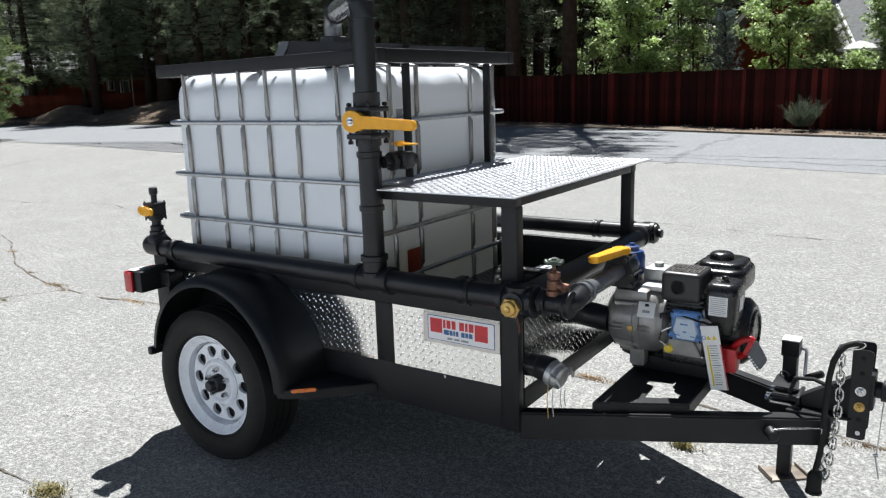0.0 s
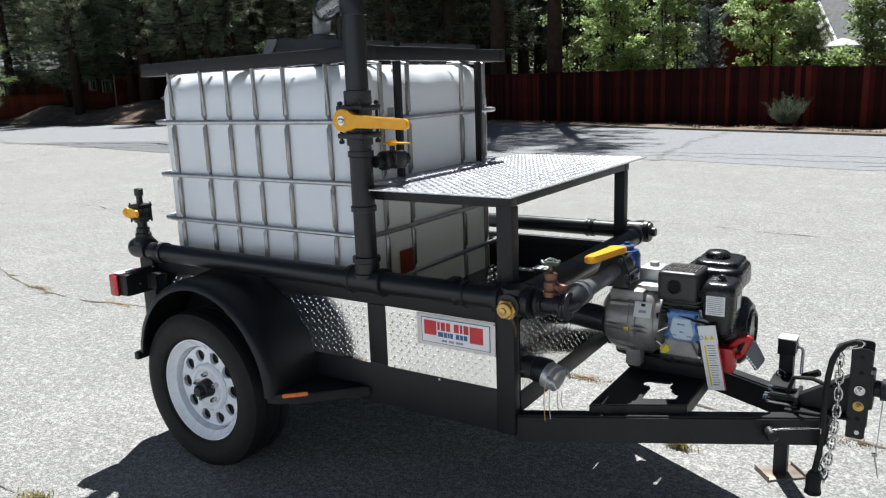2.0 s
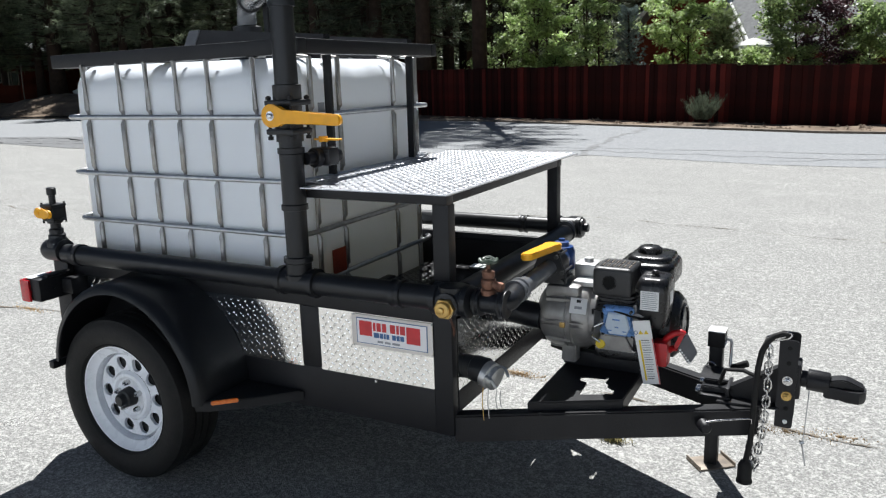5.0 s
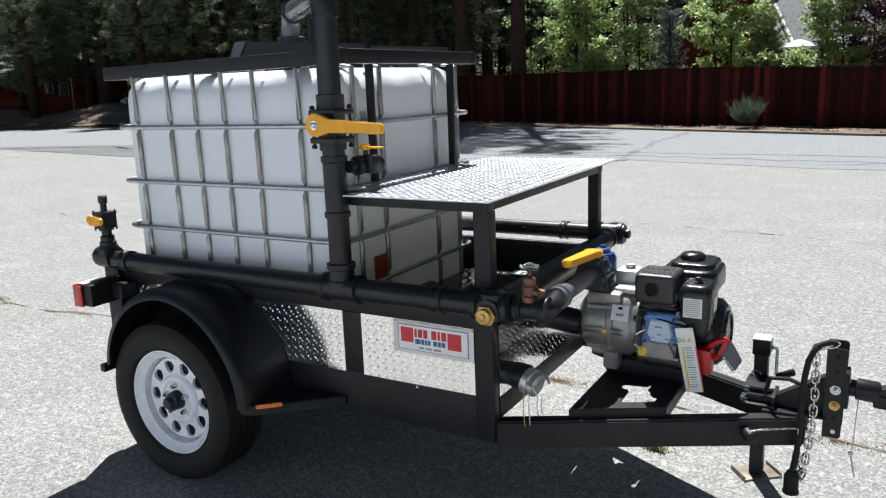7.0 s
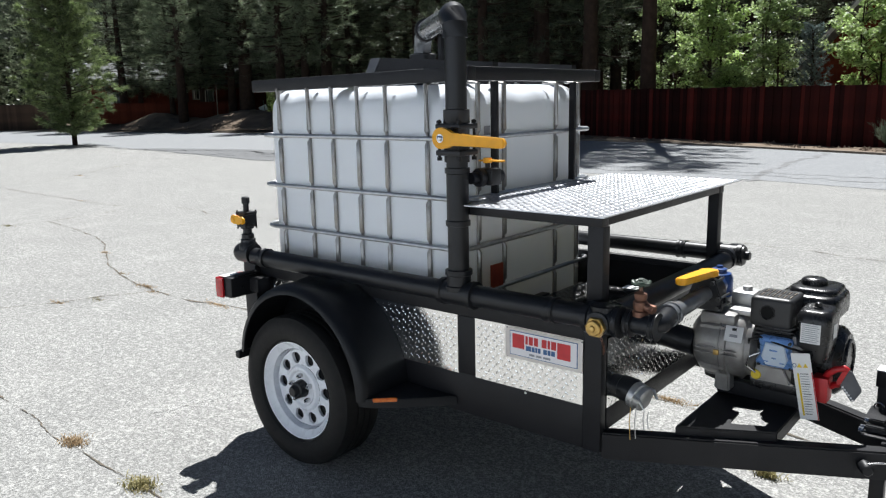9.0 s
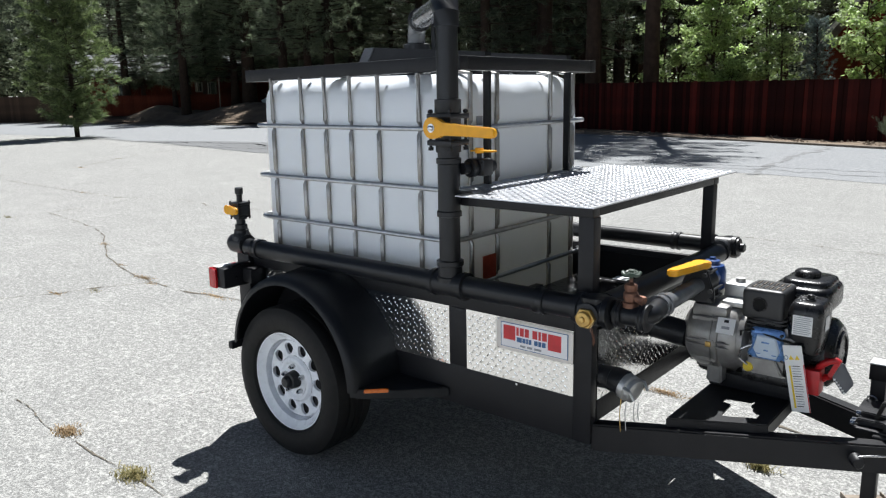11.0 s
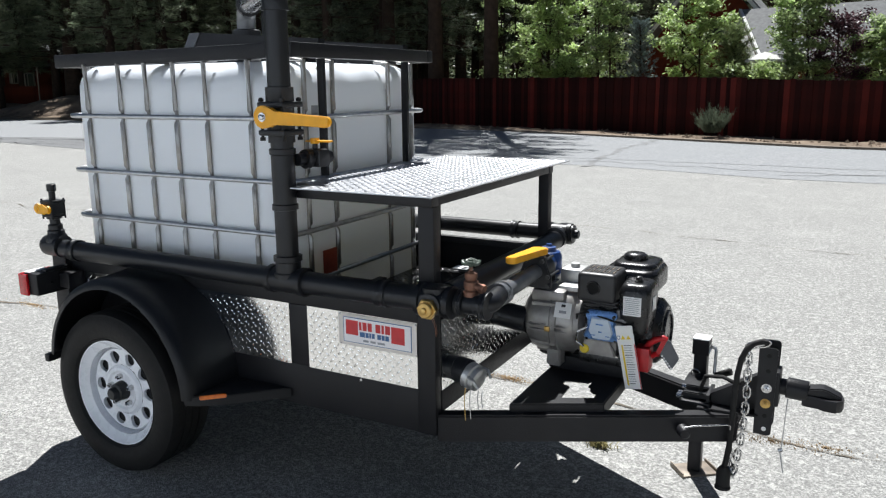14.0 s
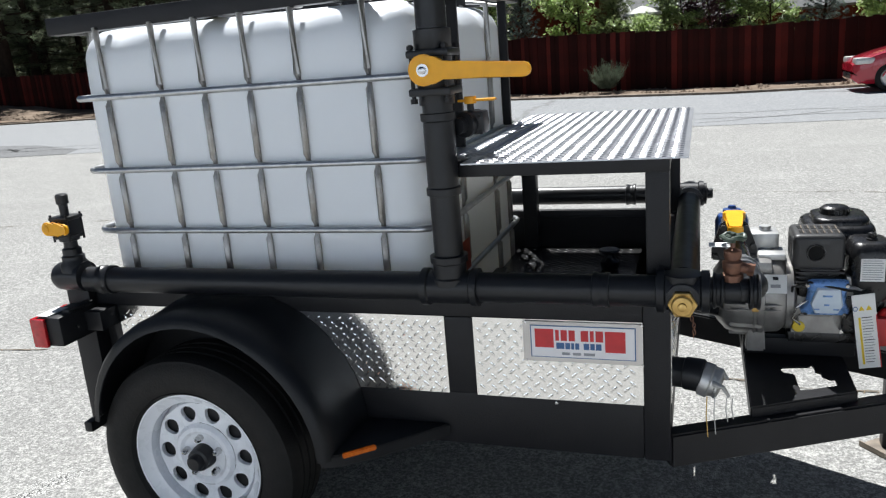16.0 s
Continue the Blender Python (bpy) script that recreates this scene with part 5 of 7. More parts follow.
part("far_tee", socket(socket(socket(Build(), (-1.12, mirror_y(PY), FZ), (FX + 0.055, mirror_y(PY), FZ), FR + 0.007), (FX, 3.64, PZ + 0.008), (FX, mirror_y(PY) + 0.045, PZ + 0.012), FR + 0.007), (FX, mirror_y(PY) + 0.045, PZ + 0.012), (FX, mirror_y(PY) + 0.085, PZ + 0.012), FR), PIPE, pipes)
part("far_plug", Build().lathe((FX + 0.045, mirror_y(PY), FZ), (1, 0, 0), [(FR, 0), (FR + 0.006, 0.004), (FR + 0.006, 0.018), (0.02, 0.022), (0.02, 0.038), (0.016, 0.042)], 20), PIPE, pipes)

# pump discharge: gate valve, bend, grey pipe, lever valve
DX = -0.938
part("stub_pipe", Build().rod((FX + 0.05, PY + 0.02, PZ - 0.002), (DX + 0.03, PY + 0.02, PZ - 0.002), 0.034, seg=20), PIPE, pipes)
for xa in (-0.985, -0.90):
    part("coupling", socket(Build(), (xa, PY + 0.02, PZ - 0.002), (xa + 0.028, PY + 0.02, PZ - 0.002), 0.042, 0.004), PIPE, pipes)
GZ = PZ - 0.018
gate = part("gate_valve", Build().lathe((DX, PY + 0.02, GZ + 0.03), (0, 0, 1), [(0.020, -0.01), (0.020, 0.012), (0.026, 0.014), (0.026, 0.03), (0.02, 0.034), (0.024, 0.045), (0.024, 0.062), (0.018, 0.068), (0.021, 0.074), (0.021, 0.09), (0.012, 0.094), (0.006, 0.098), (0.006, 0.128)], 14)
            .rod((DX, PY + 0.02, GZ + 0.082), (DX + 0.04, PY + 0.015, GZ + 0.074), 0.013, seg=10).rod((DX + 0.036, PY + 0.0155, GZ + 0.074), (DX + 0.05, PY + 0.014, GZ + 0.071), 0.016, seg=6), BRONZE, pipes, "bronze hose valve with a small hand wheel")
wheel_pts = [(DX + 0.027 * math.cos(t), PY + 0.02 + 0.027 * math.sin(t), GZ + 0.155 + 0.003 * math.sin(4 * t)) for t in (2 * math.pi * k / 24 for k in range(24))]
hw = Build().sweep(wheel_pts, 0.006, 8, True)
for k in range(4):
    t = math.pi * k / 4
    hw.rod((DX - 0.03 * math.cos(t), PY + 0.02 - 0.03 * math.sin(t), GZ + 0.155), (DX + 0.03 * math.cos(t), PY + 0.02 + 0.03 * math.sin(t), GZ + 0.155), 0.0035, seg=6)
part("hand_wheel", hw.rod((DX, PY + 0.02, GZ + 0.14), (DX, PY + 0.02, GZ + 0.165), 0.007, seg=8), GREEN_WHEEL, gate, "dark green hand wheel")
part("valve_tag", Build().box(DX - 0.056, DX - 0.006, PY + 0.0, PY + 0.040, GZ + 0.134, GZ + 0.1355), LABEL_WHITE, gate, "white paper tag")
bend = elbow_points((-0.905, PY + 0.02, PZ), (-0.875, PY + 0.03, PZ), (-0.905, PY + 0.19, PZ + 0.001), 0.05)
part("discharge_elbow", Build().sweep(bend, 0.032, 20), PIPE, pipes)
dis0, dis1 = Vector((-0.903, PY + 0.17, PZ)), Vector((-0.915, 3.05, 0.852))
part("coupling", socket(Build(), dis0 - Vector((0, 0.02, 0)), dis0 + Vector((0, 0.03, 0)), 0.036, 0.005), PVC, pipes)
part("discharge_pipe", Build().rod(dis0, dis1, 0.031, seg=24), PVC, pipes, "shiny dark grey pipe")
dv = part("discharge_valve", Build().prism([(dis1.x - 0.066, dis1.z - 0.06), (dis1.x + 0.066, dis1.z - 0.06), (dis1.x + 0.066, dis1.z - 0.02), (dis1.x + 0.036, dis1.z + 0.062), (dis1.x - 0.036, dis1.z + 0.062), (dis1.x - 0.066, dis1.z - 0.02)], "y", dis1.y - 0.013, dis1.y + 0.004, 0.004)
          .rod(dis1, dis1 + Vector((0, 0.08, 0)), 0.05, seg=20).prism([(dis1.x - 0.05, dis1.z - 0.06), (dis1.x + 0.05, dis1.z - 0.06), (dis1.x + 0.05, dis1.z - 0.02), (dis1.x + 0.03, dis1.z + 0.055), (dis1.x - 0.03, dis1.z + 0.055), (dis1.x - 0.05, dis1.z - 0.02)], "y", dis1.y + 0.066, dis1.y + 0.082, 0.004)
          .rod(dis1 + Vector((0, 0.035, 0.03)), dis1 + Vector((0, 0.035, 0.066)), 0.018, seg=12), PIPE, pipes, "black flanged valve with a yellow lever")
for dx, dz in ((-0.055, -0.046), (0.055, -0.046), (-0.032, 0.046), (0.032, 0.046), (0.055, -0.012)):
    part("bolt", Build().rod(dis1 + Vector((dx, -0.026, dz)), dis1 + Vector((dx, 0.095, dz)), 0.005, seg=8).rod(dis1 + Vector((dx, -0.028, dz)), dis1 + Vector((dx, -0.016, dz)), 0.009, seg=6), MUFFLER, dv)
lever(dis1 + Vector((0.0, 0.03, 0.062)), 0.275, 0.034, 0.042, 0.024, normal=(0, 0.05, 1), along=(-0.02, -1, 0.06), parent=dv, label="yellow plastic lever")

# suction stub with a cam-lock cap
stub = part("suction_stub", Build().rod((-1.10, 2.68, 0.568), (-1.04, 2.668, 0.568), 0.042, seg=22).rod((-1.055, 2.671, 0.568), (-1.0, 2.66, 0.566), 0.046, seg=22, bevel=0.004), PIPE, pipes, "black suction stub")
camcap = part("cam_lock_cap", Build().lathe((-1.010, 2.662, 0.560), (1, -0.2, -0.28), [(0.044, 0), (0.048, 0.004), (0.048, 0.026), (0.041, 0.030), (0.040, 0.042), (0.043, 0.045), (0.042, 0.050), (0.034, 0.054), (0.02, 0.056)], 28), ALU_LIGHT, pipes, "grey aluminium cam-lock cap")
for sgn_ in (-1, 1):
    part("cam_arm", Build().sweep([(-0.98, 2.655 + 0.051 * sgn_, 0.57), (-0.955, 2.65 + 0.058 * sgn_, 0.566), (-0.94, 2.647 + 0.054 * sgn_, 0.54)], [0.008, 0.006, 0.005], 8), ALU_LIGHT, camcap)
for k, (dx, l) in enumerate(((0.0, 0.10), (0.03, 0.06), (-0.02, 0.11), (0.045, 0.05))):
    part("retainer_wire", Build().sweep([(-0.975 + dx, 2.61, 0.528), (-0.977 + dx, 2.606, 0.52 - 0.4 * l), (-0.972 + dx, 2.606, 0.52 - l)], 0.0017, 6), BRASS if k == 2 else GALV, camcap)
part("suction_pipe", Build().rod((-1.09, 3.08, 0.66), (-0.955, 3.08, 0.645), 0.05, seg=20), PIPE, pipes)
part("bay_valve", Build().lathe((-1.322, 3.28, 0.688), (0, 0, 1), [(0.028, 0), (0.034, 0.012), (0.034, 0.03), (0.022, 0.04), (0.016, 0.05), (0.016, 0.066), (0.012, 0.068)], 16).lathe((-1.322, 3.28, 0.752), (0, 0, 1), [(0.034, 0), (0.038, 0.005), (0.034, 0.010)], 16), PIPE, pipes, "black valve standing in the bay")

# ---- pump and engine ----
pump = thing("engine_pump", "petrol-engine water pump with cast aluminium body on the tray", "pump", at=(-0.72, 3.15, 0.455))
# volute: a drum on its side, facing the trailer
axis = Vector((1, 0.0, 0.0))
pc = Vector((-0.955, 3.15, 0.645))
part("volute", Build().lathe(pc, axis, [(0.05, -0.02), (0.075, -0.018), (0.10, 0.0), (0.122, 0.02), (0.132, 0.05), (0.132, 0.11), (0.136, 0.113), (0.136, 0.13), (0.128, 0.133), (0.126, 0.175), (0.105, 0.20), (0.07, 0.205)], 40)
     .box(-0.935, -0.80, 3.05, 3.25, 0.72, 0.775, 0.02), ALU, pump, "cast aluminium pump body")
for a in (-70, -35, 0, 35, 145, 180, 215):
    t = radians(a)
    c = Vector((0, -math.cos(t), math.sin(t)))
    part("rib", Build().beam(pc + Vector((0.03, 0, 0)) + c * 0.13, pc + Vector((0.125, 0, 0)) + c * 0.134, 0.008, 0.014, 0.002), ALU, pump)
part("outlet_neck", Build().rod((-0.92, 3.215, 0.74), (-0.92, 3.215, 0.80), 0.05, 0.045, 24, 0.004).box(-0.97, -0.87, 3.165, 3.265, 0.79, 0.805, 0.008), ALU_LIGHT, pump)
blue = part("check_valve", Build().lathe((-0.917, 3.195, 0.8052), (0, 0, 1), [(0.03, 0), (0.052, 0.004), (0.052, 0.07), (0.044, 0.088), (0.028, 0.092), (0.028, 0.106), (0.014, 0.109), (0.011, 0.118)], 20).rod((-0.917, 3.133, 0.852), (-0.917, 3.18, 0.852), 0.044, seg=18), BLUE, pump, "blue enamelled check valve")
part("filler_block", Build().box(-0.86, -0.775, 3.17, 3.27, 0.775, 0.835, 0.01).box(-0.84, -0.76, 3.10, 3.20, 0.765, 0.785, 0.004), ALU_LIGHT, pump, "bright cast filler block")
part("filler_plug", Build().rod((-0.815, 3.22, 0.835), (-0.815, 3.22, 0.85), 0.018, seg=12), ALU_LIGHT, pump)
lm = Matrix.Translation((-0.795, 3.15 - 0.142 * math.cos(radians(28)), 0.645 + 0.142 * math.sin(radians(28)))) @ Matrix.Rotation(radians(-24), 4, "X")
part("maker_label", Build().box(-0.032, 0.032, -0.0006, 0.0006, -0.029, 0.029, turn=lm), LABEL_WHITE, pump, "small pale maker label")
part("label_bar", Build().box(-0.014, 0.014, -0.0016, -0.0008, -0.012, -0.002, turn=lm), LABEL_GREY, pump)
part("label_bar", Build().box(-0.008, 0.008, -0.0016, -0.0008, 0.012, 0.022, turn=lm), ENGINE_BLACK, pump)
for xa, xb in ((-0.94, -0.866), (-0.838, -0.775)):
    for z in (0.628, 0.645):
        part("boss", Build().sweep([(xa, 3.0165, z), ((xa + xb) / 2, 3.0125, z), (xb, 3.0165, z)], [0.001, 0.0055, 0.001], 8), ALU, pump)
part("seam", Build().lathe((-0.852, 3.15, 0.645), (1, 0, 0), [(0.1325, -0.004), (0.1375, -0.003), (0.1375, 0.003), (0.1325, 0.004)], 40, caps=False), ALU, pump)
part("drain_plug", Build().box(-0.862, -0.842, 3.006, 3.022, 0.625, 0.645, 0.003), BRASS, pump, "square brass plug")
for y0 in (3.07, 3.19):
    part("pump_foot", Build().prism([(-0.875, 0.47), (-0.815, 0.47), (-0.82, 0.56), (-0.87, 0.56)], "y", y0, y0 + 0.06, 0.006), ALU, pump)
for y0 in (3.12, 3.26):
    part("mount_rail", Build().box(-0.88, -0.55, y0, y0 + 0.04, 0.443, 0.4995, 0.004), BLACK, pump)
# engine block
part("crankcase", Build().box(-0.745, -0.555, 3.085, 3.30, 0.535, 0.66, 0.02).prism([(-0.745, 0.54), (-0.60, 0.54), (-0.63, 0.60), (-0.72, 0.60)], "y", 3.068, 3.085, 0.004), ALU, pump, "cast aluminium crankcase")
part("engine_base", Build().box(-0.75, -0.55, 3.09, 3.32, 0.50, 0.5345, 0.006), ENGINE_BLACK, pump, "black engine base")
part("control_bracket", Build().box(-0.60, -0.545, 3.06, 3.084, 0.55, 0.665, 0.004).rod((-0.573, 3.06, 0.60), (-0.573, 3.045, 0.60), 0.018, seg=14), ENGINE_BLACK, pump, "black control bracket")
for xb, zb in ((-0.735, 0.545), (-0.735, 0.60), (-0.60, 0.545)):
    part("bolt", Build().rod((xb, 3.086, zb), (xb, 3.076, zb), 0.007, seg=6), CHROME, pump)
part("flange", Build().lathe((-0.76, 3.15, 0.645), (1, 0, 0), [(0.07, -0.01), (0.115, 0), (0.115, 0.02), (0.09, 0.03)], 28), ALU, pump)
part("oil_plug", Build().lathe((-0.722, 3.08, 0.56), (0, -1, 0.1), [(0.016, 0), (0.019, 0.002), (0.019, 0.012), (0.016, 0.016)], 16), YELLOW_LABEL, pump, "yellow oil plug")
for k, zf in enumerate((0.69, 0.705, 0.72, 0.735, 0.75)):
    part("cooling_fin", Build().box(-0.735, -0.60, 3.06, 3.26, zf, zf + 0.006, 0.001), MUFFLER, pump)
part("cylinder", Build().box(-0.725, -0.61, 3.07, 3.25, 0.655, 0.76, 0.01), ENGINE_BLACK, pump)
# pale blue cover on the tilted cylinder head
def tilted(x0, x1, z0, z1, y, thick, lean=0.28):
    m = Matrix.Translation(((x0 + x1) / 2, y, (z0 + z1) / 2)) @ Matrix.Rotation(lean, 4, "X")
    return Build().box(-(x1 - x0) / 2, (x1 - x0) / 2, -thick, 0, -(z1 - z0) / 2, (z1 - z0) / 2, 0.006, turn=m)
hm = Matrix.Translation((-0.652, 3.047, 0.668)) @ Matrix.Rotation(0.30, 4, "X") @ Matrix.Rotation(radians(90), 4, "X")
def on_head(b):
    bmesh.ops.transform(b.bm, matrix=hm, verts=b.bm.verts)
    return b
plate_line = [(-0.066, -0.056), (-0.05, -0.062), (0.05, -0.062), (0.066, -0.056), (0.068, -0.044), (0.056, -0.02), (0.054, 0.03), (0.062, 0.044), (0.058, 0.058), (0.044, 0.062), (-0.04, 0.062), (-0.052, 0.056), (-0.054, 0.042), (-0.05, 0.03), (-0.055, -0.02), (-0.07, -0.044)]
hc = part("head_cover", on_head(Build().loft(plate_line, [(-0.004, 1.0), (0.010, 1.0), (0.014, 0.96), (0.02, 0.86)])), PALE_BLUE, pump, "pale blue pressed metal rocker cover")
part("head_cover_panel", on_head(Build().loft([(-0.03, -0.046), (0.034, -0.046), (0.047, -0.016), (0.036, 0.046), (-0.028, 0.046), (-0.044, -0.012)], [(0.0201, 1.0), (0.026, 0.98), (0.029, 0.92)])), PANEL_BLUE, hc, "frosted white raised panel")
for x0, x1, y0, y1 in ((-0.012, 0.014, 0.018, 0.024), (-0.006, 0.008, -0.014, -0.009), (-0.034, -0.018, -0.030, -0.026), (0.02, 0.036, -0.030, -0.026)):
    part("crease", on_head(Build().box(x0, x1, y0, y1, 0.0292, 0.0302)), PALE_BLUE, hc)
for dx in (-0.055, 0.053):
    for dz in (-0.052, 0.052):
        part("bolt", on_head(Build().rod((dx, dz, 0.012), (dx, dz, 0.022), 0.006, seg=6)), CHROME, hc)
# muffler guard: black box with slots on top and a round outlet
mg = part("muffler_guard", Build().box(-0.748, -0.604, 3.035, 3.20, 0.752, 0.862, 0.02, 4), MUFFLER, pump, "black muffler guard with slots")
for k in range(6):
    x = -0.7285 + 0.0195 * k
    for y0, y1 in ((3.062, 3.098), (3.118, 3.158)):
        part("slot", Build().box(x, x + 0.0095, y0, y1, 0.8622, 0.8630, 0.0), HOLE_SHADE, mg)
        # Brighter lips paint in the highlights along the slot edges.
        part("slot_lip", Build().box(x + 0.0098, x + 0.0128, y0 - 0.002, y1 + 0.002, 0.8615, 0.8655, 0.001), WORN_GLINT_STEEL, mg, "slot edge with its highlight painted bright")
for k in range(3):
    y = 3.07 + 0.04 * k
    part("slot", Build().box(-0.7495, -0.7485, y, y + 0.014, 0.785, 0.84), HOLE_SHADE, mg)
part("outlet", Build().rod((-0.685, 3.034, 0.808), (-0.685, 3.0335, 0.808), 0.022, seg=20), HOLE_SHADE, mg, "dark disc for the shade inside the exhaust opening")
part("outlet_rim", Build().sweep([(-0.685 + 0.024 * math.cos(t), 3.0335, 0.808 + 0.024 * math.sin(t)) for t in (2 * math.pi * k / 20 for k in range(20))], 0.003, 6, True), ENGINE_BLACK, mg)
# fuel tank and cap
ft = part("fuel_tank", Build().loft(rounded(-0.70, -0.49, 3.165, 3.425, 0.06), [(0.765, 0.9), (0.772, 0.97), (0.785, 1.0), (0.815, 1.0), (0.833, 0.985), (0.846, 0.94), (0.852, 0.86)])
          .loft(rounded(-0.67, -0.505, 3.20, 3.40, 0.05), [(0.845, 1.0), (0.858, 1.0), (0.868, 0.95), (0.872, 0.86)]), ENGINE_BLACK, pump, "black plastic fuel tank", 50)
part("fuel_cap", Build().lathe((-0.60, 3.30, 0.866), (0, 0, 1), [(0.038, 0), (0.042, 0.004), (0.042, 0.024), (0.036, 0.030), (0.02, 0.032)], 20), ENGINE_BLACK, ft, "black ribbed fuel cap")
for k in range(20):
    t = 2 * math.pi * k / 20
    part("cap_rib", Build().box(0.0415, 0.0445, -0.004, 0.004, 0.87, 0.889, 0.0, turn=Matrix.Translation((-0.60, 3.30, 0)) @ Matrix.Rotation(t, 4, "Z")), ENGINE_BLACK, ft)
# air cleaner
ac = part("air_cleaner", Build().loft(rounded(-0.592, -0.474, 3.014, 3.175, 0.035), [(0.655, 0.74), (0.665, 0.80), (0.70, 0.90), (0.745, 0.97), (0.79, 1.0), (0.80, 1.0), (0.822, 0.93), (0.835, 0.80), (0.838, 0.7)]), ENGINE_BLACK, pump, "black plastic air cleaner", 50)
part("wing_nut", Build().lathe((-0.53, 3.08, 0.837), (0, 0, 1), [(0.016, 0), (0.016, 0.006), (0.008, 0.008), (0.009, 0.022), (0.004, 0.024)], 10).box(-0.542, -0.518, 3.077, 3.083, 0.844, 0.859, 0.002), ENGINE_BLACK, ac)
wl = part("warning_label", Build().box(-0.567, -0.503, 3.0125, 3.0135, 0.728, 0.797), LABEL_WHITE, ac, "white instruction label")
for k in range(9):
    part("label_bar", Build().box(-0.562, -0.512 + 0.004 * (k % 2), 3.0113, 3.0123, 0.734 + 0.007 * k, 0.736 + 0.007 * k), LABEL_GREY, wl)
part("side_label", Build().box(-0.4735, -0.4725, 3.06, 3.11, 0.74, 0.79), LABEL_WHITE, ac)
# recoil starter, red switch box, grey lever
part("recoil_housing", Build().lathe((-0.50, 3.23, 0.62), (1, 0, 0), [(0.06, -0.05), (0.125, -0.045), (0.125, 0.02), (0.10, 0.045), (0.04, 0.05)], 32), ENGINE_BLACK, pump, "black starter housing")
part("recoil_ring", Build().sweep([(-0.452, 3.23 + 0.075 * math.cos(t), 0.62 + 0.075 * math.sin(t)) for t in (2 * math.pi * k / 24 for k in range(24))], 0.008, 8, True), ENGINE_BLACK, pump)
part("throttle_housing", Build().box(-0.53, -0.475, 3.05, 3.12, 0.51, 0.60, 0.008), RED, pump, "red switch housing")
part("red_lever", Build().sweep([(-0.50, 3.09, 0.585), (-0.485, 3.085, 0.61), (-0.46, 3.08, 0.632), (-0.432, 3.08, 0.642), (-0.42, 3.08, 0.636)], [0.010, 0.012, 0.012, 0.011, 0.008], 10).sweep([(-0.475, 3.10, 0.56), (-0.465, 3.09, 0.572), (-0.45, 3.085, 0.578)], 0.011, 8).beam((-0.453, 3.088, 0.578), (-0.426, 3.088, 0.642), 0.022, 0.016, 0.003), RED, pump, "red starter grip holder")
gl = part("grey_flap", Build().prism([(-0.445, 0.575), (-0.420, 0.633), (-0.412, 0.632), (-0.379, 0.574), (-0.378, 0.564), (-0.40, 0.526), (-0.408, 0.524)], "y", 3.084, 3.094, 0.002), FLAP_GREY, pump, "grey ribbed guard flap")
for k in range(6):
    p = Vector((-0.436, 3.0836, 0.572)).lerp(Vector((-0.402, 3.0836, 0.530)), k / 5)
    part("notch", Build().box(p.x - 0.0035, p.x + 0.0035, 3.0822, 3.0836, p.z - 0.003, p.z + 0.003), LABEL_WHITE, gl)
part("carburettor", Build().box(-0.60, -0.56, 3.04, 3.12, 0.67, 0.735, 0.01).rod((-0.60, 3.03, 0.70), (-0.55, 3.03, 0.70), 0.008, seg=8), ALU, pump)
part("fuel_line", Build().sweep([(-0.56, 3.03, 0.69), (-0.60, 3.01, 0.70), (-0.70, 3.02, 0.72), (-0.745, 3.04, 0.70), (-0.75, 3.06, 0.62)], 0.004, 8), RUBBER, pump)
part("spark_lead", Build().sweep([(-0.70, 3.04, 0.66), (-0.735, 3.02, 0.64), (-0.745, 3.03, 0.60), (-0.72, 3.05, 0.575)], 0.004, 8), CHROME, pump)
# hanging hang tag
tm = Matrix.Translation((-0.560, 3.0, 0.692)) @ Matrix.Rotation(radians(-9), 4, "Y") @ Matrix.Rotation(radians(8), 4, "X")
tag = part("hang_tag", Build().box(-0.031, 0.031, -0.001, 0.001, -0.25, 0.0, turn=tm), LABEL_WHITE, pump, "white paper instruction tag with coloured bars")
for x0, x1, z0, z1, mt in ((0.028, 0.031, -0.25, -0.07, SIGN_RED), (-0.019, -0.013, -0.235, -0.075, YELLOW_LABEL)):
    part("tag_bar", Build().box(x0, x1, -0.0024, -0.0014, z0, z1, turn=tm), mt, tag)
for x in (-0.008, 0.012):
    part("warning_mark", Build().prism([(x - 0.008, -0.052), (x + 0.008, -0.052), (x, -0.036)], "y", -0.0024, -0.0014), YELLOW_LABEL, tag).matrix_basis = tm
part("round_mark", Build().sweep([(-0.024 + 0.006 * math.cos(t), -0.0016, -0.045 + 0.007 * math.sin(t)) for t in (math.pi * k / 6 for k in range(12))], 0.0012, 5, True), SIGN_BLUE, tag).matrix_basis = tm
rnd = random.Random(5)
for k in range(17):
    z = -0.075 - 0.0095 * k
    part("print_line", Build().box(-0.010, 0.012 + 0.008 * rnd.random(), -0.0022, -0.0014, z - 0.0022, z, turn=tm), LABEL_GREY if k % 4 else ENGINE_BLACK, tag)

# ---- fence ----
FENCE_LINE = [(-35.2, 30.5), (-24, 30.5), (-13.2, 27.4), (-5.0, 24.75), (-0.5, 23.5), (6, 23.4), (14, 23.2), (30, 22.8)]
FENCE_X, FENCE_Z = [-35, -24, -13.2, -5.0, -0.5, 30], [0.36, 0.08, 0.06, 0.0, -0.16, -0.2]
fence = thing("board_fence", "tall dark red stained board fence along the street", "fence", at=(-5, 24.6, 0.1))
rnd = random.Random(4)
board_v = [(sx * 0.0805, sy * 0.011, z) for z in (0, 1.78) for sx, sy in ((-1, -1), (1, -1), (1, 1), (-1, 1))]
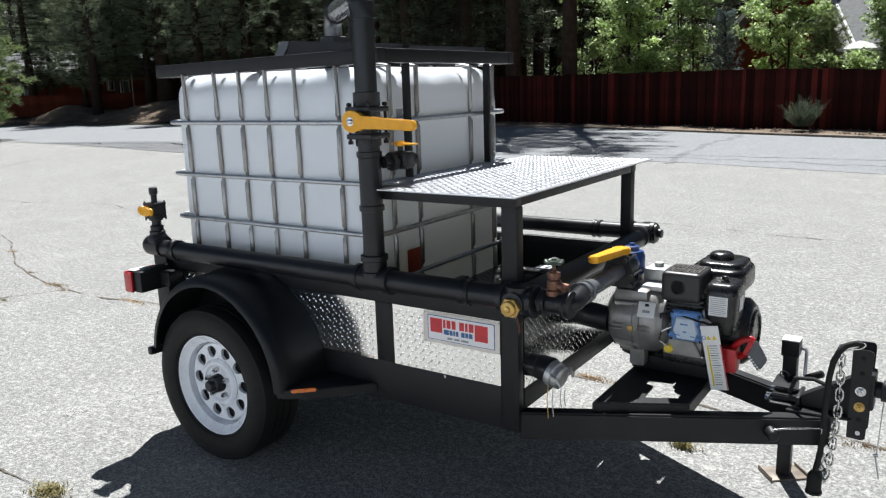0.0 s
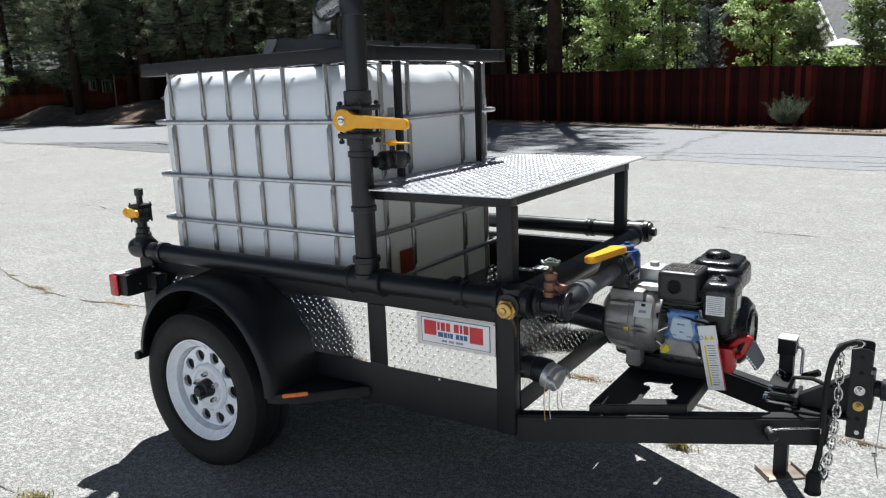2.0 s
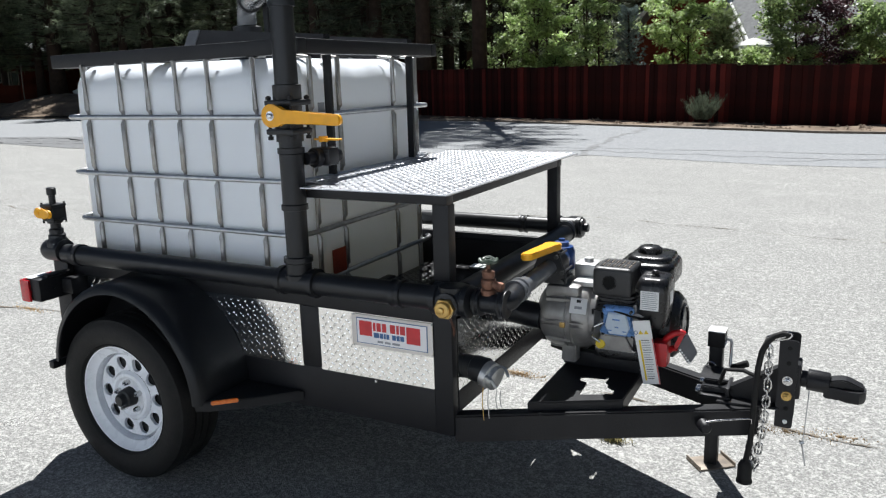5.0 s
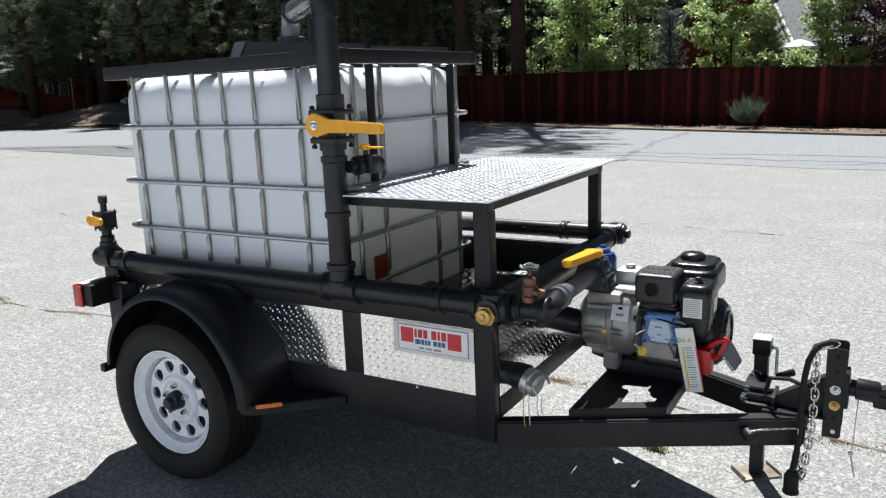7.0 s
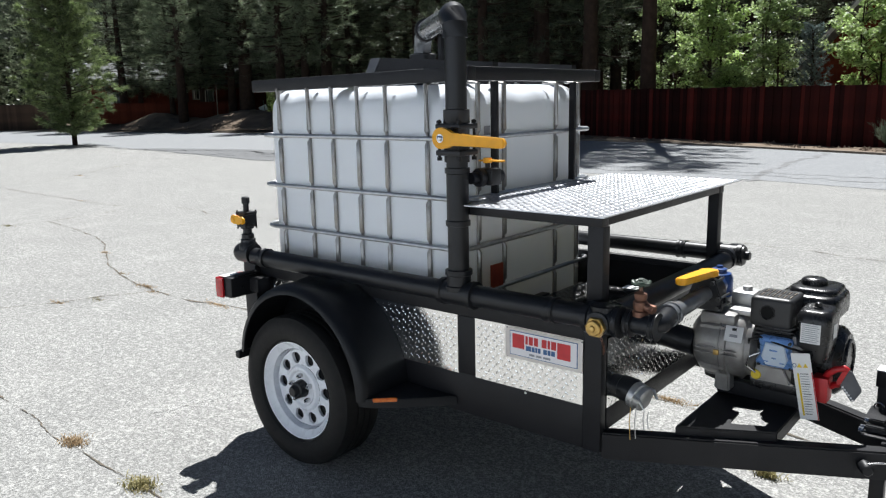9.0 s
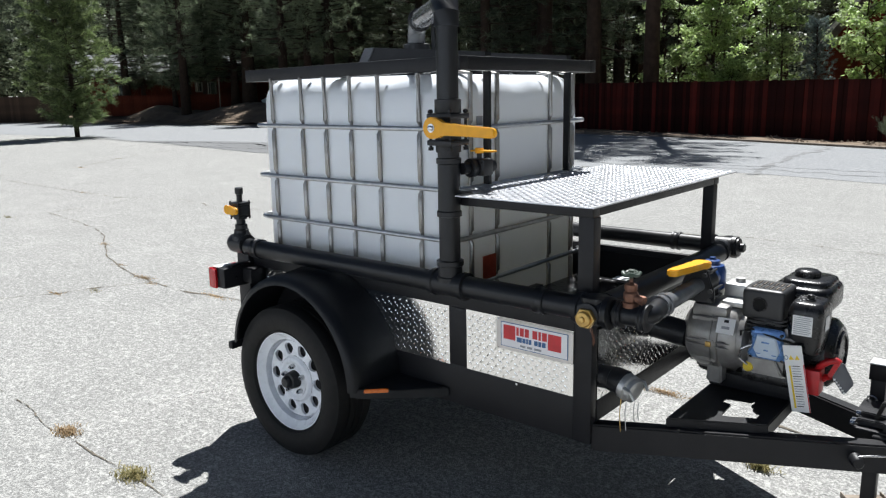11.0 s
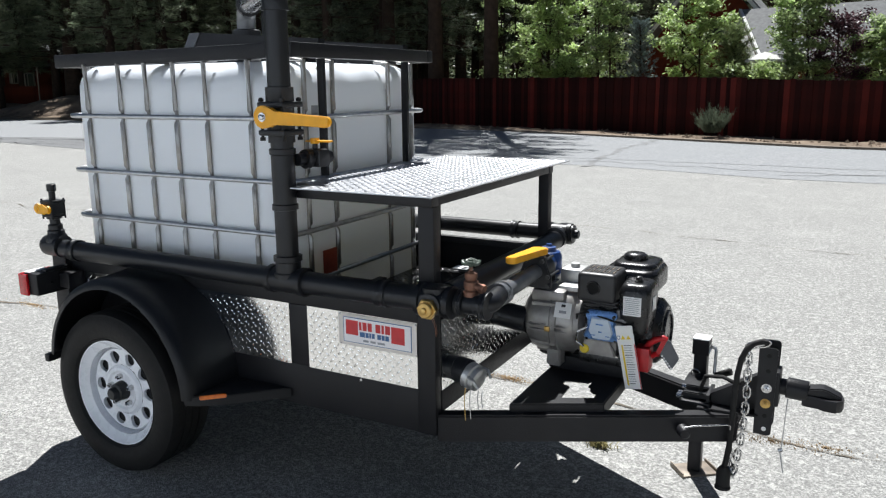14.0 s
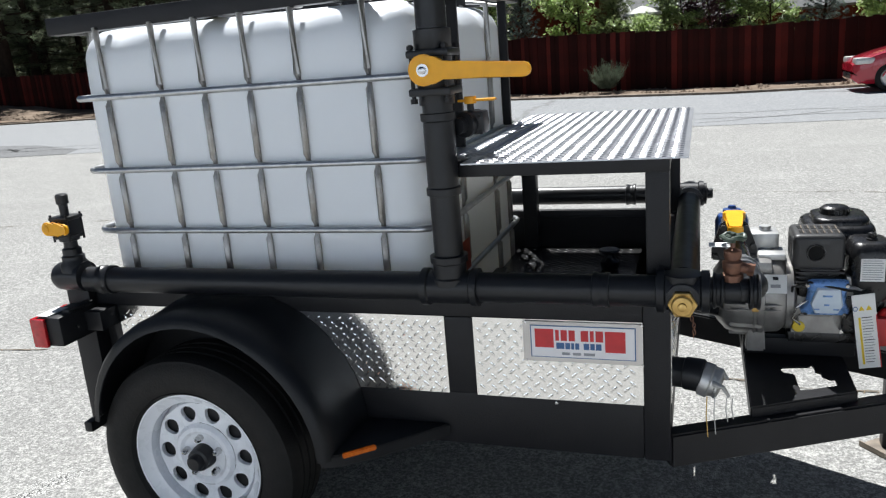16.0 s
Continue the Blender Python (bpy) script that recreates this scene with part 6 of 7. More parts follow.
board_f = [[0, 1, 5, 4], [1, 2, 6, 5], [2, 3, 7, 6], [3, 0, 4, 7], [4, 5, 6, 7], [3, 2, 1, 0]]
board_mesh = raw_mesh("board", board_v, board_f, FENCE)
for (xa, ya), (xb, yb) in zip(FENCE_LINE, FENCE_LINE[1:]):
    L = math.hypot(xb - xa, yb - ya)
    ang = math.atan2(yb - ya, xb - xa)
    n = int(L / 0.149)
    for z in (0.45, 1.55):
        part("rail", Build().beam((xa, ya + 0.035, z), (xb, yb + 0.035, z), 0.04, 0.09, 0.0), FENCE, fence)
    for i in range(n):
        t = (i + 0.5) / n
        x, y = xa + (xb - xa) * t, ya + (yb - ya) * t
        ob = new("board", board_mesh)
        ob.parent = fence
        ob.matrix_parent_inverse = Matrix.Translation(-fence.location)
        ob.matrix_basis = pose(x, y + (0.012 if i % 2 else -0.012) + rnd.uniform(-0.001, 0.001), float(np.interp(x, FENCE_X, FENCE_Z)) + rnd.uniform(-0.02, 0.02), 0, rnd.uniform(-0.3, 0.3), math.degrees(ang))


# ---- trees ----
def tapered(b, pts, r0, r1, seg=7):
    n = len(pts)
    b.sweep(pts, [r0 + (r1 - r0) * i / (n - 1) for i in range(n)], seg)


def needle_clump(v, f, c, d, size, count, rnd, width=0.022, fan=1.0):
    """Thin blades fanning out from a twig's end."""
    d = Vector(d).normalized()
    for _ in range(count):
        w = (d * 0.7 + fan * Vector((rnd.gauss(0, 0.6), rnd.gauss(0, 0.6), rnd.gauss(0.15, 0.5)))).normalized()
        s = w.cross(Vector((rnd.gauss(0, 1), rnd.gauss(0, 1), rnd.gauss(0, 1)))).normalized()
        l = size * rnd.uniform(0.6, 1.15)
        o = c + Vector((rnd.gauss(0, 0.18), rnd.gauss(0, 0.18), rnd.gauss(0, 0.13))) * size
        k = len(v)
        v += [o - s * width, o + s * width, o + w * l]
        f.append([k, k + 1, k + 2])


def pine(name, height, low, spread, trunk_r, limbs, seed, leaves, label, clump=0.42, count=9, droop=-0.12, taper=0.75, at=(0, 0, 0), category="tree", group="pines of the wood", steps=5, width=0.016, wide=0.13):
    """A pine: tapered trunk, limbs in uneven whorls, needle clumps along their outer half."""
    rnd = random.Random(seed)
    tree = thing(name, label, category, group)
    b = Build()
    lean = (rnd.uniform(-0.2, 0.2), rnd.uniform(-0.2, 0.2))
    def axis(z):
        t = z / height
        return Vector((lean[0] * t + 0.06 * math.sin(3 * t), lean[1] * t + 0.05 * math.cos(4 * t), z))
    tapered(b, [axis(-0.3 + (height + 0.3) * i / 10) for i in range(11)], trunk_r * 1.1, 0.03, 9)
    v, f = [], []
    for i in range(limbs):
        u = (i + rnd.random()) / limbs
        z = low + (height - low) * u
        reach = spread * (1 - u) ** taper * rnd.uniform(0.55, 1.12) + 0.25
        if u < 0.12:
            reach *= rnd.uniform(0.5, 1.0)
        a = i * 2.4 + rnd.uniform(-0.5, 0.5)
        d = Vector((math.cos(a), math.sin(a), droop + 0.55 * u + rnd.uniform(-0.12, 0.12)))
        p0 = axis(z)
        pts = [p0 + d * reach * t + Vector((0, 0, 0.14 * reach * t * t)) for t in (0, 0.35, 0.7, 1.0)]
        tapered(b, pts, max(0.012, trunk_r * 0.16 * (1 - u) + 0.012), 0.006, 5)
        for k in range(steps):
            t = 0.28 + 0.76 * k / (steps - 1)
            c = p0 + d * reach * t + Vector((0, 0, 0.14 * reach * t * t))
            c = c + Vector((rnd.gauss(0, wide), rnd.gauss(0, wide), rnd.gauss(0, wide * 0.6))) * reach * 0.55
            needle_clump(v, f, c, d, clump * rnd.uniform(0.75, 1.2), count, rnd, width)
    part("trunk", b, BARK, tree, "dark bark")
    part("crown", raw_mesh("crown", v, f, leaves), None, tree)
    tree.location = at
    return tree


def broadleaf(name, height, low, radius, trunk_r, n_limbs, n_leaves, leaf, seed, leaves, label, at, stems=1, group="trees behind the fence", shape=1.0):
    """A leafy tree: forked stems and limbs with leaves clustered round the twig ends."""
    rnd = random.Random(seed)
    tree = thing(name, label, "tree", group)
    b = Build()
    v, f = [], []
    ends = []
    for s in range(stems):
        a = 6.283 * s / stems + rnd.random()
        foot = Vector((0.15 * math.cos(a), 0.15 * math.sin(a), -0.2)) if stems > 1 else Vector((0, 0, -0.2))
        top = Vector((radius * 0.3 * math.cos(a) * (stems > 1), radius * 0.3 * math.sin(a) * (stems > 1), height * 0.9))
        stem = [foot.lerp(top, t) + Vector((0.1 * math.sin(5 * t + s), 0.1 * math.cos(4 * t + s), 0)) for t in (0, 0.25, 0.5, 0.75, 1)]
        tapered(b, stem, trunk_r, 0.02, 7)
        for i in range(n_limbs // stems):
            u = (i + rnd.random()) / (n_limbs // stems)
            z = low + (height * 0.92 - low) * u
            p0 = foot.lerp(top, min(1, (z + 0.2) / (height * 0.9 + 0.2)))
            a2 = rnd.uniform(0, 6.283)
            r = radius * shape * (0.5 + 0.9 * math.sin(math.pi * min(1, 0.16 + 0.8 * u))) * rnd.uniform(0.6, 1.05) * 0.75
            p1 = p0 + Vector((math.cos(a2) * r, math.sin(a2) * r, r * rnd.uniform(0.25, 0.8)))
            mid = p0.lerp(p1, 0.5) + Vector((0, 0, 0.08 * r))
            tapered(b, [p0, mid, p1], 0.02, 0.005, 5)
            for t in (0.7, 1.0):
                ends.append(p0.lerp(p1, t) + Vector((rnd.gauss(0, 0.1), rnd.gauss(0, 0.1), rnd.gauss(0, 0.08))) * r)
    for i in range(n_leaves):
        e = ends[i % len(ends)]
        c = e + Vector((rnd.gauss(0, 0.16), rnd.gauss(0, 0.16), rnd.gauss(0, 0.085)))
        n = Vector((rnd.gauss(0, 0.5), rnd.gauss(-0.25, 0.5), rnd.gauss(0.75, 0.45))).normalized()
        d = n.cross(Vector((rnd.gauss(0, 1), rnd.gauss(0, 1), rnd.gauss(0, 1)))).normalized()
        s = n.cross(d)
        l = leaf * rnd.uniform(0.7, 1.5)
        k = len(v)
        v += [c - d * l, c - d * l * 0.1 + s * l * 0.55, c + d * l, c - d * l * 0.1 - s * l * 0.55]
        f.append([k, k + 1, k + 2, k + 3])
    part("trunk", b, BARK, tree, "slender brown stems")
    part("crown", raw_mesh("crown", v, f, leaves), None, tree)
    tree.location = at
    return tree


# Needle copy with dark inner-crown and sunlit-tip tones mixed into its colour.
PINE_LIT = leaf_material("sunlit_pine_needles", (0.035, 0.06, 0.025), (0.34, 0.43, 0.18), 0.4, 0.38, 0.4, 1.6)
# the young pine at the edge of the lot
pine("young_pine", 9.5, 0.55, 2.0, 0.10, 170, 3, PINE_LIT, "bushy young green pine at the edge of the street", 0.27, 58, 0.02, 0.7, at=(-32.78, 15.75, 0), group="young pine", steps=8, width=0.0125, wide=0.13)

wood_a = pine("tall_pine", 19, 3.0, 3.0, 0.27, 110, 11, PINE_SHADED, "tall pine with needle branches down the trunk, needles darkened for shade", 0.5, 24, -0.2, 0.6, at=(-46, 40, 0.5))
wood_b = pine("tall_pine", 17, 1.6, 2.6, 0.22, 110, 12, PINE, "tall green pine with low needle branches", 0.45, 24, -0.25, 0.6, at=(-40, 36, 0.5))
wood_c = pine("tall_pine", 21, 5.5, 3.2, 0.33, 90, 13, PINE_SHADED, "tall pine with a bare lower trunk, needles darkened for shade", 0.5, 24, -0.15, 0.55, at=(-30, 38, 0.2))
wood = [wood_a, wood_b, wood_c]


def shades_garden(x, y):
    """Whether a tall tree here would stand between the sun and the sunlit garden trees."""
    for gx, gy in ((-11.4, 31.2), (-9.2, 31.4), (-5.8, 31.6), (-2.0, 31.0)):
        along = (x - gx) * -0.461 + (y - gy) * 0.887
        across = abs((x - gx) * 0.887 + (y - gy) * 0.461)
        if -1.0 < along < 11.5 and across < 4.2:
            return True
    return False


rnd = random.Random(21)
spots = []
for ang_lo, ang_hi, d_lo, d_hi, n in ((-76, -62, 58, 85, 9), (-62, -50, 52, 80, 13), (-52, -34, 40, 62, 24), (-36, -21, 36, 55, 20), (-23, -10, 46, 62, 8), (-10, 26, 52, 70, 13)):
    for k in range(n):
        for _ in range(20):
            a = radians(ang_lo + (ang_hi - ang_lo) * (k + rnd.random()) / n)
            d = rnd.uniform(d_lo, d_hi)
            p = (d * math.sin(a), d * math.cos(a))
            if (p[0] > -23 or p[1] > 37) and not shades_garden(*p) and all(math.hypot(p[0] - q[0], p[1] - q[1]) > 2.2 for q in spots):
                break
        if (p[0] < -23 and p[1] < 37) or shades_garden(*p):
            continue
        spots.append(p)
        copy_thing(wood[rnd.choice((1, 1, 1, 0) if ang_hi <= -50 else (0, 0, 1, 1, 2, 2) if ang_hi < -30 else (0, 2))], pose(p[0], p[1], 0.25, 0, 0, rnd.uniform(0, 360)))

for x, y, k in ((-16.4, 30.8, 0), (-19.5, 31.6, 2), (-22.5, 32.6, 2), (-25, 37.5, 0), (-29.5, 39.5, 2)):
    copy_thing(wood[k], pose(x, y, 0.1, 0, 0, 37 * x))
for x, y in ((-13.3, 29.5), (-15.7, 29.3)):
    copy_thing(wood_c, pose(x, y, 0.1, 0, 0, 37 * x) @ Matrix.Diagonal((0.95, 0.95, 1.2, 1)))
for x, y, k in ((-43.5, 31.6, 0), (-41.0, 34.5, 0), (-38.6, 33.2, 1), (-36.4, 35.5, 0), (-46.0, 29.6, 1), (-49.0, 27.0, 0), (-44.6, 33.4, 1)):
    copy_thing(wood[k], pose(x, y, 0.9 + 0.9 * (k == 1), 0, 0, 31 * x) @ Matrix.Diagonal((1, 1, 0.6, 1)))

for x, y, k in ((-64, 24.6, 1), (-60.5, 28, 0), (-69, 23.4, 0), (-57, 30.5, 1), (-73, 26, 1), (-66, 29, 1)):
    copy_thing(wood[k], pose(x, y, 0.3, 0, 0, 23 * x))

# old thick pines by the cabin and low dark ones before it
old = pine("old_pine", 12, 3.6, 2.6, 0.5, 90, 14, PINE, "old pine with a thick dark trunk on the bank", 0.5, 24, -0.2, 0.5, at=(-41.6, 31.3, 0.6), group="old pines by the cabin")
for x, y, sc in ((-36.3, 29.9, 0.66), (-35.6, 31.2, 0.62), (-34.6, 32.0, 0.8), (-43.1, 27.6, 0.6)):
    copy_thing(old, pose(x, y, 0.4, 0, 0, 57 * x) @ Matrix.Diagonal((sc, sc, 1, 1)))
dark = pine("dark_pine", 9, 1.6, 1.7, 0.17, 110, 15, PINE, "low dark pine before the cabin", 0.42, 24, -0.1, 0.6, at=(-45.3, 28.2, 0.5), group="old pines by the cabin")
copy_thing(dark, pose(-49.0, 28.2, 0.6, 0, 0, 140))
copy_thing(dark, pose(-45.2, 30.4, 0.9, 0, 0, 60))

# leafy trees, spruces and shrubs behind the fence
broadleaf("maple_tree", 6.4, 0.8, 1.3, 0.06, 60, 13000, 0.066, 31, LEAF_LIGHT, "light green leafy tree behind the fence", (-11.35, 31.2, 0.1), 3)
broadleaf("maple_tree", 5.8, 0.8, 0.98, 0.05, 54, 9000, 0.062, 32, LEAF, "green leafy tree with thin stems behind the fence", (-9.2, 31.4, 0.1), 3)
broadleaf("maple_tree", 5.1, 0.8, 1.3, 0.05, 54, 11500, 0.064, 33, LEAF_LIGHT, "light green feathery tree behind the fence", (-5.8, 31.6, 0.1), 2)
broadleaf("maple_tree", 5.0, 0.8, 0.95, 0.05, 50, 10000, 0.06, 34, LEAF, "dark green leafy tree behind the fence", (-1.95, 31.0, 0.1), 2)
broadleaf("plum_tree", 3.9, 0.9, 1.1, 0.05, 42, 7500, 0.055, 35, LEAF_PURPLE, "purple-leaved plum tree behind the fence", (-0.75, 31.6, 0.1), 1)
broadleaf("maple_tree", 3.5, 0.8, 1.5, 0.05, 44, 14000, 0.06, 36, LEAF, "green leafy tree behind the fence", (1.0, 31.4, 0.1), 2)
broadleaf("maple_tree", 4.4, 0.8, 1.6, 0.05, 44, 13000, 0.06, 37, LEAF_LIGHT, "light green leafy tree behind the fence", (5.0, 30.6, 0.1), 2)
broadleaf("maple_tree", 5.0, 0.8, 1.6, 0.05, 44, 13000, 0.06, 38, LEAF, "green leafy tree behind the fence", (8.6, 30.4, 0.1), 2)
broadleaf("shrub", 2.15, 0.3, 0.85, 0.03, 44, 7000, 0.05, 39, LEAF_LIGHT, "low light green shrub behind the fence", (-3.1, 29.3, 0.1), 3)
broadleaf("shrub", 2.5, 0.3, 0.7, 0.03, 40, 6000, 0.05, 46, LEAF_LIGHT, "low light green shrub behind the fence", (-10.2, 30.2, 0.1), 3)
broadleaf("maple_tree", 6.5, 0.6, 1.2, 0.05, 40, 7000, 0.06, 40, LEAF, "shaded green tree at the edge of the wood", (-13.7, 32.4, 0.1), 2)
broadleaf("shrub", 1.9, 0.3, 0.9, 0.03, 30, 2600, 0.07, 45, LEAF_LIGHT, "bright green sunlit shrub beyond the bank", (-47.2, 37.4, 0.3), 3)
spruce = pine("blue_spruce", 3.75, 0.3, 0.78, 0.05, 120, 41, SPRUCE, "small blue spruce behind the fence", 0.11, 30, 0.05, 0.95, at=(-7.58, 30.9, 0.1), group="trees behind the fence", steps=5, width=0.007)
copy_thing(spruce, pose(2.9, 30.6, 0.1, 0, 0, 80))
pine("young_pine", 3.35, 0.5, 0.75, 0.05, 90, 42, PINE_LIT, "small green pine behind the fence", 0.22, 28, 0.0, 0.75, at=(-4.15, 30.6, 0.1), group="trees behind the fence", steps=5, width=0.007)

# grey-green bush in front of the fence
rnd = random.Random(8)
v, f = [], []
for _ in range(230):
    a, t = rnd.uniform(0, 6.283), rnd.random() ** 0.7
    d = Vector((math.cos(a) * t * 0.85, math.sin(a) * t * 0.85, 1.0)).normalized()
    l = rnd.uniform(0.36, 0.66) + 0.34 * rnd.random() ** 4
    c0 = Vector((rnd.gauss(0, 0.09), rnd.gauss(0, 0.09), 0))
    for q in (0.2, 0.34, 0.48, 0.6, 0.7, 0.8, 0.9, 1.0):
        needle_clump(v, f, c0 + d * l * q + Vector((0, 0, -0.06 * t * q)), d, 0.13, 5, rnd, 0.0042, 0.32)
bush = thing("sage_bush", "grey-green spiky bush in front of the fence", "bush")
b = Build()
for k in range(9):
    a = 0.7 * k
    b.sweep([(0, 0, -0.05), (0.16 * math.cos(a), 0.16 * math.sin(a), 0.35), (0.27 * math.cos(a), 0.27 * math.sin(a), 0.62)], [0.012, 0.008, 0.004], 5)
part("stems", b, BARK, bush)
part("foliage", raw_mesh("foliage", v, f, SAGE), None, bush)
bush.location = (-3.57, 23.4, 0.16)

# litter and stones on the verge
v, f = [], []
rnd = random.Random(17)
for _ in range(6500):
    x = rnd.uniform(-50, 14)
    edge = float(np.interp(x, KERB_X, KERB_Y))
    d = abs(rnd.gauss(0.25, 0.8)) + 0.2
    s = 0.014 + 0.07 * rnd.random() ** 3
    if noise.noise((x * 0.9, d * 1.7, 3.0)) < 0.0:
        continue
    z = verge_height(x, edge + d, edge)
    k = len(v)
    a = rnd.uniform(0, 3)
    ca, sa = math.cos(a) * s, math.sin(a) * s
    v += [(x + ca, edge + d + sa, z), (x - sa, edge + d + ca, z), (x - ca, edge + d - sa, z), (x + sa, edge + d - ca, z), (x, edge + d, z + s * rnd.uniform(0.5, 1.2))]
    f += [[k, k + 1, k + 4], [k + 1, k + 2, k + 4], [k + 2, k + 3, k + 4], [k + 3, k, k + 4]]
tagged(new("verge_stones", raw_mesh("verge_stones", v, f, DIRT)), "scattered stones and clods on the dirt verge", "stones", kind="stuff")

# band of dark leaves, added to stand for the shade deep in the wood
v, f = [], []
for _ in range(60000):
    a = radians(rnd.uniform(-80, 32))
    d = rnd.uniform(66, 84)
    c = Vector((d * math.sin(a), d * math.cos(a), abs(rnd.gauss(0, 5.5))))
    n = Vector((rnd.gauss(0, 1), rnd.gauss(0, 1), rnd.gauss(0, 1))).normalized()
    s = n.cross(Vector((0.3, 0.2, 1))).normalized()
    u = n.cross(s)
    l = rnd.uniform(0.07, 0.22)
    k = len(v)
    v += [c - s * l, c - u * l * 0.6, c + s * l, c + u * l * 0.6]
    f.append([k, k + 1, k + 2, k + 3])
tagged(new("far_woods_shade", raw_mesh("far_woods_shade", v, f, PINE_SHADED)), "dark leaf band added to fill the shade deep in the wood", "woods", kind="stuff")
# Ring added all round; its near-black colour stands for unlit woods.
BACKDROP_SHADE = material("shaded_backdrop_woods", (0.022, 0.032, 0.018), 0.95, second=(0.012, 0.018, 0.011), scale=0.25, mix=0.9, bump=1.0, bump_scale=0.7, spec=0.1)
v, f = [], []
N = 96
for i in range(N):
    a = 2 * math.pi * i / N
    facing = max(0.0, math.cos(a - radians(-28)))
    # Unseen +x side raised to hold back low sky light.
    sky_screen = max(0.0, math.cos(a - radians(95)))
    top = 7 + 15 * facing + 30 * sky_screen + 2.5 * noise.noise((math.cos(a) * 6, math.sin(a) * 6, 0))
    for d, z in ((88, -0.5), (92, top * 0.6), (104, top), (140, top + 2)):
        v.append((d * math.sin(a), d * math.cos(a), z))
for i in range(N):
    j = (i + 1) % N
    for k in range(3):
        f.append([4 * i + k, 4 * j + k, 4 * j + k + 1, 4 * i + k + 1])
structure("backdrop", raw_mesh("backdrop", v, f, BACKDROP_SHADE, True), None, "ring added around the scene, near-black for shaded woods", "backdrop")


# ---- cabins ----
def cabin_wall(parent, p0, p1, z0, z1, board=0.22, name="wall_board", mat=CABIN):
    """Upright boards side by side."""
    p0, p1 = Vector(p0), Vector(p1)
    L = (p1 - p0).length
    n = int(L / board)
    ang = math.atan2(p1.y - p0.y, p1.x - p0.x)
    me = raw_mesh("wall_board", [(-board * 0.497, -0.012, z0), (board * 0.497, -0.012, z0), (board * 0.497, 0.03, z0), (-board * 0.497, 0.03, z0), (-board * 0.497, -0.012, z1), (board * 0.497, -0.012, z1), (board * 0.497, 0.03, z1), (-board * 0.497, 0.03, z1)], board_f, mat)
    for i in range(n):
        p = p0.lerp(p1, (i + 0.5) / n)
        ob = new(name, me)
        ob.parent = parent
        ob.matrix_parent_inverse = Matrix.Translation(-parent.location)
        ob.matrix_basis = pose(p.x, p.y, 0, 0, 0, math.degrees(ang))


def slab(b, corners, thick):
    """A thick sheet over four corners."""
    c = [Vector(p) for p in corners]
    n = (c[1] - c[0]).cross(c[3] - c[0]).normalized()
    if n.z < 0:
        n = -n
    lo = [b.bm.verts.new(p) for p in c]
    hi = [b.bm.verts.new(p + n * thick) for p in c]
    b.bm.faces.new(lo)
    b.bm.faces.new(hi)
    for i in range(4):
        b.bm.faces.new((lo[i], lo[(i + 1) % 4], hi[(i + 1) % 4], hi[i]))
    return b


cab = thing("red_cabin", "low red-brown board cabin with a pale grey roof under the pines", "house", at=(-50, 31, 0.6))
A, B_ = Vector((-51.5, 25.4, 0)), Vector((-46.2, 34.6, 0))
back = Vector((-0.866, 0.5, 0)) * 7
cabin_wall(cab, A, B_, 0.4, 3.1)
cabin_wall(cab, B_, B_ + back, 0.4, 3.1)
cabin_wall(cab, A + back, A, 0.4, 3.1)
ov = (A - B_).normalized() * 0.5
fr = -back.normalized() * 0.6
ridge = Vector((0, 0, 4.5))
roof = Build()
slab(roof, [A + ov + fr + Vector((0, 0, 2.95)), B_ - ov + fr + Vector((0, 0, 2.95)), B_ - ov + back * 0.5 + ridge, A + ov + back * 0.5 + ridge], 0.1)
slab(roof, [A + ov + back - fr + Vector((0, 0, 2.95)), B_ - ov + back - fr + Vector((0, 0, 2.95)), B_ - ov + back * 0.5 + ridge, A + ov + back * 0.5 + ridge], 0.1)
part("roof", roof, ROOF_GREY, cab, "pale grey shingle roof")
out = -back.normalized()
gab = [A.lerp(B_, 0.42) + out * 0.06, A.lerp(B_, 1.14) + out * 0.06, A.lerp(B_, 0.78) + out * 0.06]
g = Build()
face = [gab[0] + Vector((0, 0, 0.4)), gab[1] + Vector((0, 0, 0.4)), gab[1] + Vector((0, 0, 2.95)), gab[2] + Vector((0, 0, 4.25)), gab[0] + Vector((0, 0, 2.95))]
lo = [g.bm.verts.new(p) for p in face]
hi = [g.bm.verts.new(p - out * 0.05) for p in face]
g.bm.faces.new(lo)
g.bm.faces.new(hi)
for k in range(5):
    g.bm.faces.new((lo[k], lo[(k + 1) % 5], hi[(k + 1) % 5], hi[k]))
part("gable", g, CABIN, cab, "dark red board gable of the porch")
g = Build()
for k in (0, 1):
    e = gab[k] + (gab[k] - gab[2]) * 0.12
    slab(g, [e + Vector((0, 0, 2.85)) + out * 0.4, gab[2] + Vector((0, 0, 4.35)) + out * 0.4, gab[2] + Vector((0, 0, 4.35)) - out * 3, e + Vector((0, 0, 2.85)) - out * 3], 0.09)
part("porch_roof", g, ROOF_GREY, cab, "grey shingle roof of the porch")
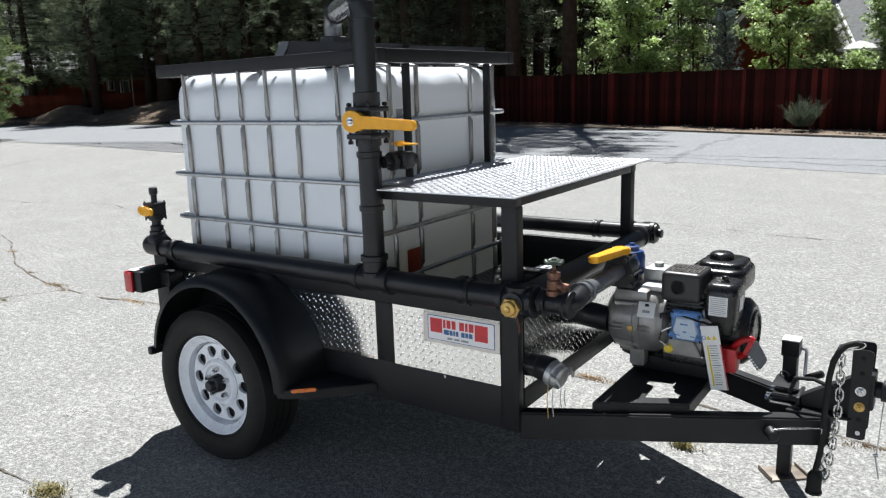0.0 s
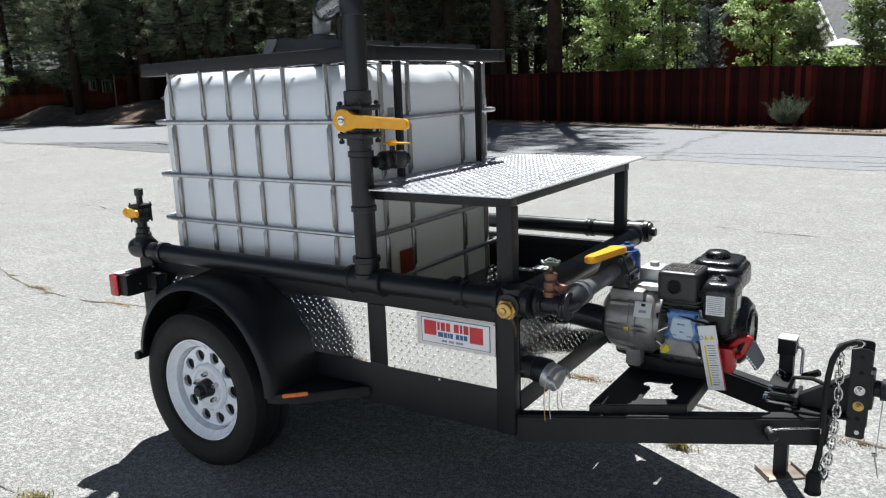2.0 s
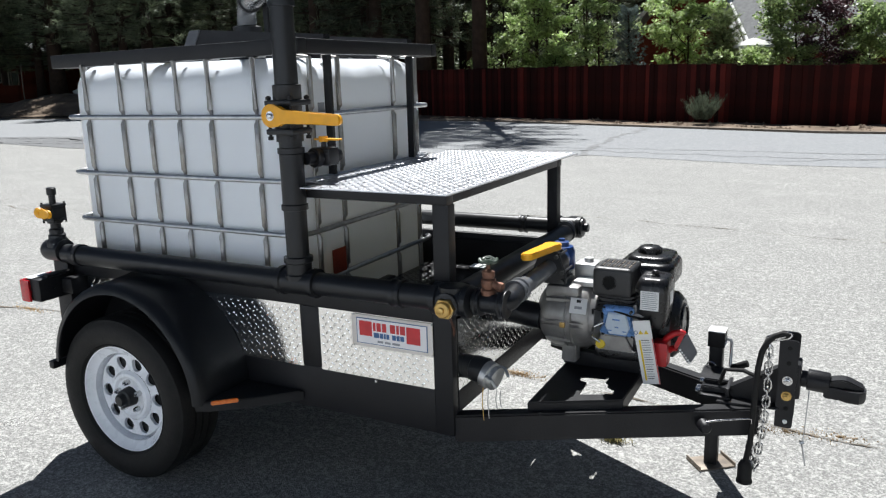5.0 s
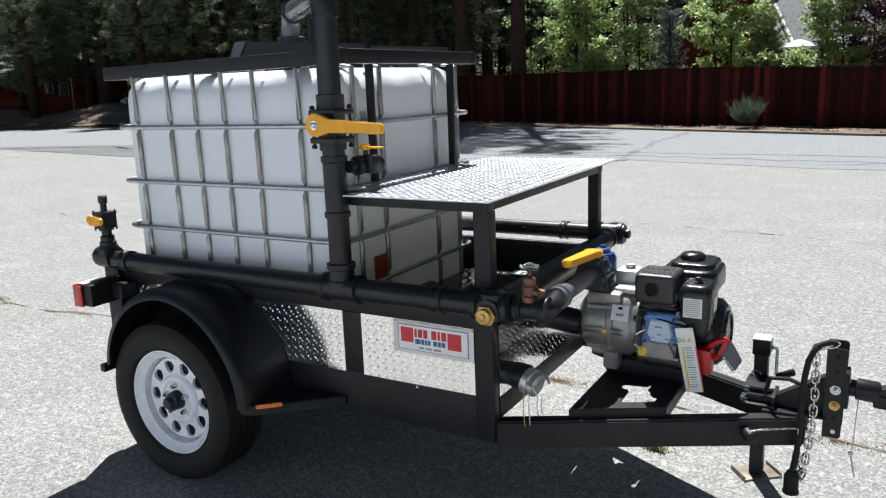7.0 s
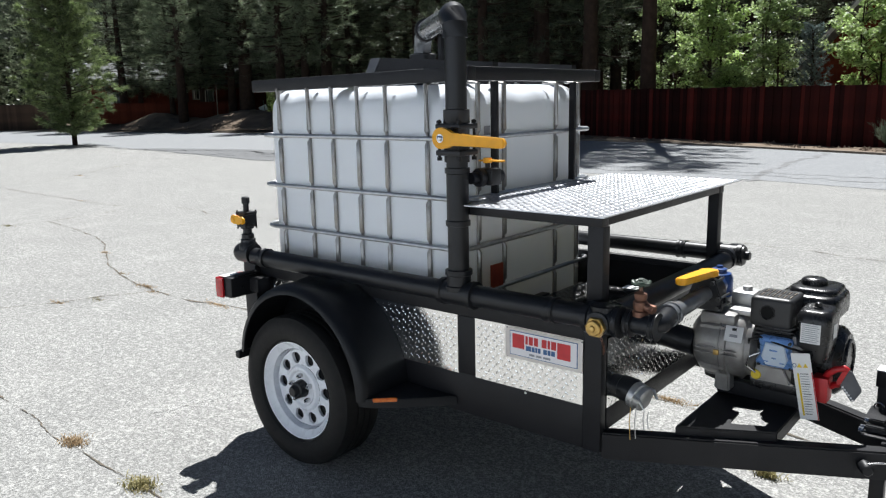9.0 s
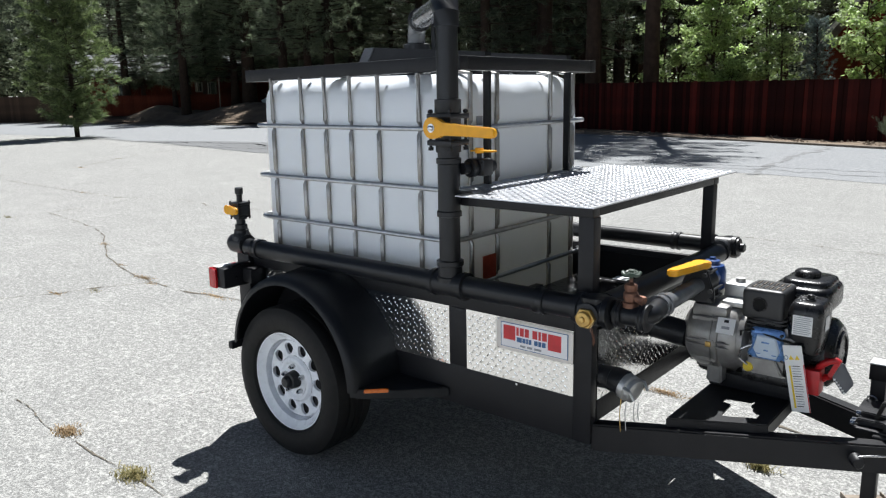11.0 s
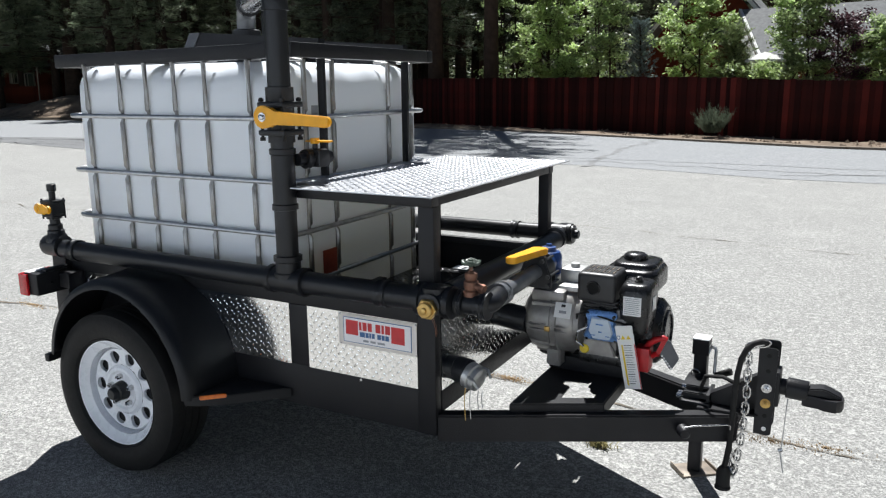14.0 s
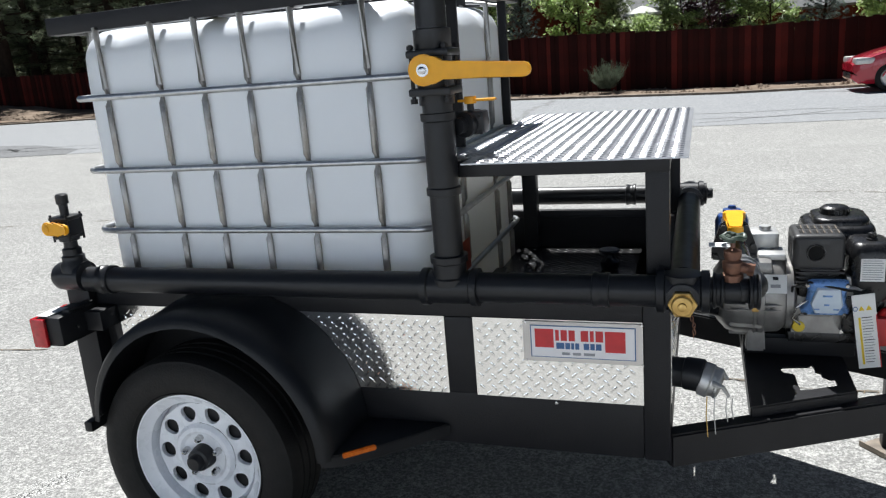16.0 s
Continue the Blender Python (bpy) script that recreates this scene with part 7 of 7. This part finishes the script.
for t, w, h, zc in ((0.688, 0.22, 0.66, 2.27), (0.761, 0.38, 0.85, 2.15), (0.2, 0.5, 0.9, 2.0)):
    c = A.lerp(B_, t) + Vector((0, 0, zc)) + out * 0.1
    d = (B_ - A).normalized()
    b = Build()
    for s in (-1, 1):
        b.beam(c + d * (w * s) - Vector((0, 0, h / 2)), c + d * (w * s) + Vector((0, 0, h / 2)), 0.08, 0.06, 0)
        b.beam(c - d * w + Vector((0, 0, s * h / 2)), c + d * w + Vector((0, 0, s * h / 2)), 0.06, 0.08, 0)
    b.beam(c - Vector((0, 0, h / 2)), c + Vector((0, 0, h / 2)), 0.05, 0.05, 0)
    win = part("window", b, SHADED_GREY_TRIM, cab, "framed window with curtains, white frame dimmed for shade")
    part("curtain", Build().beam(c - d * w * 0.96 - out * 0.03, c - d * w * 0.35 - out * 0.03, 0.01, h * 0.95, 0), CURTAIN, win)
    part("pane", Build().beam(c - d * w * 0.33 - out * 0.03, c + d * w * 0.96 - out * 0.03, 0.006, h * 0.95, 0), GLASS_DARK, win)
yard = thing("yard_fence", "low red-brown board fence before the cabin", "fence", at=(-44, 27, 0.6))
cabin_wall(yard, (-48.5, 24.6, 0), (-43.6, 32.6, 0), 0.5, 1.75, 0.16, "board")
brown = thing("yard_fence", "weathered brown board fence by the street", "fence", at=(-60, 22, 0))
cabin_wall(brown, (-66, 19.5, 0), (-54, 25, 0), 0.05, 1.8, 0.2, "board", BROWN_BOARDS)
post_ = thing("marker_post", "thin pale marker post beside the cabin", "post", at=(-40.5, 28.3, 0.8))
part("post", Build().rod((-40.5, 28.3, 0.7), (-40.45, 28.3, 2.75), 0.035, seg=8), KERB, post_)

house = thing("steep_roof_house", "red-brown wooden house with steep grey roof and white trim", "house", at=(-7, 44, 0))
yh = 42.9
xl, xr, za = -11.0, -3.0, 3.1
xm, zr = (xl + xr) / 2, 7.6
cabin_wall(house, (xl + 0.3, yh, 0), (xr - 0.3, yh, 0), 0.0, 2.9, 0.24)
gable = Build().prism([(xl + 0.3, 2.9), (xr - 0.3, 2.9), (xm, zr - 0.35)], "y", yh - 0.01, yh + 0.12)
part("gable", gable, CABIN, house)
roof = Build()
slab(roof, [(xl - 0.25, yh - 0.7, za - 0.35), (xm, yh - 0.7, zr), (xm, yh + 9, zr), (xl - 0.25, yh + 9, za - 0.35)], 0.14)
slab(roof, [(xr + 0.25, yh - 0.7, za - 0.35), (xm, yh - 0.7, zr), (xm, yh + 9, zr), (xr + 0.25, yh + 9, za - 0.35)], 0.14)
part("roof", roof, ROOF_GREY, house, "steep grey shingle roof")
for xe, sgn_ in ((xl - 0.25, 1), (xr + 0.25, -1)):
    part("barge_board", Build().beam((xe, yh - 0.74, za - 0.38), (xm, yh - 0.74, zr - 0.03), 0.05, 0.17, 0.0), TRIM, house, "white barge board")
win = part("window", Build().box(-7.4, -6.3, yh - 0.06, yh - 0.012, 3.5, 4.7, 0.01), TRIM, house, "white framed gable window")
part("pane", Build().box(-7.3, -6.4, yh - 0.072, yh - 0.0605, 3.6, 4.6), GLASS_DARK, win)

# wing before it: its ridge runs along the garden, one slope faces the street
ridge_a, ridge_b = Vector((-5.5, 42.0, 5.0)), Vector((6.0, 39.6, 5.0))
fall, back = Vector((1.73, -3.9, -2.85)), Vector((-0.8, 3.9, -2.85))
wing = thing("roof_wing", "low red-brown wing with grey shingle roof and white barge board", "house", at=(0.5, 41, 0))
b = Build()
slab(b, [ridge_a + fall, ridge_b + fall, ridge_b, ridge_a], 0.12)
slab(b, [ridge_a + back, ridge_b + back, ridge_b, ridge_a], 0.12)
part("roof", b, ROOF_GREY, wing, "grey shingle roof")
part("barge_board", Build().beam(ridge_a + Vector((-0.08, -0.05, 0.06)), ridge_a + fall + Vector((-0.08, -0.05, 0.06)), 0.13, 0.16, 0.0), TRIM, wing, "white barge board")
part("fascia", Build().beam(ridge_a + Vector((-0.36, -0.02, -0.06)), ridge_a + fall + Vector((-0.36, -0.02, -0.06)), 0.36, 0.06, 0.0), SHADED_GREY_TRIM, wing, "grey fascia board")
cabin_wall(wing, tuple((ridge_a + fall + Vector((0.5, 0.5, 0))).xy) + (0,), tuple((ridge_b + fall + Vector((-0.3, 0.5, 0))).xy) + (0,), 0.0, 2.4, 0.24)

umb = thing("patio_umbrella", "white patio umbrella open behind the fence", "umbrella", at=(-3.0, 30.0, 0.1))
b = Build()
rows = []
for r, z in ((0.03, 2.62), (0.35, 2.52), (0.66, 2.36), (0.68, 2.28)):
    rows.append([b.bm.verts.new((-3.0 + r * math.cos(t) * (1.0 - 0.03 * (k % 2)), 30.0 + r * math.sin(t) * (1.0 - 0.03 * (k % 2)), z)) for k, t in ((k, math.pi * k / 8) for k in range(16))])
for a, c in zip(rows, rows[1:]):
    for k in range(16):
        b.bm.faces.new((a[k], a[(k + 1) % 16], c[(k + 1) % 16], c[k]))
part("canopy", b, CURTAIN, umb, "white cloth canopy")
part("pole", Build().rod((-3.0, 30.0, 0.05), (-3.0, 30.0, 2.66), 0.022), TRIM, umb)
part("base", Build().rod((-3.0, 30.0, 0.05), (-3.0, 30.0, 0.16), 0.25, 0.22, 20), KERB, umb)

# white plate leaning on the bank
sg = thing("marker_plate", "small white plate on a leaning post on the bank", "sign", at=(-39.2, 30.8, 0.6))
part("post", Build().rod((-39.0, 30.8, 0.6), (-39.25, 30.8, 1.75), 0.03, seg=10), KERB, sg)
lean = Matrix.Translation((-39.2, 30.75, 1.27)) @ Matrix.Rotation(radians(52), 4, "Z") @ Matrix.Rotation(radians(-25), 4, "Y")
part("plate", Build().box(-0.24, 0.24, -0.012, 0.0, -0.17, 0.17, 0.01, turn=lean), TRIM, sg, "white sheet plate")

# ---- parked-looking red car on the street ----
car = thing("red_hatchback", "small shiny red hatchback on the street", "car", at=(4.08, 20.1, 0))
cx0, cy0 = 2.08, 19.3     # front bumper, near side
W, L = 1.68, 3.95


def car_body():
    """Loft of cross-sections along the length; the nose points to -x."""
    b = Build()
    stations = [(0.0, 0.30, 0.62, 0.62, 0.80), (0.12, 0.20, 0.72, 0.72, 0.92), (0.5, 0.18, 0.84, 0.84, 0.98), (0.95, 0.18, 0.95, 0.95, 1.0), (1.15, 0.18, 0.97, 1.02, 1.0), (1.7, 0.18, 0.98, 1.42, 1.0),
                (2.2, 0.18, 0.98, 1.48, 1.0), (2.9, 0.18, 0.99, 1.46, 1.0), (3.5, 0.18, 0.98, 1.22, 0.99), (3.85, 0.22, 0.95, 0.98, 0.95), (3.95, 0.32, 0.86, 0.86, 0.88)]
    rows = []
    for x, zb, zw, zr, w in stations:
        h = W / 2 * w
        pts = [(-h * 0.92, zb), (-h, zb + 0.15), (-h, zw - 0.22), (-h * 0.97, zw - 0.04), (-h * (0.93 if zr - zw < 0.1 else 0.74), zr - 0.03), (-h * 0.55, zr), (h * 0.55, zr),
               (h * (0.93 if zr - zw < 0.1 else 0.74), zr - 0.03), (h * 0.97, zw - 0.04), (h, zw - 0.22), (h, zb + 0.15), (h * 0.92, zb)]
        rows.append([b.bm.verts.new((cx0 + x, cy0 + W / 2 + y, z)) for y, z in pts])
    for a, c in zip(rows, rows[1:]):
        for k in range(12):
            b.bm.faces.new((a[k], a[(k + 1) % 12], c[(k + 1) % 12], c[k]))
    b.bm.faces.new(rows[0])
    b.bm.faces.new(list(reversed(rows[-1])))
    return b


part("body", car_body(), CAR_RED, car, "shiny red body", 35)
part("side_window", Build().prism([(cx0 + 1.35, 1.0), (cx0 + 1.75, 1.34), (cx0 + 2.85, 1.36), (cx0 + 3.3, 1.04)], "y", cy0 + 0.10, cy0 + 0.14), GLASS_DARK, car)
part("windscreen", Build().beam((cx0 + 1.17, cy0 + W / 2, 1.02), (cx0 + 1.62, cy0 + W / 2, 1.37), 1.2, 0.03, 0.005), GLASS_DARK, car)
for y in (cy0 + 0.10, cy0 + W - 0.42):
    part("headlight", Build().box(cx0 + 0.03, cx0 + 0.42, y - 0.06, y + 0.34, 0.60, 0.74, 0.04), ALU_LIGHT, car, "clear headlight")
part("grille", Build().box(cx0 - 0.012, cx0 + 0.06, cy0 + 0.4, cy0 + W - 0.4, 0.30, 0.42, 0.01), ENGINE_BLACK, car)
for x in (cx0 + 0.72, cx0 + 3.2):
    for y, o in ((cy0 - 0.012, -1), (cy0 + W + 0.012, 1)):
        tyre = part("wheel", Build().lathe((x, y, 0.305), (0, o, 0), [(0.2, -0.18), (0.29, -0.18), (0.305, -0.15), (0.305, -0.03), (0.29, 0.0), (0.215, 0.004), (0.2, -0.02)], 28, caps=False), RUBBER, car, "black tyre")
        part("rim", Build().lathe((x, y, 0.305), (0, o, 0), [(0.205, -0.02), (0.2, -0.01), (0.17, -0.03), (0.05, -0.012), (0.0, -0.01)], 20, caps=False), ALU_LIGHT, tyre, "silver rim")
part("wing_mirror", Build().box(cx0 + 1.4, cx0 + 1.55, cy0 - 0.12, cy0 + 0.06, 0.98, 1.1, 0.03), CAR_RED, car)

# everything that stands on the trailer's wheels and jack
for ob in (trailer, tank, pipes, pump):
    ob.location.z += LIFT.z + (0.01 if ob is pump else 0.0)
